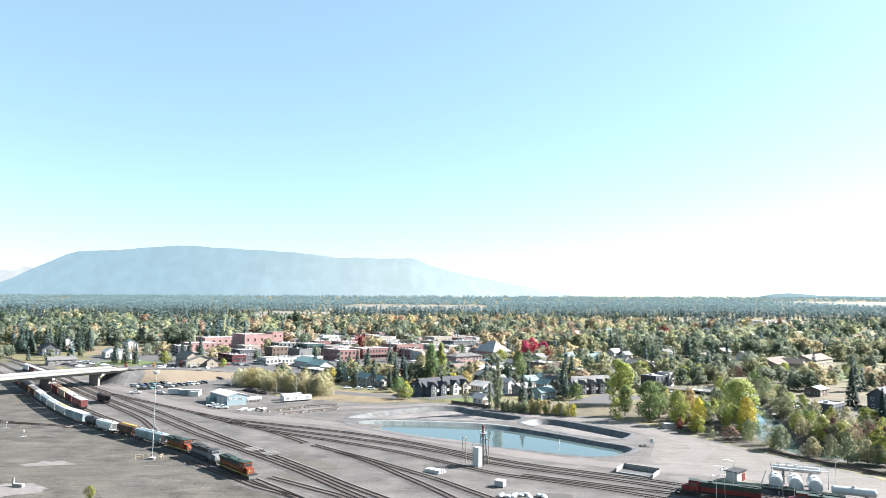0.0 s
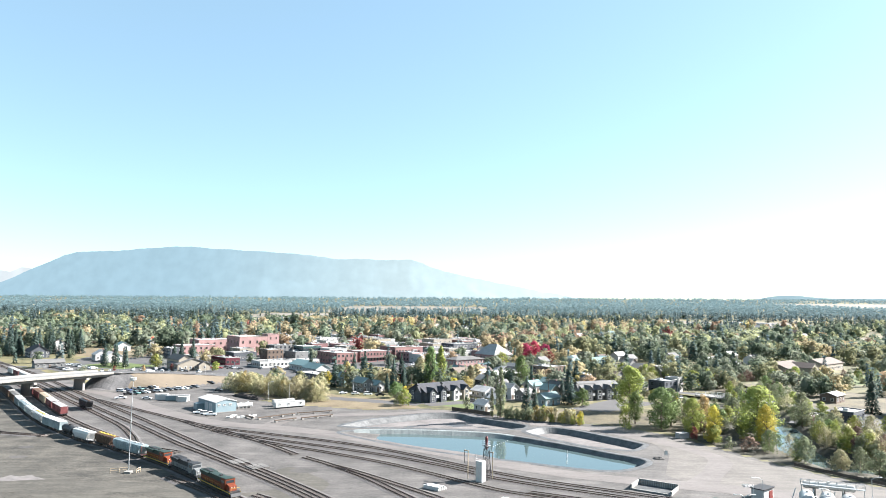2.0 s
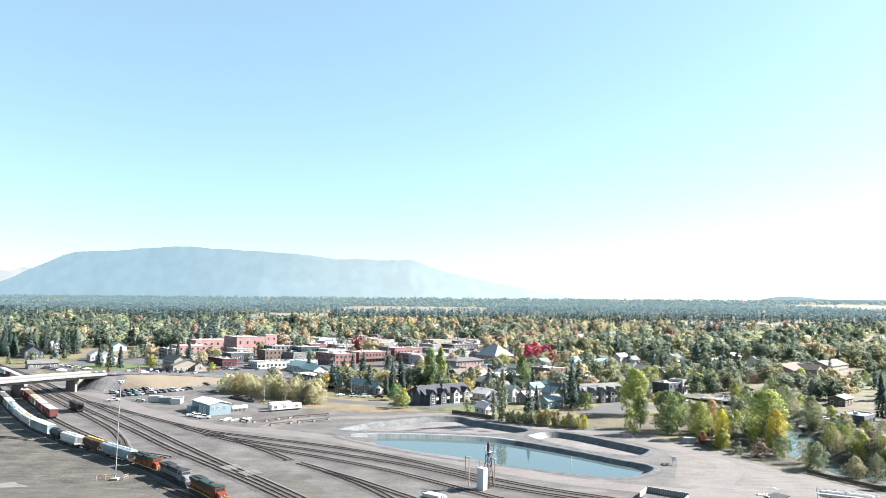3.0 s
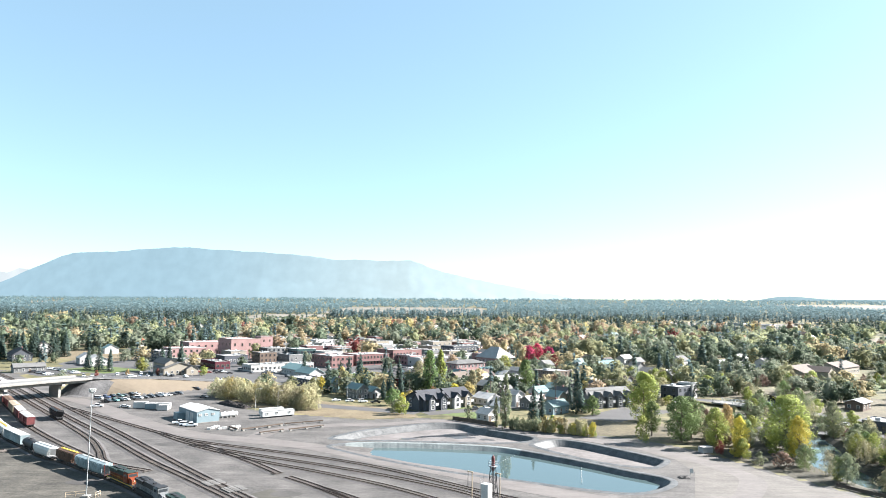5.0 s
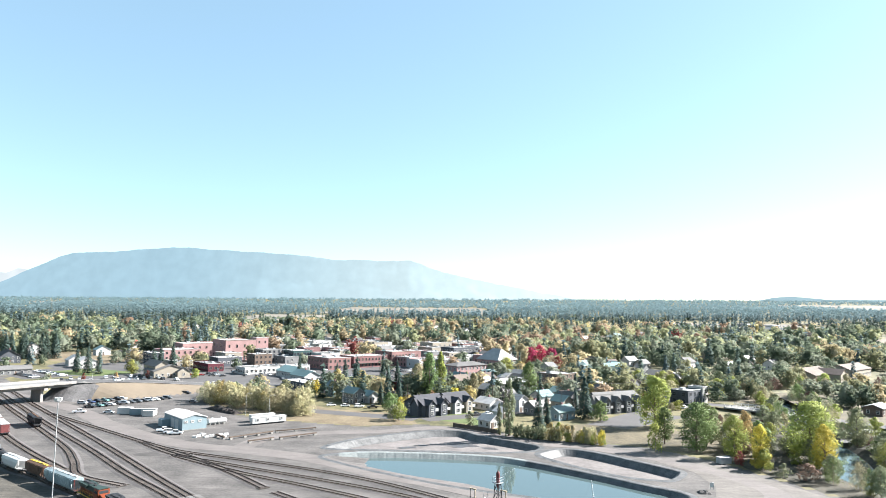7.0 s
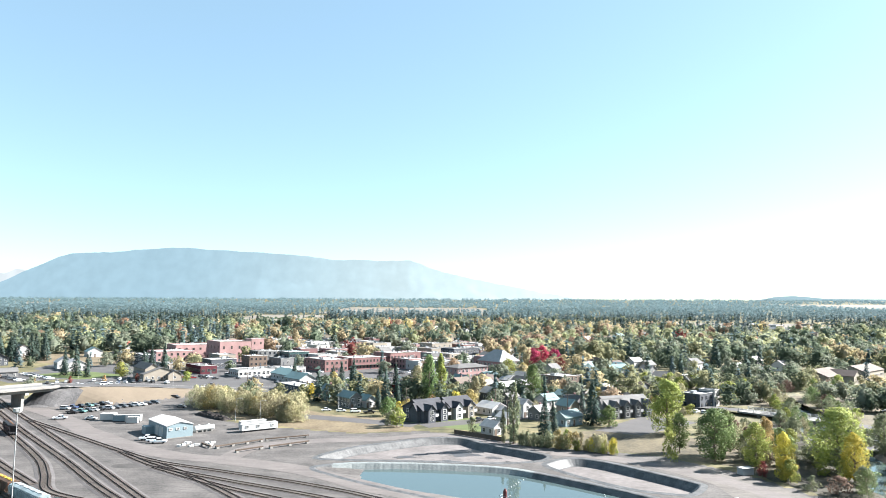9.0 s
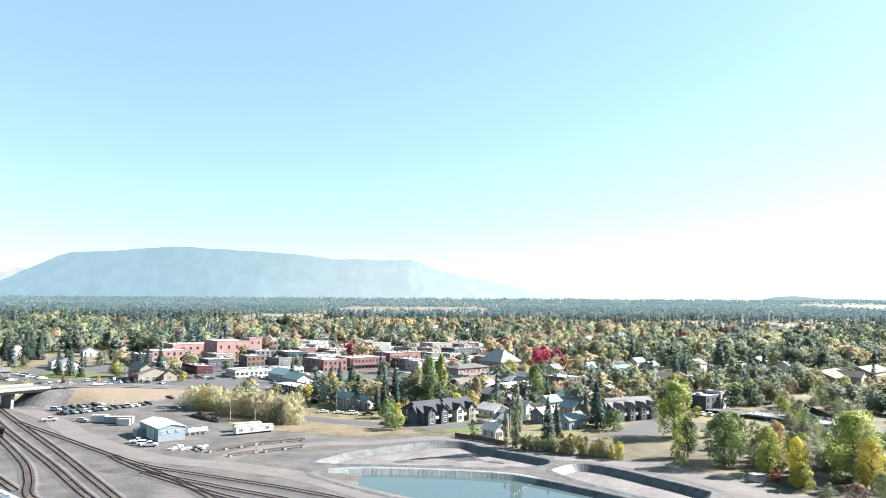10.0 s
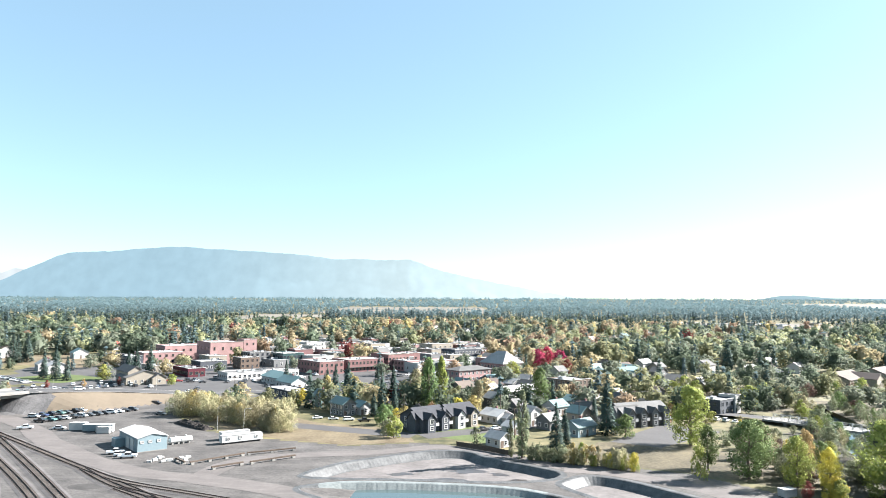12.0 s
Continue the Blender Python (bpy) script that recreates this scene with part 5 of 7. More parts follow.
for k in range(13):
    tree("conifer", -335 + tree_rng.uniform(0, 55), 505 + tree_rng.uniform(0, 34), tree_rng.uniform(14, 20), "spruce", "in a grove by the tracks", 1.3)

for k in range(40):
    q = Vector((tree_rng.uniform(86, 128), tree_rng.uniform(246, 318), 0))
    a = np.array([q.x]), np.array([q.y])
    if inside(*a, YARD)[0] > -5 or off_line(*a, CREEK)[0][0] < 7 or (q.x < 88 and q.y > 262 and q.x + q.y < 372) or q.y - q.x > 222:
        continue
    tree(tree_rng.choice(["thicket", "shrub", "round"]), q.x, q.y, tree_rng.uniform(3, 5.5), tree_rng.choice(["green", "olive", "olive", "olive", "russet"]), "between yard and creek", 1.0)

# town and wood trees beyond, too many to count
keep_off = []
for o in scene.objects:
    if o.parent is None and o.get("category") in ("building", "house", "townhouses"):
        pts = [o.matrix_basis @ Vector(c) for ch in o.children if ch.name.startswith("wall") for c in ch.bound_box]
        if pts:
            keep_off.append((sum(p.x for p in pts) / len(pts), sum(p.y for p in pts) / len(pts), max((p - pts[0]).length for p in pts) / 2))
ko = np.array(keep_off)
FIELDS = [(-440, -265, 1250, 1640), (-340, 120, 1760, 2400), (-1850, -1650, 2700, 3200), (-330, -235, 500, 600), (230, 340, 410, 470), (380, 700, 1120, 1380), (1500, 3200, 2400, 3300), (430, 560, 830, 930)]


def scatter(n, y0, y1, seed, power=1.0):
    """Random places in the wedge that the camera's view covers, thinned in clearings and off roofs."""
    rng = np.random.default_rng(seed)
    u = rng.random(n)
    y = y0 * (y1 / y0) ** (u ** power)
    x = rng.uniform(-0.78, 0.78, n) * (y + 40)
    ok = np.ones(n, bool)
    for a, b, c, d in FIELDS:
        ok &= ~((x > a) & (x < b) & (y > c) & (y < d))
    for cx_, cy_, r_ in ko:
        ok &= np.hypot(x - cx_, y - cy_) > r_ * 0.8 + 1.5
    ok &= inside(x, y, YARD) < -4
    ok &= ~((y < 470) & (x > -185) & (x < -100))
    ok &= off_line(x, y, CREEK)[0] > 10
    ok &= ~((y < 540) & (x > 95) & (rng.random(n) < 0.5))
    centre = (y < 660) & (x > -230) & (x < 70)
    ok &= ~(centre & (rng.random(n) < 0.3))
    ok &= ~((y > 400) & (y < 730) & (x / y > -0.30) & (x / y < 0.045) & (rng.random(n) < 0.78))
    lump = np.sin(x * 0.021 + 1.3 * np.sin(y * 0.009)) * np.cos(y * 0.017 + 1.1 * np.sin(x * 0.013 + 2))
    ok &= ~((y > 640) & (lump < -0.45) & (rng.random(n) < 0.75))
    ok &= ~((y < 640) & (x < -150) & (rng.random(n) < 0.55))
    ok &= ~((y > 400) & (y < 478) & (x > -266) & (x < -196))
    ok &= off_line(x, y, OVERPASS)[0] > 16
    return x[ok], y[ok], rng


def wood(name, label, mat, x, y, h, w, maker, variants, seed):
    """One object with many small trees, each a copy of one of a few crowns."""
    rng = np.random.default_rng(seed)
    crowns = [maker(s) for s in range(variants)]
    lit = [puff(v, 0.8, lumps) for v, lumps in crowns]
    rows, norms = [], []
    pick = rng.integers(0, variants, len(x))
    for i in range(len(x)):
        a = rng.random() * 6.283
        c, s = math.cos(a), math.sin(a)
        v = crowns[pick[i]][0]
        k = w[i]
        g = float(climb(x[i], y[i])) - 0.3
        w_n = lit[pick[i]]
        norms.append(np.stack([w_n[:, 0] * c - w_n[:, 1] * s, w_n[:, 0] * s + w_n[:, 1] * c, w_n[:, 2]], 1))
        rows.append(np.stack([(v[:, 0] * c - v[:, 1] * s) * k + x[i], (v[:, 0] * s + v[:, 1] * c) * k + y[i], v[:, 2] * h[i] + g], 1))
    ob = new(name, mesh_from_quads(name, np.concatenate(rows), mat, np.concatenate(norms)))
    return tagged(ob, label, "woodland", "", "stuff")


def core(seed, n=9, m=5, w=0.5):
    """The lumpy inner mass of a crown, as rings of quads."""
    rng = np.random.default_rng(seed)
    r = rng.uniform(0.75, 1.15, (m + 1, n))
    rows = []
    for i in range(m):
        for k in range(n):
            q = []
            for a, b in ((i, k), (i, k + 1), (i + 1, k + 1), (i + 1, k)):
                u = a / m
                rad = w / 2 * math.sin(math.pi * min(max(u * 0.92 + 0.05, 0), 1)) ** 0.7 * r[a, b % n]
                t = b / n * 6.2832
                q.append((math.cos(t) * rad, math.sin(t) * rad, 0.16 + 0.66 * u))
            rows += q
    return np.array(rows)


def unit_broad(clumps, per, size, low=0.12):
    def make(s):
        inner = core(400 + s, *((9, 5) if clumps > 10 else (6, 3)), 0.46 if clumps < 20 else 0.34)
        v, lumps = broad_crown(1.0, 0.95, clumps, per, size, 200 + s, low)
        return np.concatenate([inner, v]), np.concatenate([puff(inner, 1.0), lumps])
    return make


def unit_cone(tiers, per, size):
    return lambda s: (cone_crown(1.0, 0.36, tiers, per, size, 300 + s), None)


def place_woods():
    """Broad autumn crowns in the town, conifers in stands to the sides and with distance."""
    for band, (n, y0, y1, clumps, per, size, tiers, cper, csize) in enumerate((
            (1450, 345, 620, 28, 17, 0.056, 16, 26, 0.055),
            (2100, 590, 1120, 18, 15, 0.068, 12, 16, 0.07),
            (3200, 1080, 1560, 8, 6, 0.12, 7, 8, 0.12),
            (4600, 1520, 2180, 6, 5, 0.15, 5, 7, 0.16),
            (11500, 2140, 4380, 4, 3, 0.22, 4, 5, 0.24))):
        x, y, rng = scatter(n, y0, y1, 500 + band)
        n = len(x)
        lean = x / y
        stand = np.sin(x * 0.011 + 0.7) * np.sin(y * 0.008 + x * 0.004) + 0.5 * np.sin(x * 0.027 + y * 0.019)
        p_con = np.clip(0.14 + 0.16 * (lean < -0.33) + 0.08 * (lean > 0.33) + np.maximum(y - 900, 0) / 900 + 0.42 * stand * (y > 560), 0.05, 0.93)
        p_con = np.where((y > 500) & (y < 1120) & (np.abs(lean) < 0.3), 0.11, p_con)
        p_con = np.where((lean > 0.18) & (y < 880), 0.13, p_con)
        con = rng.random(n) < p_con
        tone = rng.random(n) + 0.22 * np.sin(x * 0.013 + 2) * np.cos(y * 0.011)
        h = np.where(con, rng.uniform(13, 22, n), rng.uniform(9, 16, n))
        h = np.where(~con & (y > 540) & (y < 1150), h * 1.2, h)
        h = np.where((y < 560) & (x < 80), h * 0.72, h)
        h = np.where(y > 1120, h * 0.82, h)
        h = np.where(y > 2100, h * 0.8, h)
        east = (y < 540) & (x > 95)
        h = np.where(east, h * 0.75, h)
        tone = np.where(east, tone * 0.88, tone)
        tone = np.where(y > 1150, tone * 0.8, tone)
        warm = np.where((np.abs(lean) < 0.33) & (y > 540) & (y < 1150), 0.24, 0.0)
        tone *= 0.92
        leafy_side = (lean > 0.17) & (y < 950)
        g0 = np.where(leafy_side, 0.22, 0.34 - warm * 0.4)
        g1 = np.where(leafy_side, 0.5, 0.62 - warm * 0.7)
        g2 = np.where(leafy_side, 0.8, 0.74 - warm * 0.8)
        # every conifer past 1300 takes the needles with haze in their colour
        groups = {
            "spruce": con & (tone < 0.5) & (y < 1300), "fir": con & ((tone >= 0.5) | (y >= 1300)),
            "green": ~con & (tone < g0), "olive": ~con & (tone >= g0) & (tone < g1), "lime": ~con & (tone >= g1) & (tone < g2),
            "gold": ~con & (tone >= g2) & (tone < 0.86), "orange": ~con & (tone >= 0.86) & (tone < 1.0),
            "red": ~con & (tone >= 1.0) & (tone < 1.012), "yellow": ~con & (tone >= 1.012)}
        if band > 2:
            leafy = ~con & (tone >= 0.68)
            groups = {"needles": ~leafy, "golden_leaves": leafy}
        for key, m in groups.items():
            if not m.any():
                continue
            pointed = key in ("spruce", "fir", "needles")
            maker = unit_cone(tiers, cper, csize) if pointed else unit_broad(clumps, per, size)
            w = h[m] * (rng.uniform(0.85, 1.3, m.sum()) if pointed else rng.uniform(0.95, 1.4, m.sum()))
            # the farthest bands glow faintly to stand in for haze
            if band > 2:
                ob = wood("backdrop", "far woodland below the hills, haze added as glow", FAR[key, "mid" if band == 3 else "far"], x[m], y[m], h[m], w * (1.5 if band == 4 else 1.2), maker, 6, 600 + band)
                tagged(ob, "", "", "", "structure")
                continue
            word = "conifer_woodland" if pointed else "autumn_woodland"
            wood(word, f"distant woodland with {LEAF_WORDS[key]} crowns".replace("needles crowns", "needle crowns"), HAZED_LEAF[key], x[m], y[m], h[m], w, maker, 6, 600 + band)


# ---- vehicles ----
def car_template(kind):
    t = thing("parked_car", Matrix(), "", "car", "parked cars")
    if kind == "sedan":
        l, w, prof = 4.5, 1.78, [(-2.25, 0.35), (2.25, 0.35), (2.25, 0.72), (1.1, 0.92), (-1.7, 0.96), (-2.25, 0.85)]
        top = [(-1.65, 0.95), (1.0, 0.92), (0.35, 1.38), (-1.0, 1.40)]
        roof = (-0.33, 1.4, 1.35)
    elif kind == "suv":
        l, w, prof = 4.6, 1.86, [(-2.3, 0.4), (2.3, 0.4), (2.3, 0.95), (1.25, 1.08), (-2.3, 1.1)]
        top = [(-2.25, 1.09), (1.2, 1.07), (0.6, 1.68), (-2.0, 1.70)]
        roof = (-0.7, 1.69, 2.6)
    else:
        l, w, prof = 5.5, 1.95, [(-2.75, 0.5), (2.75, 0.5), (2.75, 1.02), (1.4, 1.12), (-0.75, 1.12), (-0.75, 1.05), (-2.75, 1.05)]
        top = [(-0.75, 1.1), (1.35, 1.11), (0.75, 1.76), (-0.6, 1.78)]
        roof = (0.08, 1.77, 1.3)
    bm = bmesh.new()
    prism(bm, prof, -w / 2, w / 2)
    bmesh.ops.bevel(bm, geom=bm.edges[:], offset=0.07, segments=1, affect="EDGES")
    part("body", bm, CAR_COLOURS[0], t)
    bm = bmesh.new()
    prism(bm, top, -w / 2 + 0.12, w / 2 - 0.12)
    part("cabin_glass", bm, PANE, t)
    bm = bmesh.new()
    box(bm, roof[0], 0, roof[1] - 0.03, roof[2], w - 0.26, 0.07)
    part("roof", bm, CAR_COLOURS[0], t)
    for x in (-l * 0.3, l * 0.31):
        for y in (-w / 2 + 0.08, w / 2 - 0.08):
            bm = bmesh.new()
            tube(bm, (x, y - 0.1, 0.33), (x, y + 0.1, 0.33), 0.33, n=12)
            part("wheel", bm, RUBBER, t)
    return t


CARS = {k: car_template(k) for k in ("sedan", "suv", "pickup")}
COLOUR_WORDS = ["white", "silver", "black", "dark grey", "dark red", "dark blue", "teal"]
used_template = set()
car_rng = random.Random(3)


def car(kind, x, y, rz, colour, where, z=0.0):
    if kind in used_template:
        t = copy_thing(CARS[kind], pose(x, y, z, 0, 0, rz))
    else:
        t = CARS[kind]
        used_template.add(kind)
        t.matrix_basis = pose(x, y, z, 0, 0, rz)
    t.scale = (0.86, 0.86, 0.86)
    tagged(t, f"{COLOUR_WORDS[colour]} {kind} parked {where}")
    for ch in t.children:
        if ch.name.startswith(("body", "roof")):
            paint(ch, CAR_COLOURS[colour])
    return t


def car_row(p, q, n, rz, where, pick=(0, 1, 2, 3, 3, 2, 3, 5, 1, 6, 0, 2), skip=0.0):
    for k in range(n):
        if car_rng.random() < skip:
            continue
        u = k / max(1, n - 1)
        car(car_rng.choice(["sedan", "suv", "sedan", "pickup"]), p[0] + (q[0] - p[0]) * u + car_rng.uniform(-0.2, 0.2), p[1] + (q[1] - p[1]) * u + car_rng.uniform(-0.3, 0.3), rz + car_rng.uniform(-4, 4), car_rng.choice(pick), where)


# houses half hidden among the trees
hr = random.Random(11)
for k in range(70):
    hy = hr.uniform(520, 1150)
    hx = hr.uniform(-0.6, 0.62) * hy
    if any(math.hypot(hx - a, hy - b) < c + 12 for a, b, c in keep_off):
        continue
    keep_off.append((hx, hy, 9))
    house("small house half hidden among autumn trees", hx, hy, hr.uniform(9, 13), hr.uniform(8, 11), hr.uniform(3.5, 6), hr.choice([WHITE_WALL, GREY_WALL, TAN_WALL]), hr.choice([WHITE_ROOF, GREY_ROOF, GREY_ROOF, BROWN_ROOF, TEAL_ROOF]), 3, hr.choice("xy"), 1, gap=10, chimney=False)
for k in range(150):
    hy = hr.uniform(500, 760)
    hx = hr.uniform(-200, 45) - (hy - 600) * 0.1
    if any(math.hypot(hx - a, hy - b) < c + 6.5 for a, b, c in keep_off):
        continue
    keep_off.append((hx, hy, 10))
    flat_building("low town-centre building with a flat roof", hx, hy, hr.uniform(11, 20), hr.uniform(12, 20), hr.uniform(4.5, 8), hr.choice([BRICK, TAN_WALL, WHITE_WALL, GREY_WALL, PINK_BRICK]), hr.choice([WHITE_ROOF, WHITE_ROOF, GREY_ROOF]), hr.choice([1, 2]), gap=6.5, units=2)

for k in range(12):
    hx, hy = hr.uniform(390, 760), hr.uniform(1120, 1360)
    flat_building("long pale commercial building on the edge of town", hx, hy, hr.uniform(18, 40), hr.uniform(14, 22), hr.uniform(4, 6), hr.choice([WHITE_WALL, TAN_WALL, GREY_WALL]), WHITE_ROOF, 1, gap=9, units=3)
for k in range(70):
    hx, hy = hr.uniform(-170, 50), hr.uniform(400, 620)
    if any(math.hypot(hx - a, hy - b) < c * 0.8 + 3 for a, b, c in keep_off):
        continue
    car(hr.choice(["sedan", "suv", "pickup"]), hx, hy, hr.choice([42, 132]), hr.choice([0, 0, 1, 2, 3, 5]), "on a town street", 0.05)

for k in range(30):
    hx, hy = hr.uniform(62, 250), hr.uniform(375, 560)
    if any(math.hypot(hx - a, hy - b) < c + 9 for a, b, c in keep_off) or off_line(np.array([hx]), np.array([hy]), CREEK)[0][0] < 22:
        continue
    keep_off.append((hx, hy, 7))
    house("small house in a leafy street", hx, hy, hr.uniform(8, 12), hr.uniform(7, 10), hr.uniform(3, 5), hr.choice([WHITE_WALL, GREY_WALL, TAN_WALL, BROWN_WALL]), hr.choice([WHITE_ROOF, GREY_ROOF, GREY_ROOF, BROWN_ROOF, TEAL_ROOF]), 2.6, hr.choice("xy"), 1, gap=5.5, chimney=False)
for k in range(60):
    hx, hy = hr.uniform(10, 78), hr.uniform(325, 440)
    if any(math.hypot(hx - a, hy - b) < c + 5.5 for a, b, c in keep_off):
        continue
    keep_off.append((hx, hy, 5))
    house("small town house with a pale metal roof", hx, hy, hr.uniform(6, 9), hr.uniform(6, 8), hr.uniform(2.8, 4.4), hr.choice([WHITE_WALL, GREY_WALL, TAN_WALL]), hr.choice([WHITE_ROOF, TEAL_ROOF, GREY_ROOF]), 2.2, hr.choice("xy"), 1, gap=3.5, chimney=False)
for k in range(105):
    hx, hy = hr.uniform(-62, 96), hr.uniform(300, 430)
    if any(math.hypot(hx - a, hy - b) < c * 0.75 + 2 for a, b, c in keep_off) or inside(np.array([hx]), np.array([hy]), YARD)[0] > -6 or hx + 1.6 * (hy - 300) < 6 or (hx > 50 and hy < 330):
        continue
    kind = hr.choice(["round", "round", "shrub", "shrub", "thicket", "conifer"])
    tree(kind, hx, hy, hr.uniform(7, 12) if kind == "conifer" else (hr.uniform(2, 3.5) if kind == "shrub" else hr.uniform(4, 8)), "spruce" if kind == "conifer" else hr.choice(["gold", "yellow", "willow", "olive", "green", "green", "orange"]), "between the houses")
ko = np.array(keep_off)
place_woods()

# ---- distance ----
for k, (a, b, c, d) in enumerate(FIELDS[:3] + FIELDS[5:7]):
    bm = bmesh.new()
    bmesh.ops.create_grid(bm, x_segments=8, y_segments=12, size=0.5)
    for v in bm.verts:
        v.co = Vector(((a + b) / 2 + v.co.x * (b - a), (c + d) / 2 + v.co.y * (d - c), 0))
        v.co.z = float(climb(v.co.x, v.co.y)) + 0.8
    tagged(part("field", bm, STUBBLE, None), "pale open field between distant woods", "field", "", "structure")


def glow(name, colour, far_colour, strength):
    """Far hills whose emission stands in for haze, coloured paler towards the sun."""
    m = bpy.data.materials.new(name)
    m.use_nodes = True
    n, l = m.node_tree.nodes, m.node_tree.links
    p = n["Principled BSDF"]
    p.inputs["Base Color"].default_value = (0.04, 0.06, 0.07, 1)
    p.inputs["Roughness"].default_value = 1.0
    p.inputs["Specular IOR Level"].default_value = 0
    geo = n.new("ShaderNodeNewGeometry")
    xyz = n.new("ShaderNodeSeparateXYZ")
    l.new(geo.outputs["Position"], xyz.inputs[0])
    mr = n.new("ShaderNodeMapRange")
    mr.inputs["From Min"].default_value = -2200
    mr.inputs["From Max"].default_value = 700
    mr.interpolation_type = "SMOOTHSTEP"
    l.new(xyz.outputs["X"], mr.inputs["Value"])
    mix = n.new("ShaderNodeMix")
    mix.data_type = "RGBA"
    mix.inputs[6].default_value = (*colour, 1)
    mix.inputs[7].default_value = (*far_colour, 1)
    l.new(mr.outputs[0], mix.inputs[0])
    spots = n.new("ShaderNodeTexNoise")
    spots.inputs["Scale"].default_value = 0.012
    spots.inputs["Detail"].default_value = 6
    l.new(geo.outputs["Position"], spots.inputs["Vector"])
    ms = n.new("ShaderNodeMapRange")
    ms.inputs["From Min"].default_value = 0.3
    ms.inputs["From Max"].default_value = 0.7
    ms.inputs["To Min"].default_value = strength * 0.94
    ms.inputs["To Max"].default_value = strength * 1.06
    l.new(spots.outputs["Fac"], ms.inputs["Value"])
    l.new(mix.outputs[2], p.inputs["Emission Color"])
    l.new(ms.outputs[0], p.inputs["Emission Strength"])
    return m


def ridge(name, profile, y, depth, mat, label, rough=8):
    reach = y / 4600.0
    """A hill range: a crest line through the given (x, z) pairs, with spurs running down towards the valley."""
    xs_, zs_ = zip(*profile)
    v, f = [], []
    n, m = 260, 14
    xs_, zs_ = [q * reach for q in xs_], [42 + (q - 11 + (p + 1965) * 0.014) * reach for p, q in profile]
    for i in range(n + 1):
        x = xs_[0] + (xs_[-1] - xs_[0]) * i / n
        top = float(np.interp(x, xs_, zs_))
        for j in range(m + 1):
            u = j / m
            q = Vector((x * 0.004, u * 2, 0))
            fall = top * (1 - u) ** 1.15
            fold = noise.noise(q) * rough * 3 + noise.noise(q * 3) * rough
            v.append((x, y - depth * u, fall + fold * math.sin(math.pi * u) * 1.2 + ((noise.noise(Vector((x * 0.006, 1, 3))) * 0.9 + noise.noise(Vector((x * 0.02, 1, 3))) * 0.5 + noise.noise(Vector((x * 0.06, 2, 3))) * 0.2) * rough * (1 - u))))
    for i in range(n):
        for j in range(m):
            b = i * (m + 1) + j
            f.append((b, b + 1, b + m + 2, b + m + 1))
    return sheet(name, v, f, mat, label, "mountain", "structure", True)


MOUNTAIN = glow("haze_glow_mountain", (0.455, 0.665, 0.79), (0.82, 0.98, 1.0), 0.148)
SNOW = glow("haze_glow_snow", (0.86, 0.93, 0.98), (0.86, 0.93, 0.98), 0.15)
HILL = glow("haze_glow_wooded_hill", (0.5, 0.7, 0.78), (0.5, 0.7, 0.78), 0.125)
ridge("backdrop", [(-3150, 130), (-2850, 250), (-2680, 325), (-2590, 350), (-2240, 362), (-1965, 388), (-1750, 385), (-1280, 350), (-1120, 345), (-770, 305), (-630, 300), (-255, 296), (-155, 262), (20, 206), (250, 155), (520, 105), (850, 40), (1100, 0)], 4420, 200, MOUNTAIN, "long blue mountain beyond the valley, haze added as glow")
ridge("backdrop", [(-3400, 190), (-3150, 225), (-3050, 216), (-2970, 246), (-2900, 232), (-2820, 200), (-2600, 100)], 4428, 60, SNOW, "snow-covered peak behind the mountain, haze added as glow")
ridge("backdrop", [(1500, -80), (1900, -5), (2100, 26), (2220, 48), (2340, 55), (2460, 48), (2580, 36), (3300, 30)], 4405, 120, HILL, "low wooded hill on the skyline, haze added as glow", 2)


# ---- rolling stock ----
def bogie(t, x, n=2, r=0.46):
    bm = bmesh.new()
    for s in (-1, 1):
        box(bm, x, s * 0.98, 0.62, 1.1 * n + 0.5, 0.2, 0.42)
    box(bm, x, 0, 0.7, 0.5, 2.0, 0.3)
    b = part("bogie", bm, BLACK_PAINT, t)
    for k in range(n):
        bm = bmesh.new()
        wx = x + (k - (n - 1) / 2) * 1.6
        tube(bm, (wx, -0.82, 0.41 + r), (wx, -0.68, 0.41 + r), r, n=12)
        tube(bm, (wx, 0.68, 0.41 + r), (wx, 0.82, 0.41 + r), r, n=12)
        tube(bm, (wx, -0.7, 0.41 + r), (wx, 0.7, 0.41 + r), 0.09)
        part("wheelset", bm, RAIL, b)


def wagon_base(label, length, name, group="freight train"):
    t = thing(name, Matrix(), label, "railway wagon", group)
    bm = bmesh.new()
    box(bm, 0, 0, 1.05, length - 0.9, 2.2, 0.25)
    for s in (-1, 1):
        box(bm, s * (length / 2 - 0.3), 0, 0.95, 0.6, 0.4, 0.3)
    part("underframe", bm, BLACK_PAINT, t)
    for s in (-1, 1):
        bogie(t, s * (length / 2 - 2.1))
    return t


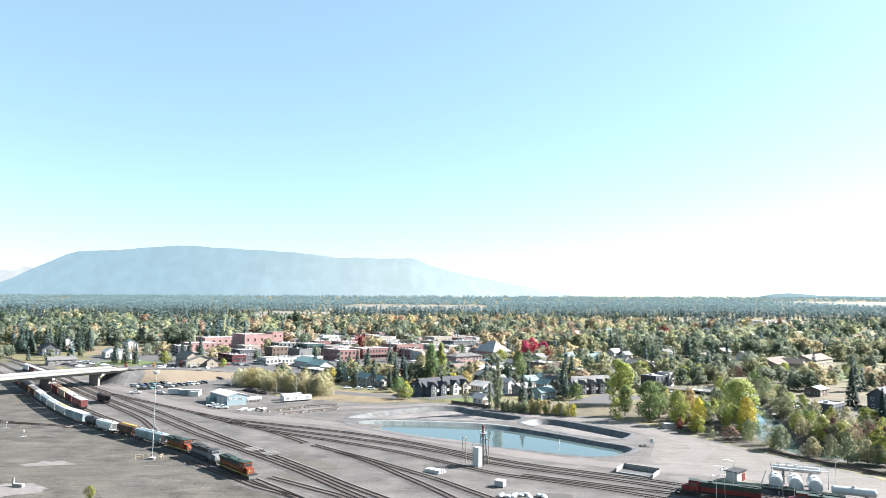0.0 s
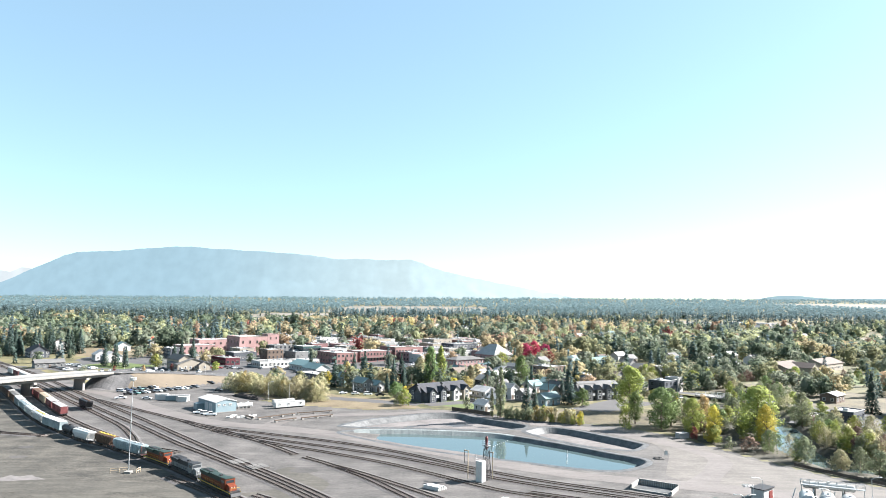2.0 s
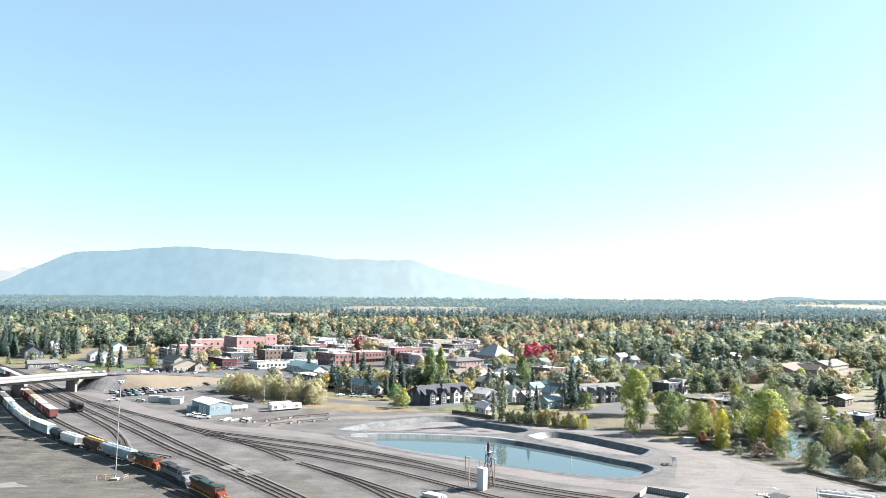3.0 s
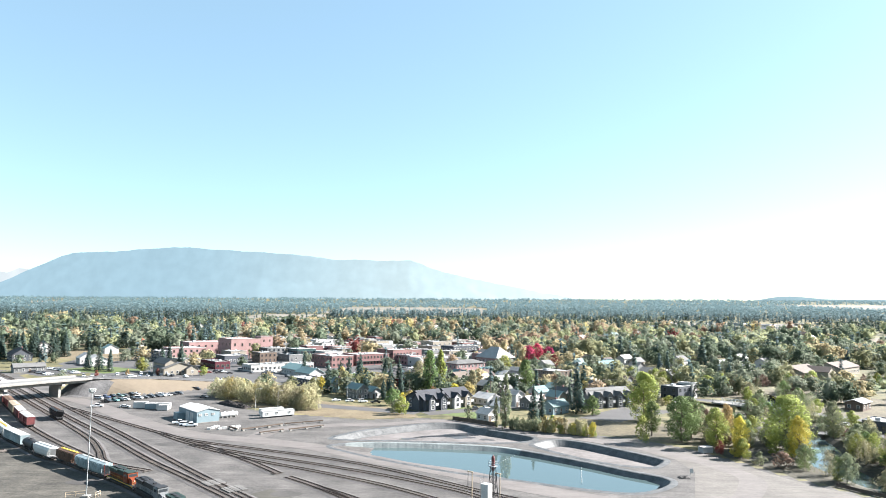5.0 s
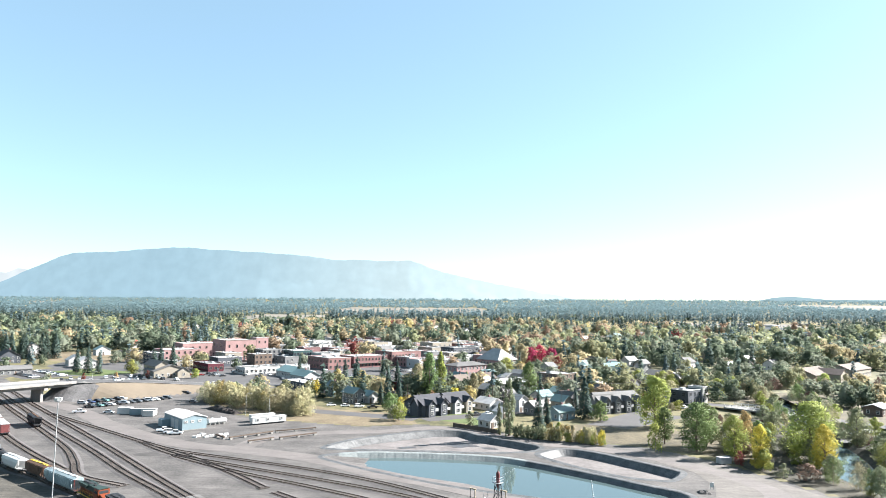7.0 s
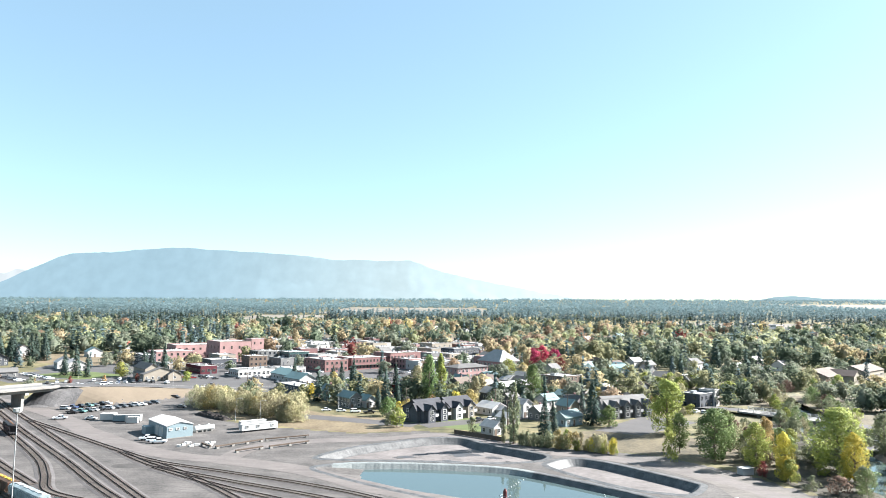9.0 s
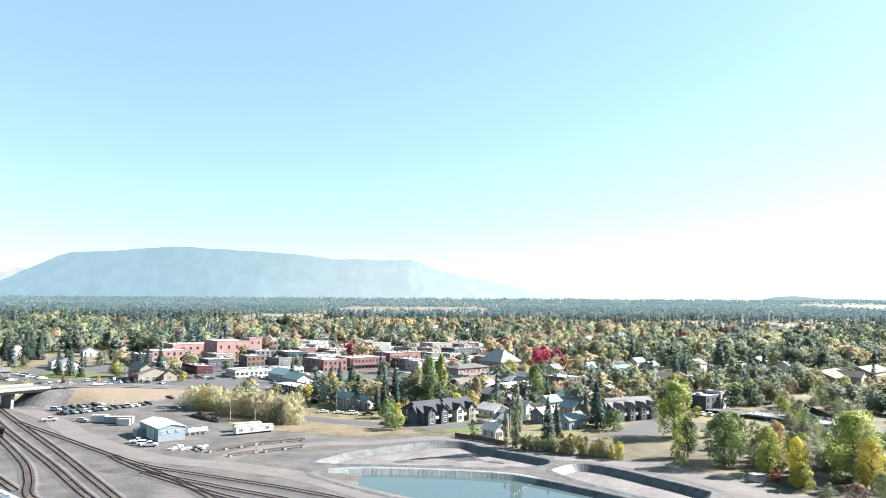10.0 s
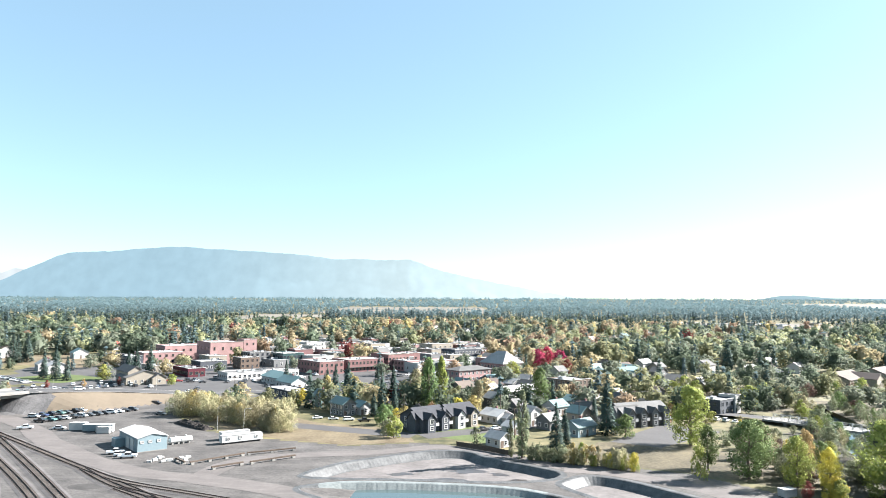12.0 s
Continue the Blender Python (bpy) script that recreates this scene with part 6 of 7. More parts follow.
def boxcar(label, length, mat, roof):
    t = wagon_base(label, length, "boxcar")
    l = length - 1.3
    bm = bmesh.new()
    box(bm, 0, 0, 1.3, l, 2.8, 3.1)
    for k in range(int(l / 1.1)):
        x = -l / 2 + (k + 0.5) * 1.1
        if abs(x) > 1.8:
            for s in (-1, 1):
                box(bm, x, s * 1.43, 1.35, 0.12, 0.08, 3.0)
    part("body", bm, mat, t)
    bm = bmesh.new()
    prism(bm, [(-1.45, 4.4), (1.45, 4.4), (0, 4.72)], -l / 2 - 0.05, l / 2 + 0.05)
    bmesh.ops.rotate(bm, verts=bm.verts, matrix=Matrix.Rotation(radians(90), 3, "Z"))
    part("roof", bm, roof, t)
    for s in (-1, 1):
        bm = bmesh.new()
        box(bm, 0, s * 1.46, 1.4, 3.2, 0.1, 2.85)
        part("sliding_door", bm, mat, t)
        bm = bmesh.new()
        for z in range(7):
            box(bm, s * (l / 2 + 0.05), 1.2, 1.4 + z * 0.4, 0.08, 0.4, 0.05)
        part("ladder", bm, GALV, t)
    return t


def hopper(label, length, mat, top=None, ribs=True):
    """A covered hopper: bulging sides, ribs, sloped ends, hatches along the roof and outlet chutes."""
    t = wagon_base(label, length, "covered_hopper")
    l = length - 1.6
    prof = [(-1.1, 1.35), (1.1, 1.35), (1.45, 2.0), (1.5, 3.4), (1.25, 4.25), (0.6, 4.5), (-0.6, 4.5), (-1.25, 4.25), (-1.5, 3.4), (-1.45, 2.0)]
    bm = bmesh.new()
    prism(bm, prof, -l / 2, l / 2)
    for v in bm.verts:
        if v.co.z < 2.1:
            v.co.y *= 0.8
    bmesh.ops.rotate(bm, verts=bm.verts, matrix=Matrix.Rotation(radians(90), 3, "Z"))
    if ribs:
        for k in range(int(l / 0.95)):
            x = -l / 2 + (k + 0.5) * 0.95
            for s in (-1, 1):
                box(bm, x, s * 1.47, 2.0, 0.14, 0.18, 2.1)
    part("body", bm, mat, t)
    bm = bmesh.new()
    box(bm, 0, 0, 4.5, l * 0.95, 0.7, 0.1)
    part("roof_walk", bm, top or GALV, t)
    for k in range(5):
        bm = bmesh.new()
        tube(bm, (-l * 0.4 + k * l * 0.2, 0, 4.58), (-l * 0.4 + k * l * 0.2, 0, 4.76), 0.38, n=10)
        part("hatch", bm, top or GALV, t)
    for k in (-1, 0, 1):
        bm = bmesh.new()
        bmesh.ops.create_cone(bm, cap_ends=True, segments=4, radius1=0.5, radius2=1.6, depth=0.9, matrix=Matrix.Translation((k * l * 0.28, 0, 1.0)) @ Matrix.Rotation(radians(45), 4, "Z"))
        part("chute", bm, mat, t)
    for s in (-1, 1):
        bm = bmesh.new()
        box(bm, s * (l / 2 + 0.3), 0, 1.3, 0.08, 2.4, 0.06)
        for y in (-1.2, 1.2):
            box(bm, s * (l / 2 + 0.32), y, 1.3, 0.08, 0.08, 3.0)
        for z in range(6):
            box(bm, s * (l / 2 + 0.32), 1.0, 1.5 + z * 0.42, 0.06, 0.4, 0.05)
        part("end_ladder", bm, RED_PAINT if top is None else mat, t)
    return t


def tank_car(label, length, mat):
    t = wagon_base(label, length, "tank_car")
    l = length - 1.8
    bm = bmesh.new()
    tube(bm, (-l / 2 + 0.5, 0, 2.75), (l / 2 - 0.5, 0, 2.75), 1.42, n=20)
    for s in (-1, 1):
        tube(bm, (s * (l / 2 - 0.5), 0, 2.75), (s * l / 2, 0, 2.75), 1.42, 0.9, n=20)
    part("tank", bm, mat, t)
    bm = bmesh.new()
    tube(bm, (0, 0, 4.1), (0, 0, 4.6), 0.5, n=12)
    box(bm, 0, 0, 4.15, 2.6, 1.4, 0.06)
    part("dome", bm, BLACK_PAINT, t)
    for s in (-1, 1):
        bm = bmesh.new()
        box(bm, s * l * 0.3, 0, 1.3, 0.8, 2.4, 0.7)
        part("saddle", bm, mat, t)
    return t


def locomotive(label, length, side, top, nose, stripe):
    """A hood-type diesel: frame, long hood with radiators and fans, cab, nose, handrails."""
    t = thing("locomotive", Matrix(), label, "locomotive", "locomotives")
    l = length - 1.0
    bm = bmesh.new()
    box(bm, 0, 0, 1.25, l, 2.9, 0.35)
    part("frame", bm, BLACK_PAINT, t)
    bm = bmesh.new()
    box(bm, -0.5, 0, 0.65, l * 0.3, 2.5, 0.75)
    part("fuel_tank", bm, BLACK_PAINT, t)
    for s in (-1, 1):
        bogie(t, s * (l / 2 - 3.0), 3, 0.5)
    hx0, hx1 = -l / 2 + 0.7, l / 2 - 5.4
    bm = bmesh.new()
    box(bm, (hx0 + hx1) / 2, 0, 1.6, hx1 - hx0, 1.9, 2.35)
    bmesh.ops.bevel(bm, geom=bm.edges[:], offset=0.12, segments=1, affect="EDGES")
    for k in range(12):
        for s in (-1, 1):
            box(bm, hx0 + (k + 0.7) * (hx1 - hx0) / 12.5, s * 0.97, 1.75, 0.06, 0.06, 1.15)
    part("hood", bm, side, t)
    bm = bmesh.new()
    box(bm, (hx0 + hx1) / 2, 0, 2.95, hx1 - hx0 + 0.02, 1.96, 1.25)
    box(bm, hx0 + 2.6, 0, 3.6, 4.6, 2.9, 0.6)
    part("hood_top", bm, top, t)
    for k in range(3):
        bm = bmesh.new()
        tube(bm, (hx0 + 1.2 + k * 1.45, 0, 4.2), (hx0 + 1.2 + k * 1.45, 0, 4.36), 0.58, n=14)
        part("fan", bm, BLACK_PAINT, t)
    bm = bmesh.new()
    box(bm, hx1 - 2.5, 0, 4.2, 0.8, 0.6, 0.3)
    part("exhaust", bm, BLACK_PAINT, t)
    bm = bmesh.new()
    box(bm, hx1 + 1.25, 0, 1.6, 2.5, 2.85, 2.75)
    bmesh.ops.bevel(bm, geom=bm.edges[:], offset=0.15, segments=2, affect="EDGES")
    c = part("cab", bm, side, t)
    bm = bmesh.new()
    for s in (-1, 1):
        box(bm, hx1 + 1.3, s * 1.41, 3.2, 1.5, 0.06, 0.7)
    box(bm, hx1 + 2.5, 0, 3.3, 0.06, 2.1, 0.65)
    part("cab_window", bm, PANE, c)
    bm = bmesh.new()
    box(bm, hx1 + 1.25, 0, 4.345, 2.5, 2.4, 0.1)
    part("cab_roof", bm, top, c)
    bm = bmesh.new()
    prism(bm, [(hx1 + 2.5, 1.6), (hx1 + 4.2, 1.6), (hx1 + 4.1, 2.8), (hx1 + 2.5, 3.15)], -0.95, 0.95)
    part("nose", bm, nose, t)
    bm = bmesh.new()
    for s in (-1, 1):
        box(bm, 0, s * 1.46, 1.3, l, 0.04, 0.22)
    part("sill_stripe", bm, stripe, t)
    bm = bmesh.new()
    for s in (-1, 1):
        tube(bm, (-l / 2 + 0.3, s * 1.4, 2.55), (hx1, s * 1.4, 2.55), 0.025, n=5)
        for k in range(10):
            x = -l / 2 + 0.3 + k * (hx1 + l / 2 - 0.3) / 9
            tube(bm, (x, s * 1.4, 1.6), (x, s * 1.4, 2.55), 0.025, n=5)
    part("handrail", bm, stripe, t)
    bm = bmesh.new()
    prism(bm, [(l / 2 - 0.1, 0.45), (l / 2 + 0.5, 0.45), (l / 2 + 0.05, 1.25), (l / 2 - 0.1, 1.25)], -1.3, 1.3)
    part("plough", bm, BLACK_PAINT, t)
    for y in (-0.35, 0.35):
        bm = bmesh.new()
        tube(bm, (hx1 + 4.12, y, 2.5), (hx1 + 4.22, y, 2.5), 0.12)
        part("headlight", bm, TRIM, t)
    bm = bmesh.new()
    for s in (-1, 1):
        tube(bm, (l / 2, s * 1.2, 1.6), (l / 2, s * 1.2, 2.6), 0.03, n=5)
    tube(bm, (l / 2, -1.2, 2.6), (l / 2, 1.2, 2.6), 0.03, n=5)
    part("end_rail", bm, stripe, t)
    return t


def on_line(t, line, s):
    """Stand a wagon on a track, s metres along it, its front towards the track's start."""
    c, d = min(along(line, 0.5)[int(s * 2):int(s * 2) + 1], key=lambda q: 0)
    t.matrix_basis = pose(c.x, c.y, 0, 0, 0, math.degrees(math.atan2(-d.y, -d.x)))
    if t.name.startswith("locomotive"):
        t.scale = (0.9, 0.86, 0.82)
    else:
        t.scale = (0.99, 0.88, 0.8)
    return t


s = 30.0
FRONT = [
    (locomotive("orange and dark green diesel locomotive heading the train", 19.4, ORANGE_PAINT, GREEN_PAINT, ORANGE_PAINT, YELLOW_PAINT), 17.6),
    (locomotive("weathered grey and black diesel locomotive in the train", 18.8, GRIMY_PAINT, BLACK_PAINT, GRIMY_PAINT, BLACK_PAINT), 16.9),
    (locomotive("bright orange diesel locomotive behind the leaders", 16.2, ORANGE_PAINT, GREEN_PAINT, ORANGE_PAINT, YELLOW_PAINT), 14.6),
    (hopper("pale grey ribbed covered hopper with red ends", 16.8, SILVER_PAINT), 17),
    (hopper("rusty brown hopper with a yellow end", 11.5, BROWN_PAINT, YELLOW_PAINT), 11.7),
    (hopper("short white cement hopper wagon", 11.5, WHITE_PAINT, WHITE_PAINT, False), 11.7),
    (tank_car("black tank car in the freight train", 11.0, BLACK_PAINT), 11.2),
    (boxcar("long white boxcar in the freight train", 17.4, SILVER_PAINT, WHITE_ROOF), 17.6),
    (hopper("white covered hopper with an orange patch", 14.5, WHITE_PAINT, YELLOW_PAINT), 14.7),
    (hopper("white covered hopper wagon", 14.5, WHITE_PAINT, WHITE_PAINT), 14.7),
    (hopper("pale covered hopper wagon", 14.5, SILVER_PAINT, WHITE_PAINT), 14.7),
    (boxcar("pale boxcar in the freight train", 15.5, SILVER_PAINT, WHITE_ROOF), 15.7),
    (boxcar("dark brown boxcar with a pale roof", 15.5, BROWN_PAINT, GREY_ROOF), 15.7),
    (boxcar("brown boxcar with a white roof", 15.5, BROWN_PAINT, WHITE_ROOF), 15.7),
    (boxcar("dark boxcar under the road bridge", 15.5, BROWN_PAINT, GREY_ROOF), 15.7),
    (boxcar("rusty boxcar beyond the road bridge", 15.5, MAROON_PAINT, WHITE_ROOF), 15.7),
    (boxcar("pale boxcar beyond the road bridge", 15.5, TAN_PAINT, WHITE_ROOF), 15.7),
]
for w, l in FRONT:
    on_line(w, TRAIN_LINE, s + l / 2)
    s += l
s = 58.5
for w, l in ((boxcar("maroon boxcar with a pale roof on a siding", 15.5, MAROON_PAINT, WHITE_ROOF), 15.8), (boxcar("maroon boxcar with a white roof on a siding", 15.5, MAROON_PAINT, WHITE_ROOF), 15.8),
             (boxcar("tan boxcar on a siding", 15.5, TAN_PAINT, TAN_PAINT), 15.8), (boxcar("dark red boxcar on a siding", 15.5, MAROON_PAINT, BROWN_PAINT), 15.8),
             (boxcar("maroon boxcar with a bright roof on a siding", 15.5, MAROON_PAINT, WHITE_ROOF), 15.8), (boxcar("rusty boxcar with a white roof on a siding", 15.5, MAROON_PAINT, WHITE_ROOF), 15.8)):
    on_line(w, ROW_LINE, s + l / 2)
    s += l
on_line(hopper("dark brown open hopper standing alone on a track", 12.5, BLACK_PAINT, BROWN_PAINT), OLD_LINE, 99)
for k, (mat, word) in enumerate(((MAROON_PAINT, "maroon"), (WHITE_PAINT, "white"), (MAROON_PAINT, "dark red"), (WHITE_PAINT, "pale"))):
    on_line(boxcar(word + " boxcar stored beyond the bridge", 15.5, mat, WHITE_ROOF), OLD_LINE, 205 + k * 15.8)
SERVICE = [(48, 156.5), (58, 153.4), (70, 148), (90, 137), (120, 119)]
track([(20, 169)] + SERVICE, "fuelling track beside white tanks")
on_line(locomotive("red and dark green locomotive at the fuelling track", 21, RED_PAINT, GREEN_PAINT, RED_PAINT, BLACK_PAINT), SERVICE, 14.5)
on_line(locomotive("second red locomotive at the fuelling track", 21, RED_PAINT, GREEN_PAINT, RED_PAINT, BLACK_PAINT), SERVICE, 36)


# ---- parked cars ----
car_row((-150, 324), (-134.5, 349), 11, -8, "in the gravel lot")
car_row((-142, 315), (-122.5, 342.5), 13, -8, "in the gravel lot")
car_row((-131, 356), (-128, 360), 2, -8, "in the gravel lot")
car("suv", -120.9, 359.5, -8, 2, "below the embankment")
car("sedan", -107.8, 333.5, -6, 3, "by the thicket")
car("pickup", -139.2, 302, 20, 0, "on the dirt road")
car("sedan", -128.3, 302.8, 10, 1, "in the gravel lot")
car("pickup", -92.5, 268.5, 20, 0, "beside the blue shed")
car("suv", -89.5, 266, 15, 0, "beside the blue shed")
car("pickup", -87, 264, 15, 0, "beside the blue shed")
car_row((-200, 386), (-168, 409), 13, 120, "in the asphalt lot", skip=0.1)
car_row((-196, 393), (-160, 419), 13, 120, "in the asphalt lot", skip=0.15)
car_row((-206, 405), (-175, 428), 10, 120, "in the asphalt lot", skip=0.2)
car("suv", -150, 353.5, 43, 0, "on the embankment road", 6.1)
car("sedan", -116, 382, 40, 0, "on the embankment road", 2.0)
car_row((-252, 434), (-226, 414), 11, 50, "in the western lot", (0, 0, 1, 3, 2))
car_row((-244, 446), (-216, 424), 11, 50, "in the western lot", (0, 1, 1, 3, 2))
car_row((138, 279), (150, 288), 5, 100, "by the creek", (0, 1, 0, 3))
car_row((167, 270), (180, 275), 4, 80, "beside the dark house", (0, 1, 2))
car_row((12, 311), (22, 318), 3, 40, "beside white houses", (0, 1, 2))
car_row((104, 340), (112, 334), 4, 50, "by the creek road", (0, 1, 2))
car_row((-48, 330), (-30, 326), 4, 20, "on the street", (0, 2, 3))
car_row((-118, 440), (-90, 458), 8, 130, "in front of white shops", skip=0.2)
car_row((-150, 440), (-130, 436), 4, 30, "by the maroon shop", (4, 2, 0))
car_row((-60, 440), (-20, 475), 10, 42, "along a town street", skip=0.3)
car_row((-40, 470), (10, 520), 10, 42, "along a town street", skip=0.3)


# ---- trailers and containers ----
def container(label, x, y, rz, l, w, h, mat, wheels=False):
    t = thing("storage_container" if not wheels else "office_trailer", pose(x, y, 0, 0, 0, rz), label, "container" if not wheels else "trailer", "yard containers")
    z = 0.5 if wheels else 0.1
    bm = bmesh.new()
    box(bm, 0, 0, z, l, w, h)
    bmesh.ops.bevel(bm, geom=bm.edges[:], offset=0.06, segments=1, affect="EDGES")
    part("body", bm, mat, t)
    bm = bmesh.new()
    box(bm, 0, 0, z + h, l + 0.1, w + 0.1, 0.08)
    part("roof", bm, WHITE_ROOF, t)
    bm = bmesh.new()
    box(bm, 0, 0, 0, l * 0.9, w * 0.7, z)
    part("base", bm, BLACK_PAINT, t)
    if wheels:
        for k in (0.15, 0.45, 0.85):
            window(t, 0.9, 0.7, pose(-l / 2 + k * l, -w / 2, z + h * 0.6))
        for x_ in (-0.6, 0.6):
            bm = bmesh.new()
            tube(bm, (x_, -w / 2 + 0.1, 0.38), (x_, -w / 2 + 0.4, 0.38), 0.38, n=12)
            part("wheel", bm, RUBBER, t)
    else:
        bm = bmesh.new()
        for s in (-0.5, 0.5):
            box(bm, -l / 2 - 0.04, s * w * 0.48, z + 0.1, 0.06, w * 0.44, h - 0.2)
        part("end_door", bm, mat, t)
    return t


container("long white office trailer with small windows", -63, 286.8, 37, 12.6, 2.4, 2.0, WHITE_PAINT, True)
container("white office trailer behind a longer one", -66.5, 291.5, 37, 9, 2.4, 2.0, WHITE_PAINT, True)
container("white storage container in the gravel lot", -121.5, 302, 8, 5.2, 2.2, 2.3, WHITE_PAINT)
container("pale teal storage container in the gravel lot", -116.5, 300.5, 8, 4.6, 2.2, 2.1, BLUE_METAL)
container("white storage container in the gravel lot", -111.5, 299.8, 8, 5.2, 2.2, 2.3, WHITE_PAINT)
container("small white box trailer in the gravel lot", -110.5, 297, 8, 3.8, 2.0, 2.0, WHITE_PAINT)
container("small grey utility kiosk at the yard's edge", 78.2, 236.5, 20, 3.6, 2.2, 1.7, GALV)


def round_tank(label, x, y, rz, l, r, z, mat):
    t = thing("storage_tank", pose(x, y, 0, 0, 0, rz), label, "tank", "storage tanks")
    bm = bmesh.new()
    tube(bm, (-l / 2, 0, z), (l / 2, 0, z), r, n=24)
    for s in (-1, 1):
        tube(bm, (s * l / 2, 0, z), (s * (l / 2 + 0.35), 0, z), r, r * 0.7, n=24)
    part("tank", bm, mat, t)
    for k in (-0.3, 0.3):
        bm = bmesh.new()
        box(bm, k * l, 0, 0, 0.5, r * 1.5, z - r * 0.6)
        part("saddle", bm, CONCRETE, t)
    bm = bmesh.new()
    tube(bm, (0, 0, z + r - 0.05), (0, 0, z + r + 0.3), 0.3, n=10)
    part("manhole", bm, mat, t)


for k in range(3):
    round_tank("white horizontal fuel tank beside the locomotives", 78.6 + k * 3.7, 160.9 - k * 1.5, 66, 5.2, 1.5, 2.0, WHITE_PAINT)
round_tank("long white fuel tank on raised saddles", 85.5, 165.0, -22, 9.5, 0.75, 3.7, WHITE_PAINT)
round_tank("white tank beside the fuelling pipes", 92, 153, -22, 8, 0.9, 1.8, WHITE_PAINT)
for k in range(2):
    round_tank("small white propane tank behind the blue shed", -81.6 + k * 2.4, 282.6 + k * 2.1, 42, 3.0, 0.9, 1.2, WHITE_PAINT)


def loading_gantry():
    """Railed walkway over the tanks, with filling arms."""
    t = thing("loading_gantry", pose(85.3, 163.2, 0, 0, 0, -22), "white railed steel walkway over the fuel tanks", "gantry")
    bm = bmesh.new()
    box(bm, 0, 0, 4.0, 12.4, 1.0, 0.12)
    part("walkway", bm, GALV, t)
    for x in (-6, -2, 2, 6):
        bm = bmesh.new()
        tube(bm, (x, 0, 0), (x, 0, 4.0), 0.1, n=8)
        part("leg", bm, WHITE_PAINT, t)
    for y in (-0.48, 0.48):
        for z in (4.6, 5.1):
            bm = bmesh.new()
            tube(bm, (-6.2, y, z), (6.2, y, z), 0.045, n=6)
            part("rail", bm, WHITE_PAINT, t)
        for k in range(8):
            bm = bmesh.new()
            tube(bm, (-6.2 + k * 1.77, y, 4.1), (-6.2 + k * 1.77, y, 5.1), 0.045, n=6)
            part("baluster", bm, WHITE_PAINT, t)
    for x in (-7.2, -3.6, 0.4, 7.4):
        bm = bmesh.new()
        tube(bm, (x, -0.5, 3.2), (x - 1.4, -3.6, 0.2), 0.09, n=7)
        part("filling_arm", bm, WHITE_PAINT, t)


loading_gantry()


def pipe_rack():
    t = thing("pipe_rack", pose(76, 156.5, 0, 0, 0, -27), "dark fuel pipes on low steel supports", "pipes")
    for k in range(3):
        bm = bmesh.new()
        tube(bm, (-12, k * 0.8, 1.2), (14, k * 0.8, 1.2), 0.3, n=10)
        part("pipe", bm, GREEN_PAINT, t)
    for x in (-11, -5, 1, 7, 13):
        bm = bmesh.new()
        box(bm, x, 0.8, 0, 0.25, 2.6, 0.92)
        part("support", bm, GALV, t)


pipe_rack()


def kiosk():
    t = thing("pump_house", pose(72.5, 168.5, 0, 0, 0, 40), "small white pump house with a dark flat roof", "hut")
    bm = bmesh.new()
    box(bm, 0, 0, 0, 4.6, 2.8, 2.3)
    part("wall", bm, WHITE_WALL, t)
    bm = bmesh.new()
    box(bm, 0, 0, 2.3, 5.2, 3.3, 0.2)
    part("roof", bm, BLACK_PAINT, t)
    door(t, pose(1.0, -1.4, 0), RED_PAINT, 1.6, 1.8)


kiosk()


# ---- masts, lamps and posts ----
def mast():
    t = thing("light_mast", pose(-77.1, 180.2, 0), "tall white steel floodlight mast in the yard", "light mast")
    bm = bmesh.new()
    tube(bm, (0, 0, 0), (0, 0, 22.6), 0.12, 0.07, 12)
    part("pole", bm, GALV, t)
    bm = bmesh.new()
    box(bm, 0, 0, 0, 1.5, 1.5, 0.5)
    part("footing", bm, CONCRETE, t)
    bm = bmesh.new()
    tube(bm, (0, 0, 22.4), (0, 0, 22.6), 0.5, n=14)
    part("lamp_ring", bm, GALV, t)
    for k in range(6):
        a = k * math.pi / 3
        bm = bmesh.new()
        box(bm, 0, 0, 22.6, 0.35, 0.5, 0.6, Matrix.Rotation(a, 4, "Z") @ Matrix.Translation((0.5, 0, 0)))
        part("floodlight", bm, WHITE_PAINT, t)


mast()


def guard(x, y, rz, l, label):
    t = thing("guard_rail", pose(x, y, 0, 0, 0, rz), label, "barrier", "barriers")
    for k in (-l / 2, 0, l / 2):
        bm = bmesh.new()
        tube(bm, (k, 0, 0), (k, 0, 1.0), 0.08)
        part("post", bm, TAN_PAINT, t)
    for z in (0.6, 1.1):
        bm = bmesh.new()
        tube(bm, (-l / 2, 0, z), (l / 2, 0, z), 0.06)
        part("rail", bm, TAN_PAINT, t)


guard(-79.6, 180.6, 25, 4.0, "pale yellow steel guard rail beside the mast")
guard(-75.0, 181, 80, 1.6, "short pale yellow guard rail beside the mast")


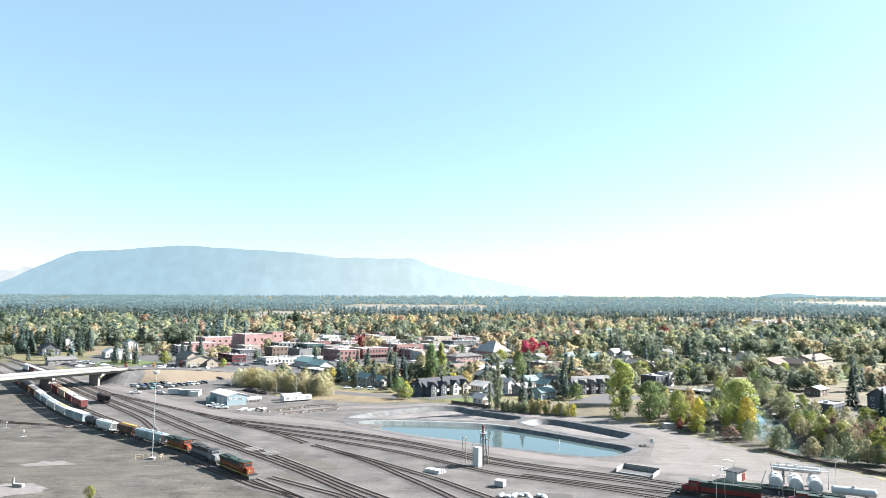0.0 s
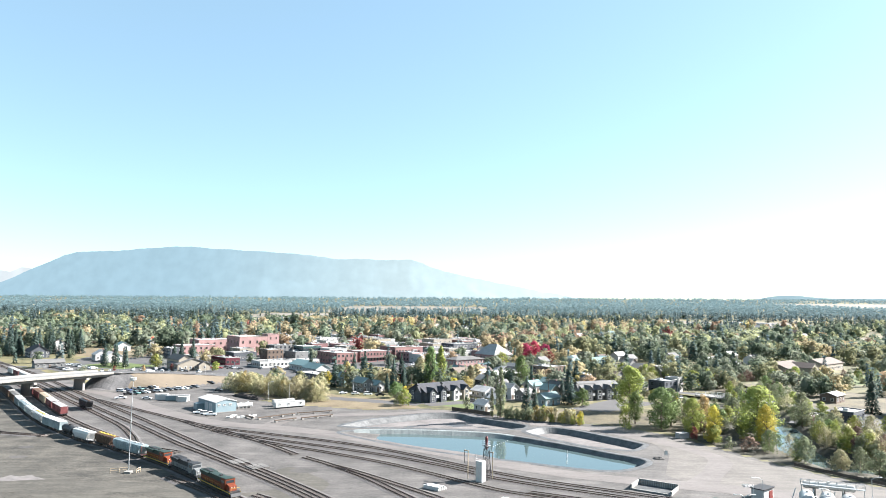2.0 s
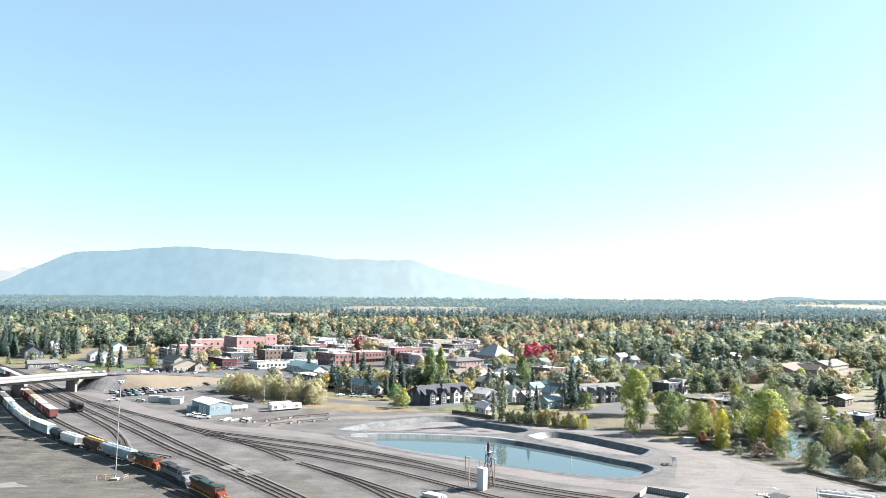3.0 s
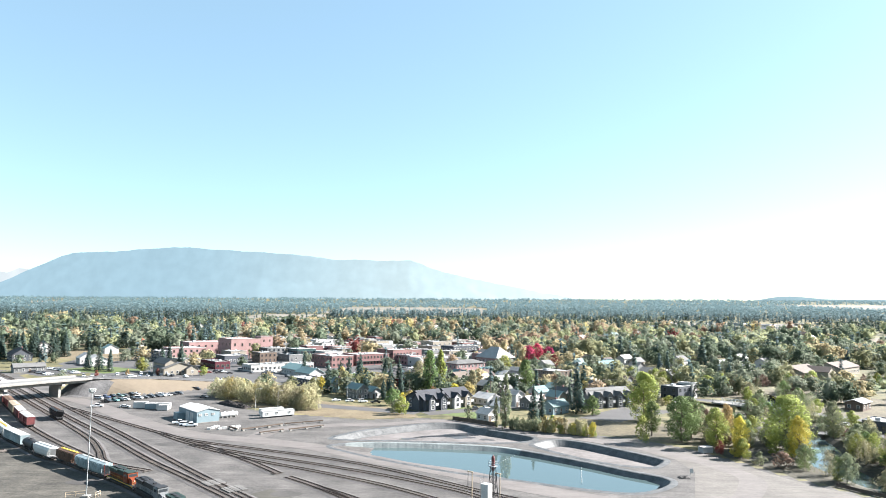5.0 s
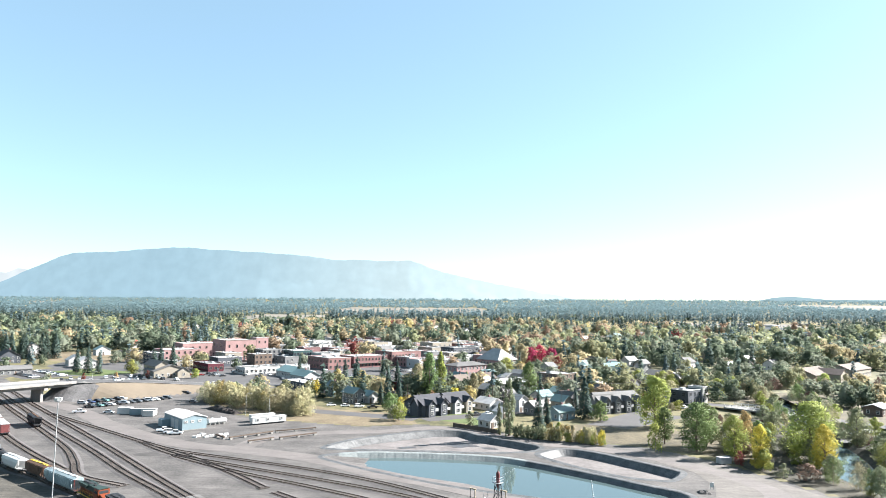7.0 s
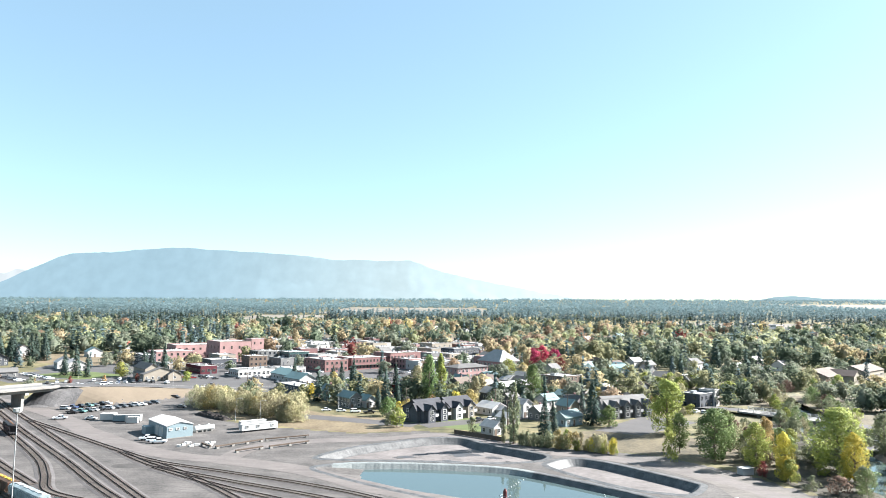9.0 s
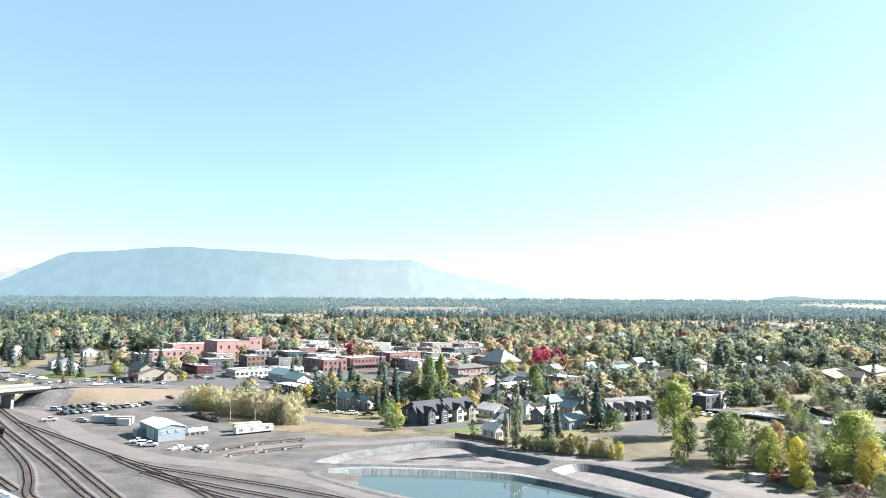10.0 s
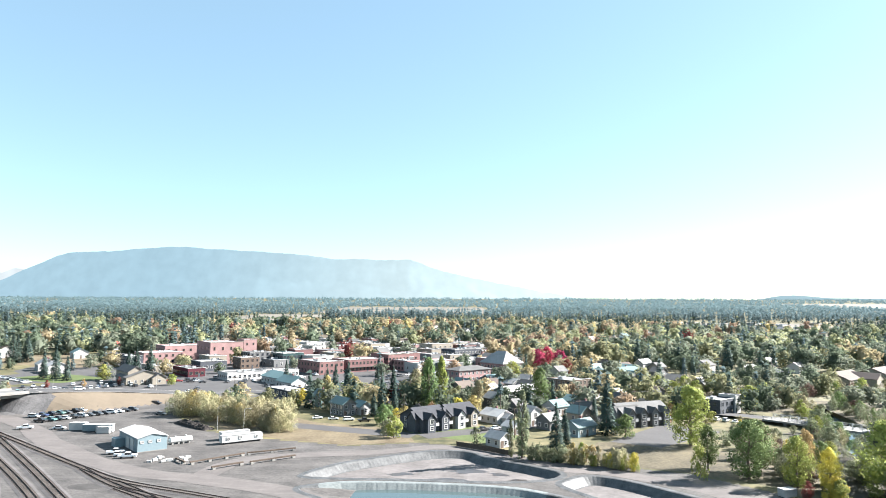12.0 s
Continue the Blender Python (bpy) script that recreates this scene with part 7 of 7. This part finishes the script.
def sand_tower():
    t = thing("sand_tower", pose(9.3, 178.4, 0, 0, 0, -38), "white sanding tower with a dark lattice mast", "tower")
    bm = bmesh.new()
    box(bm, 0, 0, 0, 1.8, 1.6, 4.9)
    for z in (1.2, 2.4, 3.6):
        box(bm, 0, 0, z, 1.86, 1.66, 0.06)
    for s in (-1, 1):
        box(bm, s * 0.91, 0, 0, 0.08, 0.3, 4.9)
    part("cabinet", bm, WHITE_PAINT, t)
    bm = bmesh.new()
    for x in (-0.8, 0.8):
        for y in (-0.8, 0.8):
            tube(bm, (x * 1.1, y * 1.1 + 2.4, 0), (x * 0.5, y * 0.5 + 2.4, 8.2), 0.08, n=6)
    for k in range(6):
        z0, z1 = k * 1.35, (k + 1) * 1.35
        w0, w1 = 0.88 - 0.08 * k, 0.88 - 0.08 * (k + 1)
        for s in (-1, 1):
            tube(bm, (-w0, s * w0 + 2.4, z0), (w1, s * w1 + 2.4, z1), 0.05, n=5)
            tube(bm, (s * w0, -w0 + 2.4, z0), (s * w1, w1 + 2.4, z1), 0.05, n=5)
    part("lattice", bm, BLACK_PAINT, t)
    bm = bmesh.new()
    tube(bm, (0, 2.4, 7.8), (0, 2.4, 10.0), 0.36, n=14)
    tube(bm, (0, 2.4, 10.0), (0, 2.4, 10.4), 0.36, 0.12, n=14)
    tube(bm, (0, 2.4, 7.1), (0, 2.4, 7.8), 0.16, 0.36, n=14)
    part("hopper", bm, MAROON_PAINT, t, "dark red sand hopper")
    bm = bmesh.new()
    for x, y in ((-0.75, 1.65), (0.75, 1.65), (0.75, 3.15), (-0.75, 3.15)):
        tube(bm, (x, y, 8.2), (x, y, 9.2), 0.03, n=5)
    for z in (8.7, 9.2):
        for p, q in (((-0.75, 1.65), (0.75, 1.65)), ((0.75, 1.65), (0.75, 3.15)), ((0.75, 3.15), (-0.75, 3.15)), ((-0.75, 3.15), (-0.75, 1.65))):
            tube(bm, (*p, z), (*q, z), 0.03, n=5)
    box(bm, 0, 2.4, 8.1, 1.6, 1.6, 0.08)
    part("platform", bm, GALV, t, "railed service platform")
    bm = bmesh.new()
    for y in (0.6, -0.6):
        tube(bm, (-1.3, y, 0), (-1.3, y, 6.4), 0.04, n=5)
    for k in range(16):
        tube(bm, (-1.3, -0.6, 0.4 * k), (-1.3, 0.6, 0.4 * k), 0.03, n=5)
    part("ladder", bm, GALV, t)


sand_tower()
for x, y, h in ((6.3, 180.7, 6.6), (12.3, 180.3, 6.4)):
    t = thing("sand_hose_post", pose(x, y, 0, 0, 0, -38), "yellow post with an arm and a hanging sand hose", "post", "hose posts")
    bm = bmesh.new()
    tube(bm, (0, 0, 0), (0, 0, h), 0.11)
    part("pole", bm, TAN_PAINT, t)
    bm = bmesh.new()
    box(bm, -0.5, 0, h, 1.5, 0.25, 0.2)
    part("arm", bm, TAN_PAINT, t)
    bm = bmesh.new()
    tube(bm, (-1.1, 0, h), (-1.1, 0, h - 3.0), 0.06, n=6)
    part("hose", bm, BLACK_PAINT, t)


def lamp_post(x, y, h, arms, label, rz=0):
    t = thing("street_lamp", pose(x, y, 0, 0, 0, rz), label, "lamp post", "lamp posts")
    bm = bmesh.new()
    tube(bm, (0, 0, 0), (0, 0, h), 0.06, 0.045)
    part("pole", bm, WHITE_PAINT, t)
    for s in arms:
        bm = bmesh.new()
        tube(bm, (0, 0, h - 0.1), (s * 0.9, 0, h + 0.35), 0.06, n=6)
        tube(bm, (s * 0.9, 0, h + 0.35), (s * 1.5, 0, h + 0.35), 0.06, n=6)
        a = part("arm", bm, WHITE_PAINT, t)
        bm = bmesh.new()
        box(bm, s * 1.8, 0, h + 0.27, 0.8, 0.3, 0.14)
        part("lamp_head", bm, WHITE_PAINT, a)


lamp_post(59.3, 147.5, 6.0, (-1, 1), "white double-arm lamp post beside the fuelling track")
lamp_post(62, 149.6, 7.4, (-1,), "white single-arm lamp post beside the fuelling track")
lamp_post(64.5, 151, 8.4, (-1,), "white single-arm lamp post beside the fuelling track")
lamp_post(72.8, 146, 6.4, (-1, 1), "white double-arm lamp post beside the fuelling track")
lamp_post(76, 147.5, 7.4, (-1,), "white single-arm lamp post beside the fuelling track")
lamp_post(93.8, 163, 6, (1,), "thin white lamp post at the fuelling yard")
for x, y in ((-43.6, 333), (-76, 303), (-66, 299), (-138, 398), (-172, 372)):
    lamp_post(x, y, 8, (1,), "tall grey lamp post beside a street")


def power_pole(x, y, h=10):
    t = thing("utility_pole", pose(x, y, 0, 0, 0, 40), "wooden utility pole with a cross arm", "utility pole", "utility poles")
    bm = bmesh.new()
    tube(bm, (0, 0, -0.2), (0, 0, h), 0.16, 0.11)
    part("pole", bm, TIMBER, t)
    bm = bmesh.new()
    box(bm, 0, 0, h - 0.8, 2.4, 0.14, 0.16)
    part("cross_arm", bm, TIMBER, t)


for x, y in ((22, 300), (20, 332), (-16, 330), (47, 320), (-95, 380), (75, 350), (18, 388), (-16, 372)):
    power_pole(x, y)

def wires(points, label):
    """Two sagging wires from pole to pole."""
    t = thing("overhead_wire", Matrix(), label, "wire", "overhead wires")
    for off in (-0.9, 0.9):
        cu = bpy.data.curves.new("wire", "CURVE")
        cu.dimensions = "3D"
        cu.bevel_depth = 0.02
        sp = cu.splines.new("POLY")
        pts = []
        for (x0, y0), (x1, y1) in zip(points, points[1:]):
            for k in range(8):
                u = k / 8
                pts.append((x0 + (x1 - x0) * u + off * 0.7, y0 + (y1 - y0) * u + off * 0.7, 9.3 - 4 * 0.9 * u * (1 - u)))
        sp.points.add(len(pts) - 1)
        for p, q in zip(sp.points, pts):
            p.co = (*q, 1)
        ob = new("wire", cu)
        cu.materials.append(BLACK_PAINT)
        ob.parent = t


wires([(22, 300), (47, 320), (75, 350), (100, 376)], "dark overhead wires along a street")
wires([(22, 300), (20, 332), (18, 388)], "dark overhead wires between houses")

# ---- yard clutter ----
def basin_pit():
    t = thing("concrete_pit", pose(49.8, 173.8, 0, 0, 0, -33), "open concrete pit with grooved walls", "pit")
    for name, x, y, sx, sy, h in (("wall", 0, 3.1, 9.4, 0.3, 1.3), ("wall", 4.6, 0, 0.3, 5.9, 0.9), ("wall", -4.6, 0, 0.3, 5.9, 1.2), ("kerb", 0, -3.1, 9.4, 0.3, 0.35)):
        bm = bmesh.new()
        box(bm, x, y, 0, sx, sy, h)
        part(name, bm, CONCRETE, t)
    bm = bmesh.new()
    for k in range(22):
        box(bm, -4.4 + k * 0.42, 2.9, 0.1, 0.1, 0.12, 1.1)
    part("grooves", bm, GALV, t)
    bm = bmesh.new()
    box(bm, 0, 0, 0.03, 9, 5.8, 0.05)
    part("floor", bm, LINER, t)


basin_pit()
clut = random.Random(5)
for k in range(9):
    bm = bmesh.new()
    box(bm, 0, 0, 0, 4.4, 0.45, 0.4)
    bmesh.ops.bevel(bm, geom=bm.edges[:], offset=0.04, segments=1, affect="EDGES")
    solid("concrete_beam", bm, TRIM, "pale concrete beam in a low stack", "beam", "beam stack", "", pose(-2.4 + (k % 5) * 0.42, 170.5 + (k % 5) * 0.42, 0.02 + 0.42 * (k // 5), 0, 0, -38 + clut.uniform(-5, 5)))
for k in range(16):
    bm = bmesh.new()
    bmesh.ops.create_icosphere(bm, subdivisions=2, radius=0.7)
    for v in bm.verts:
        v.co *= 1 + 0.25 * noise.noise(v.co * 1.7 + Vector((k, 0, 0)))
        v.co.z *= 0.6
    solid("white_sack", bm, WHITE_PAINT, "large white bulk sack lying on gravel", "sack", "sack pile", "", pose(13 + clut.uniform(0, 10), 152 - clut.uniform(0, 2.2), 0.35, 0, 0, clut.uniform(0, 180)))
container("small pale equipment box with a dark side", 13.8, 159.2, -30, 2.2, 1.8, 1.3, GALV)
for p, q in (((-67.4, 257.6), (-56.6, 269)), ((-56, 269.5), (-44, 276.8)), ((-60, 252.6), (-53.7, 258.6)), ((-52, 259), (-42, 267.6)), ((-73, 262), (-69, 258))):
    p, q = Vector((*p, 0)), Vector((*q, 0))
    d = (q - p).normalized()
    t = thing("timber_rack", Matrix.Translation(p) @ Matrix.Rotation(math.atan2(d.y, d.x), 4, "Z"), "dark timber beam lying on concrete blocks", "timber rack", "timber racks")
    l = (q - p).length
    bm = bmesh.new()
    box(bm, l / 2, 0, 0.5, l, 0.5, 0.35)
    part("beam", bm, TIMBER, t)
    for k in range(max(2, int(l / 3.6))):
        bm = bmesh.new()
        box(bm, 0.6 + k * (l - 1.2) / max(1, int(l / 3.6) - 1), 0, 0, 0.9, 0.9, 0.5)
        part("block", bm, CONCRETE, t)
for k in range(14):
    bm = bmesh.new()
    box(bm, 0, 0, 0, clut.uniform(0.7, 1.5), clut.uniform(0.5, 0.9), clut.uniform(0.4, 0.8))
    bmesh.ops.bevel(bm, geom=bm.edges[:], offset=0.06, segments=1, affect="EDGES")
    solid("concrete_block", bm, TRIM, "pale concrete block lying in the yard", "block", "loose blocks", "", pose(-76 + clut.uniform(-3, 6), 262 + clut.uniform(-3, 3), 0, 0, 0, clut.uniform(0, 90)))


def heap(label, x, y, l, w, h, rz, mat, seed, name="soil_mound"):
    bm = bmesh.new()
    bmesh.ops.create_grid(bm, x_segments=22, y_segments=12, size=1)
    for v in bm.verts:
        u, q = v.co.x, v.co.y
        f = max(0, 1 - u * u) * max(0, 1 - q * q)
        n = noise.noise(Vector((u * 3, q * 3, seed))) * 0.5 + 0.75 + 0.25 * noise.noise(Vector((u * 9, q * 9, seed)))
        v.co = Vector((u * l / 2, q * w / 2, h * math.sqrt(f) * n - 0.05))
    solid(name, bm, mat, label, "heap", "", "", pose(x, y, 0, 0, 0, rz))


heap("black soil heap at the edge of the thicket", -89, 313.5, 16, 5, 2.0, -42, SOIL, 1)
heap("black soil heap beside a larger one", -83, 308, 9, 4.5, 1.6, -35, SOIL, 5)
heap("pale gravel heap in the yard", 61, 206, 3, 2.4, 0.7, 0, GRAVEL, 3, "gravel_heap")
heap("pale rubble heap beside the tanks", 74, 178, 3.2, 2, 0.6, 0, ROCK, 4, "rubble_heap")


def timber_fence(points, h, label, step=2.4):
    t = thing("timber_fence", Matrix(), label, "fence")
    ps = along(points, step)
    for i, (c, d) in enumerate(ps):
        bm = bmesh.new()
        box(bm, c.x, c.y, 0, 0.14, 0.14, h + 0.1)
        part("post", bm, TIMBER, t)
        if i:
            a = ps[i - 1][0]
            bm = bmesh.new()
            m = Matrix.Translation((a + c) / 2) @ Matrix.Rotation(math.atan2(c.y - a.y, c.x - a.x), 4, "Z")
            box(bm, 0, 0, 0.08, (c - a).length - 0.1, 0.06, h - 0.08, m)
            part("panel", bm, TIMBER, t)


timber_fence([(3, 285.5), (12, 279), (19, 273)], 1.5, "dark timber board fence behind the basin")
timber_fence([(96, 200), (104, 187), (112, 176), (121, 163)], 0.9, "low black silt fence along the yard's edge", 3)


# footbridge road over the creek
def creek_bridge():
    t = thing("creek_bridge", pose(134, 326, 0, 0, 0, -48), "pale concrete road bridge with railings over the creek", "bridge")
    bm = bmesh.new()
    box(bm, 0, 0, 1.0, 34, 9.5, 0.62)
    part("deck", bm, CONCRETE, t)
    for y in (-4.6, 4.6):
        bm = bmesh.new()
        for z in (0.4, 0.8, 1.1):
            box(bm, 0, y, 1.62 + z, 34, 0.1, 0.1)
        part("railing", bm, TRIM, t)
        for k in range(12):
            bm = bmesh.new()
            box(bm, -16.5 + k * 3, y, 1.62, 0.2, 0.2, 1.2)
            part("post", bm, TRIM, t)
    for x in (-9, 9):
        bm = bmesh.new()
        box(bm, x, 0, -3, 1.2, 8, 4.1)
        part("pier", bm, CONCRETE, t)


creek_bridge()
for x, y, rz in ((-128, 206, 40), (-142, 219, 30), (-158, 232, 25)):
    t = thing("switch_stand", pose(x, y, 0, 0, 0, rz), "small white switch stand beside the track", "switch stand", "switch stands")
    bm = bmesh.new()
    tube(bm, (0, 0, 0), (0, 0, 1.7), 0.07)
    box(bm, 0, 0, 0, 1.6, 0.4, 0.2)
    part("stand", bm, GALV, t)
    bm = bmesh.new()
    box(bm, 0, 0, 1.6, 0.5, 0.08, 0.45)
    part("target", bm, TRIM, t)
bm = bmesh.new()
box(bm, 0, 0, 0, 1.0, 0.9, 1.5)
bmesh.ops.bevel(bm, geom=bm.edges[:], offset=0.05, segments=1, affect="EDGES")
solid("signal_cabinet", bm, TAN_PAINT, "small tan steel signal cabinet on gravel", "cabinet", "", "", pose(-134.5, 199, 0, 0, 0, 20))
t = thing("buffer_block", pose(-95.5, 152.5, 0, 0, 0, -10), "pale concrete block with an upright post", "block")
bm = bmesh.new()
box(bm, 0.8, 0, 0, 2.4, 0.9, 0.7)
part("slab", bm, CONCRETE, t)
bm = bmesh.new()
box(bm, -0.6, 0, 0, 0.35, 0.35, 1.9)
part("post", bm, CONCRETE, t)
for k in range(5):
    bm = bmesh.new()
    tube(bm, (-4, k * 0.5, 0.15 + 0.12 * (k % 2)), (4, k * 0.5 + clut.uniform(-0.4, 0.4), 0.15), 0.14)
    solid("red_pipe", bm, RED_PAINT, "dull red steel pipe lying in the yard", "pipe", "pipe pile", "", pose(-136, 179 - k * 0.3, 0, 0, 0, 28))
for x, y, h, c in ((-74, 143.5, 3.0, "lime"),):
    tree("round", x, y, h, c, "at the near edge of the yard")
t = thing("pond_sign", pose(64, 209, 0, 0, 0, 0), "small white sign board on two posts", "sign")
bm = bmesh.new()
box(bm, 0, 0, 0.6, 0.9, 0.06, 1.1)
part("board", bm, TRIM, t)
for x in (-0.35, 0.35):
    bm = bmesh.new()
    tube(bm, (x, 0, 0), (x, 0, 0.65), 0.04)
    part("post", bm, GALV, t)

# floats strung over the pond
bm = bmesh.new()
bmesh.ops.create_icosphere(bm, subdivisions=1, radius=0.16)
buoy = solid("float", bm, WHITE_PAINT, "small white float on a line over the pond", "float", "pond floats", "", pose(34.6, 203.5, -1.06))
for (x0, y0), (x1, y1), n in (((34.6, 203.5), (38.5, 224.5), 14), ((15.4, 223.8), (22.2, 236.0), 10)):
    for k in range(n):
        if (x0, k) != (34.6, 0):
            u = k / (n - 1)
            copy_thing(buoy, pose(x0 + (x1 - x0) * u, y0 + (y1 - y0) * u, -1.06))

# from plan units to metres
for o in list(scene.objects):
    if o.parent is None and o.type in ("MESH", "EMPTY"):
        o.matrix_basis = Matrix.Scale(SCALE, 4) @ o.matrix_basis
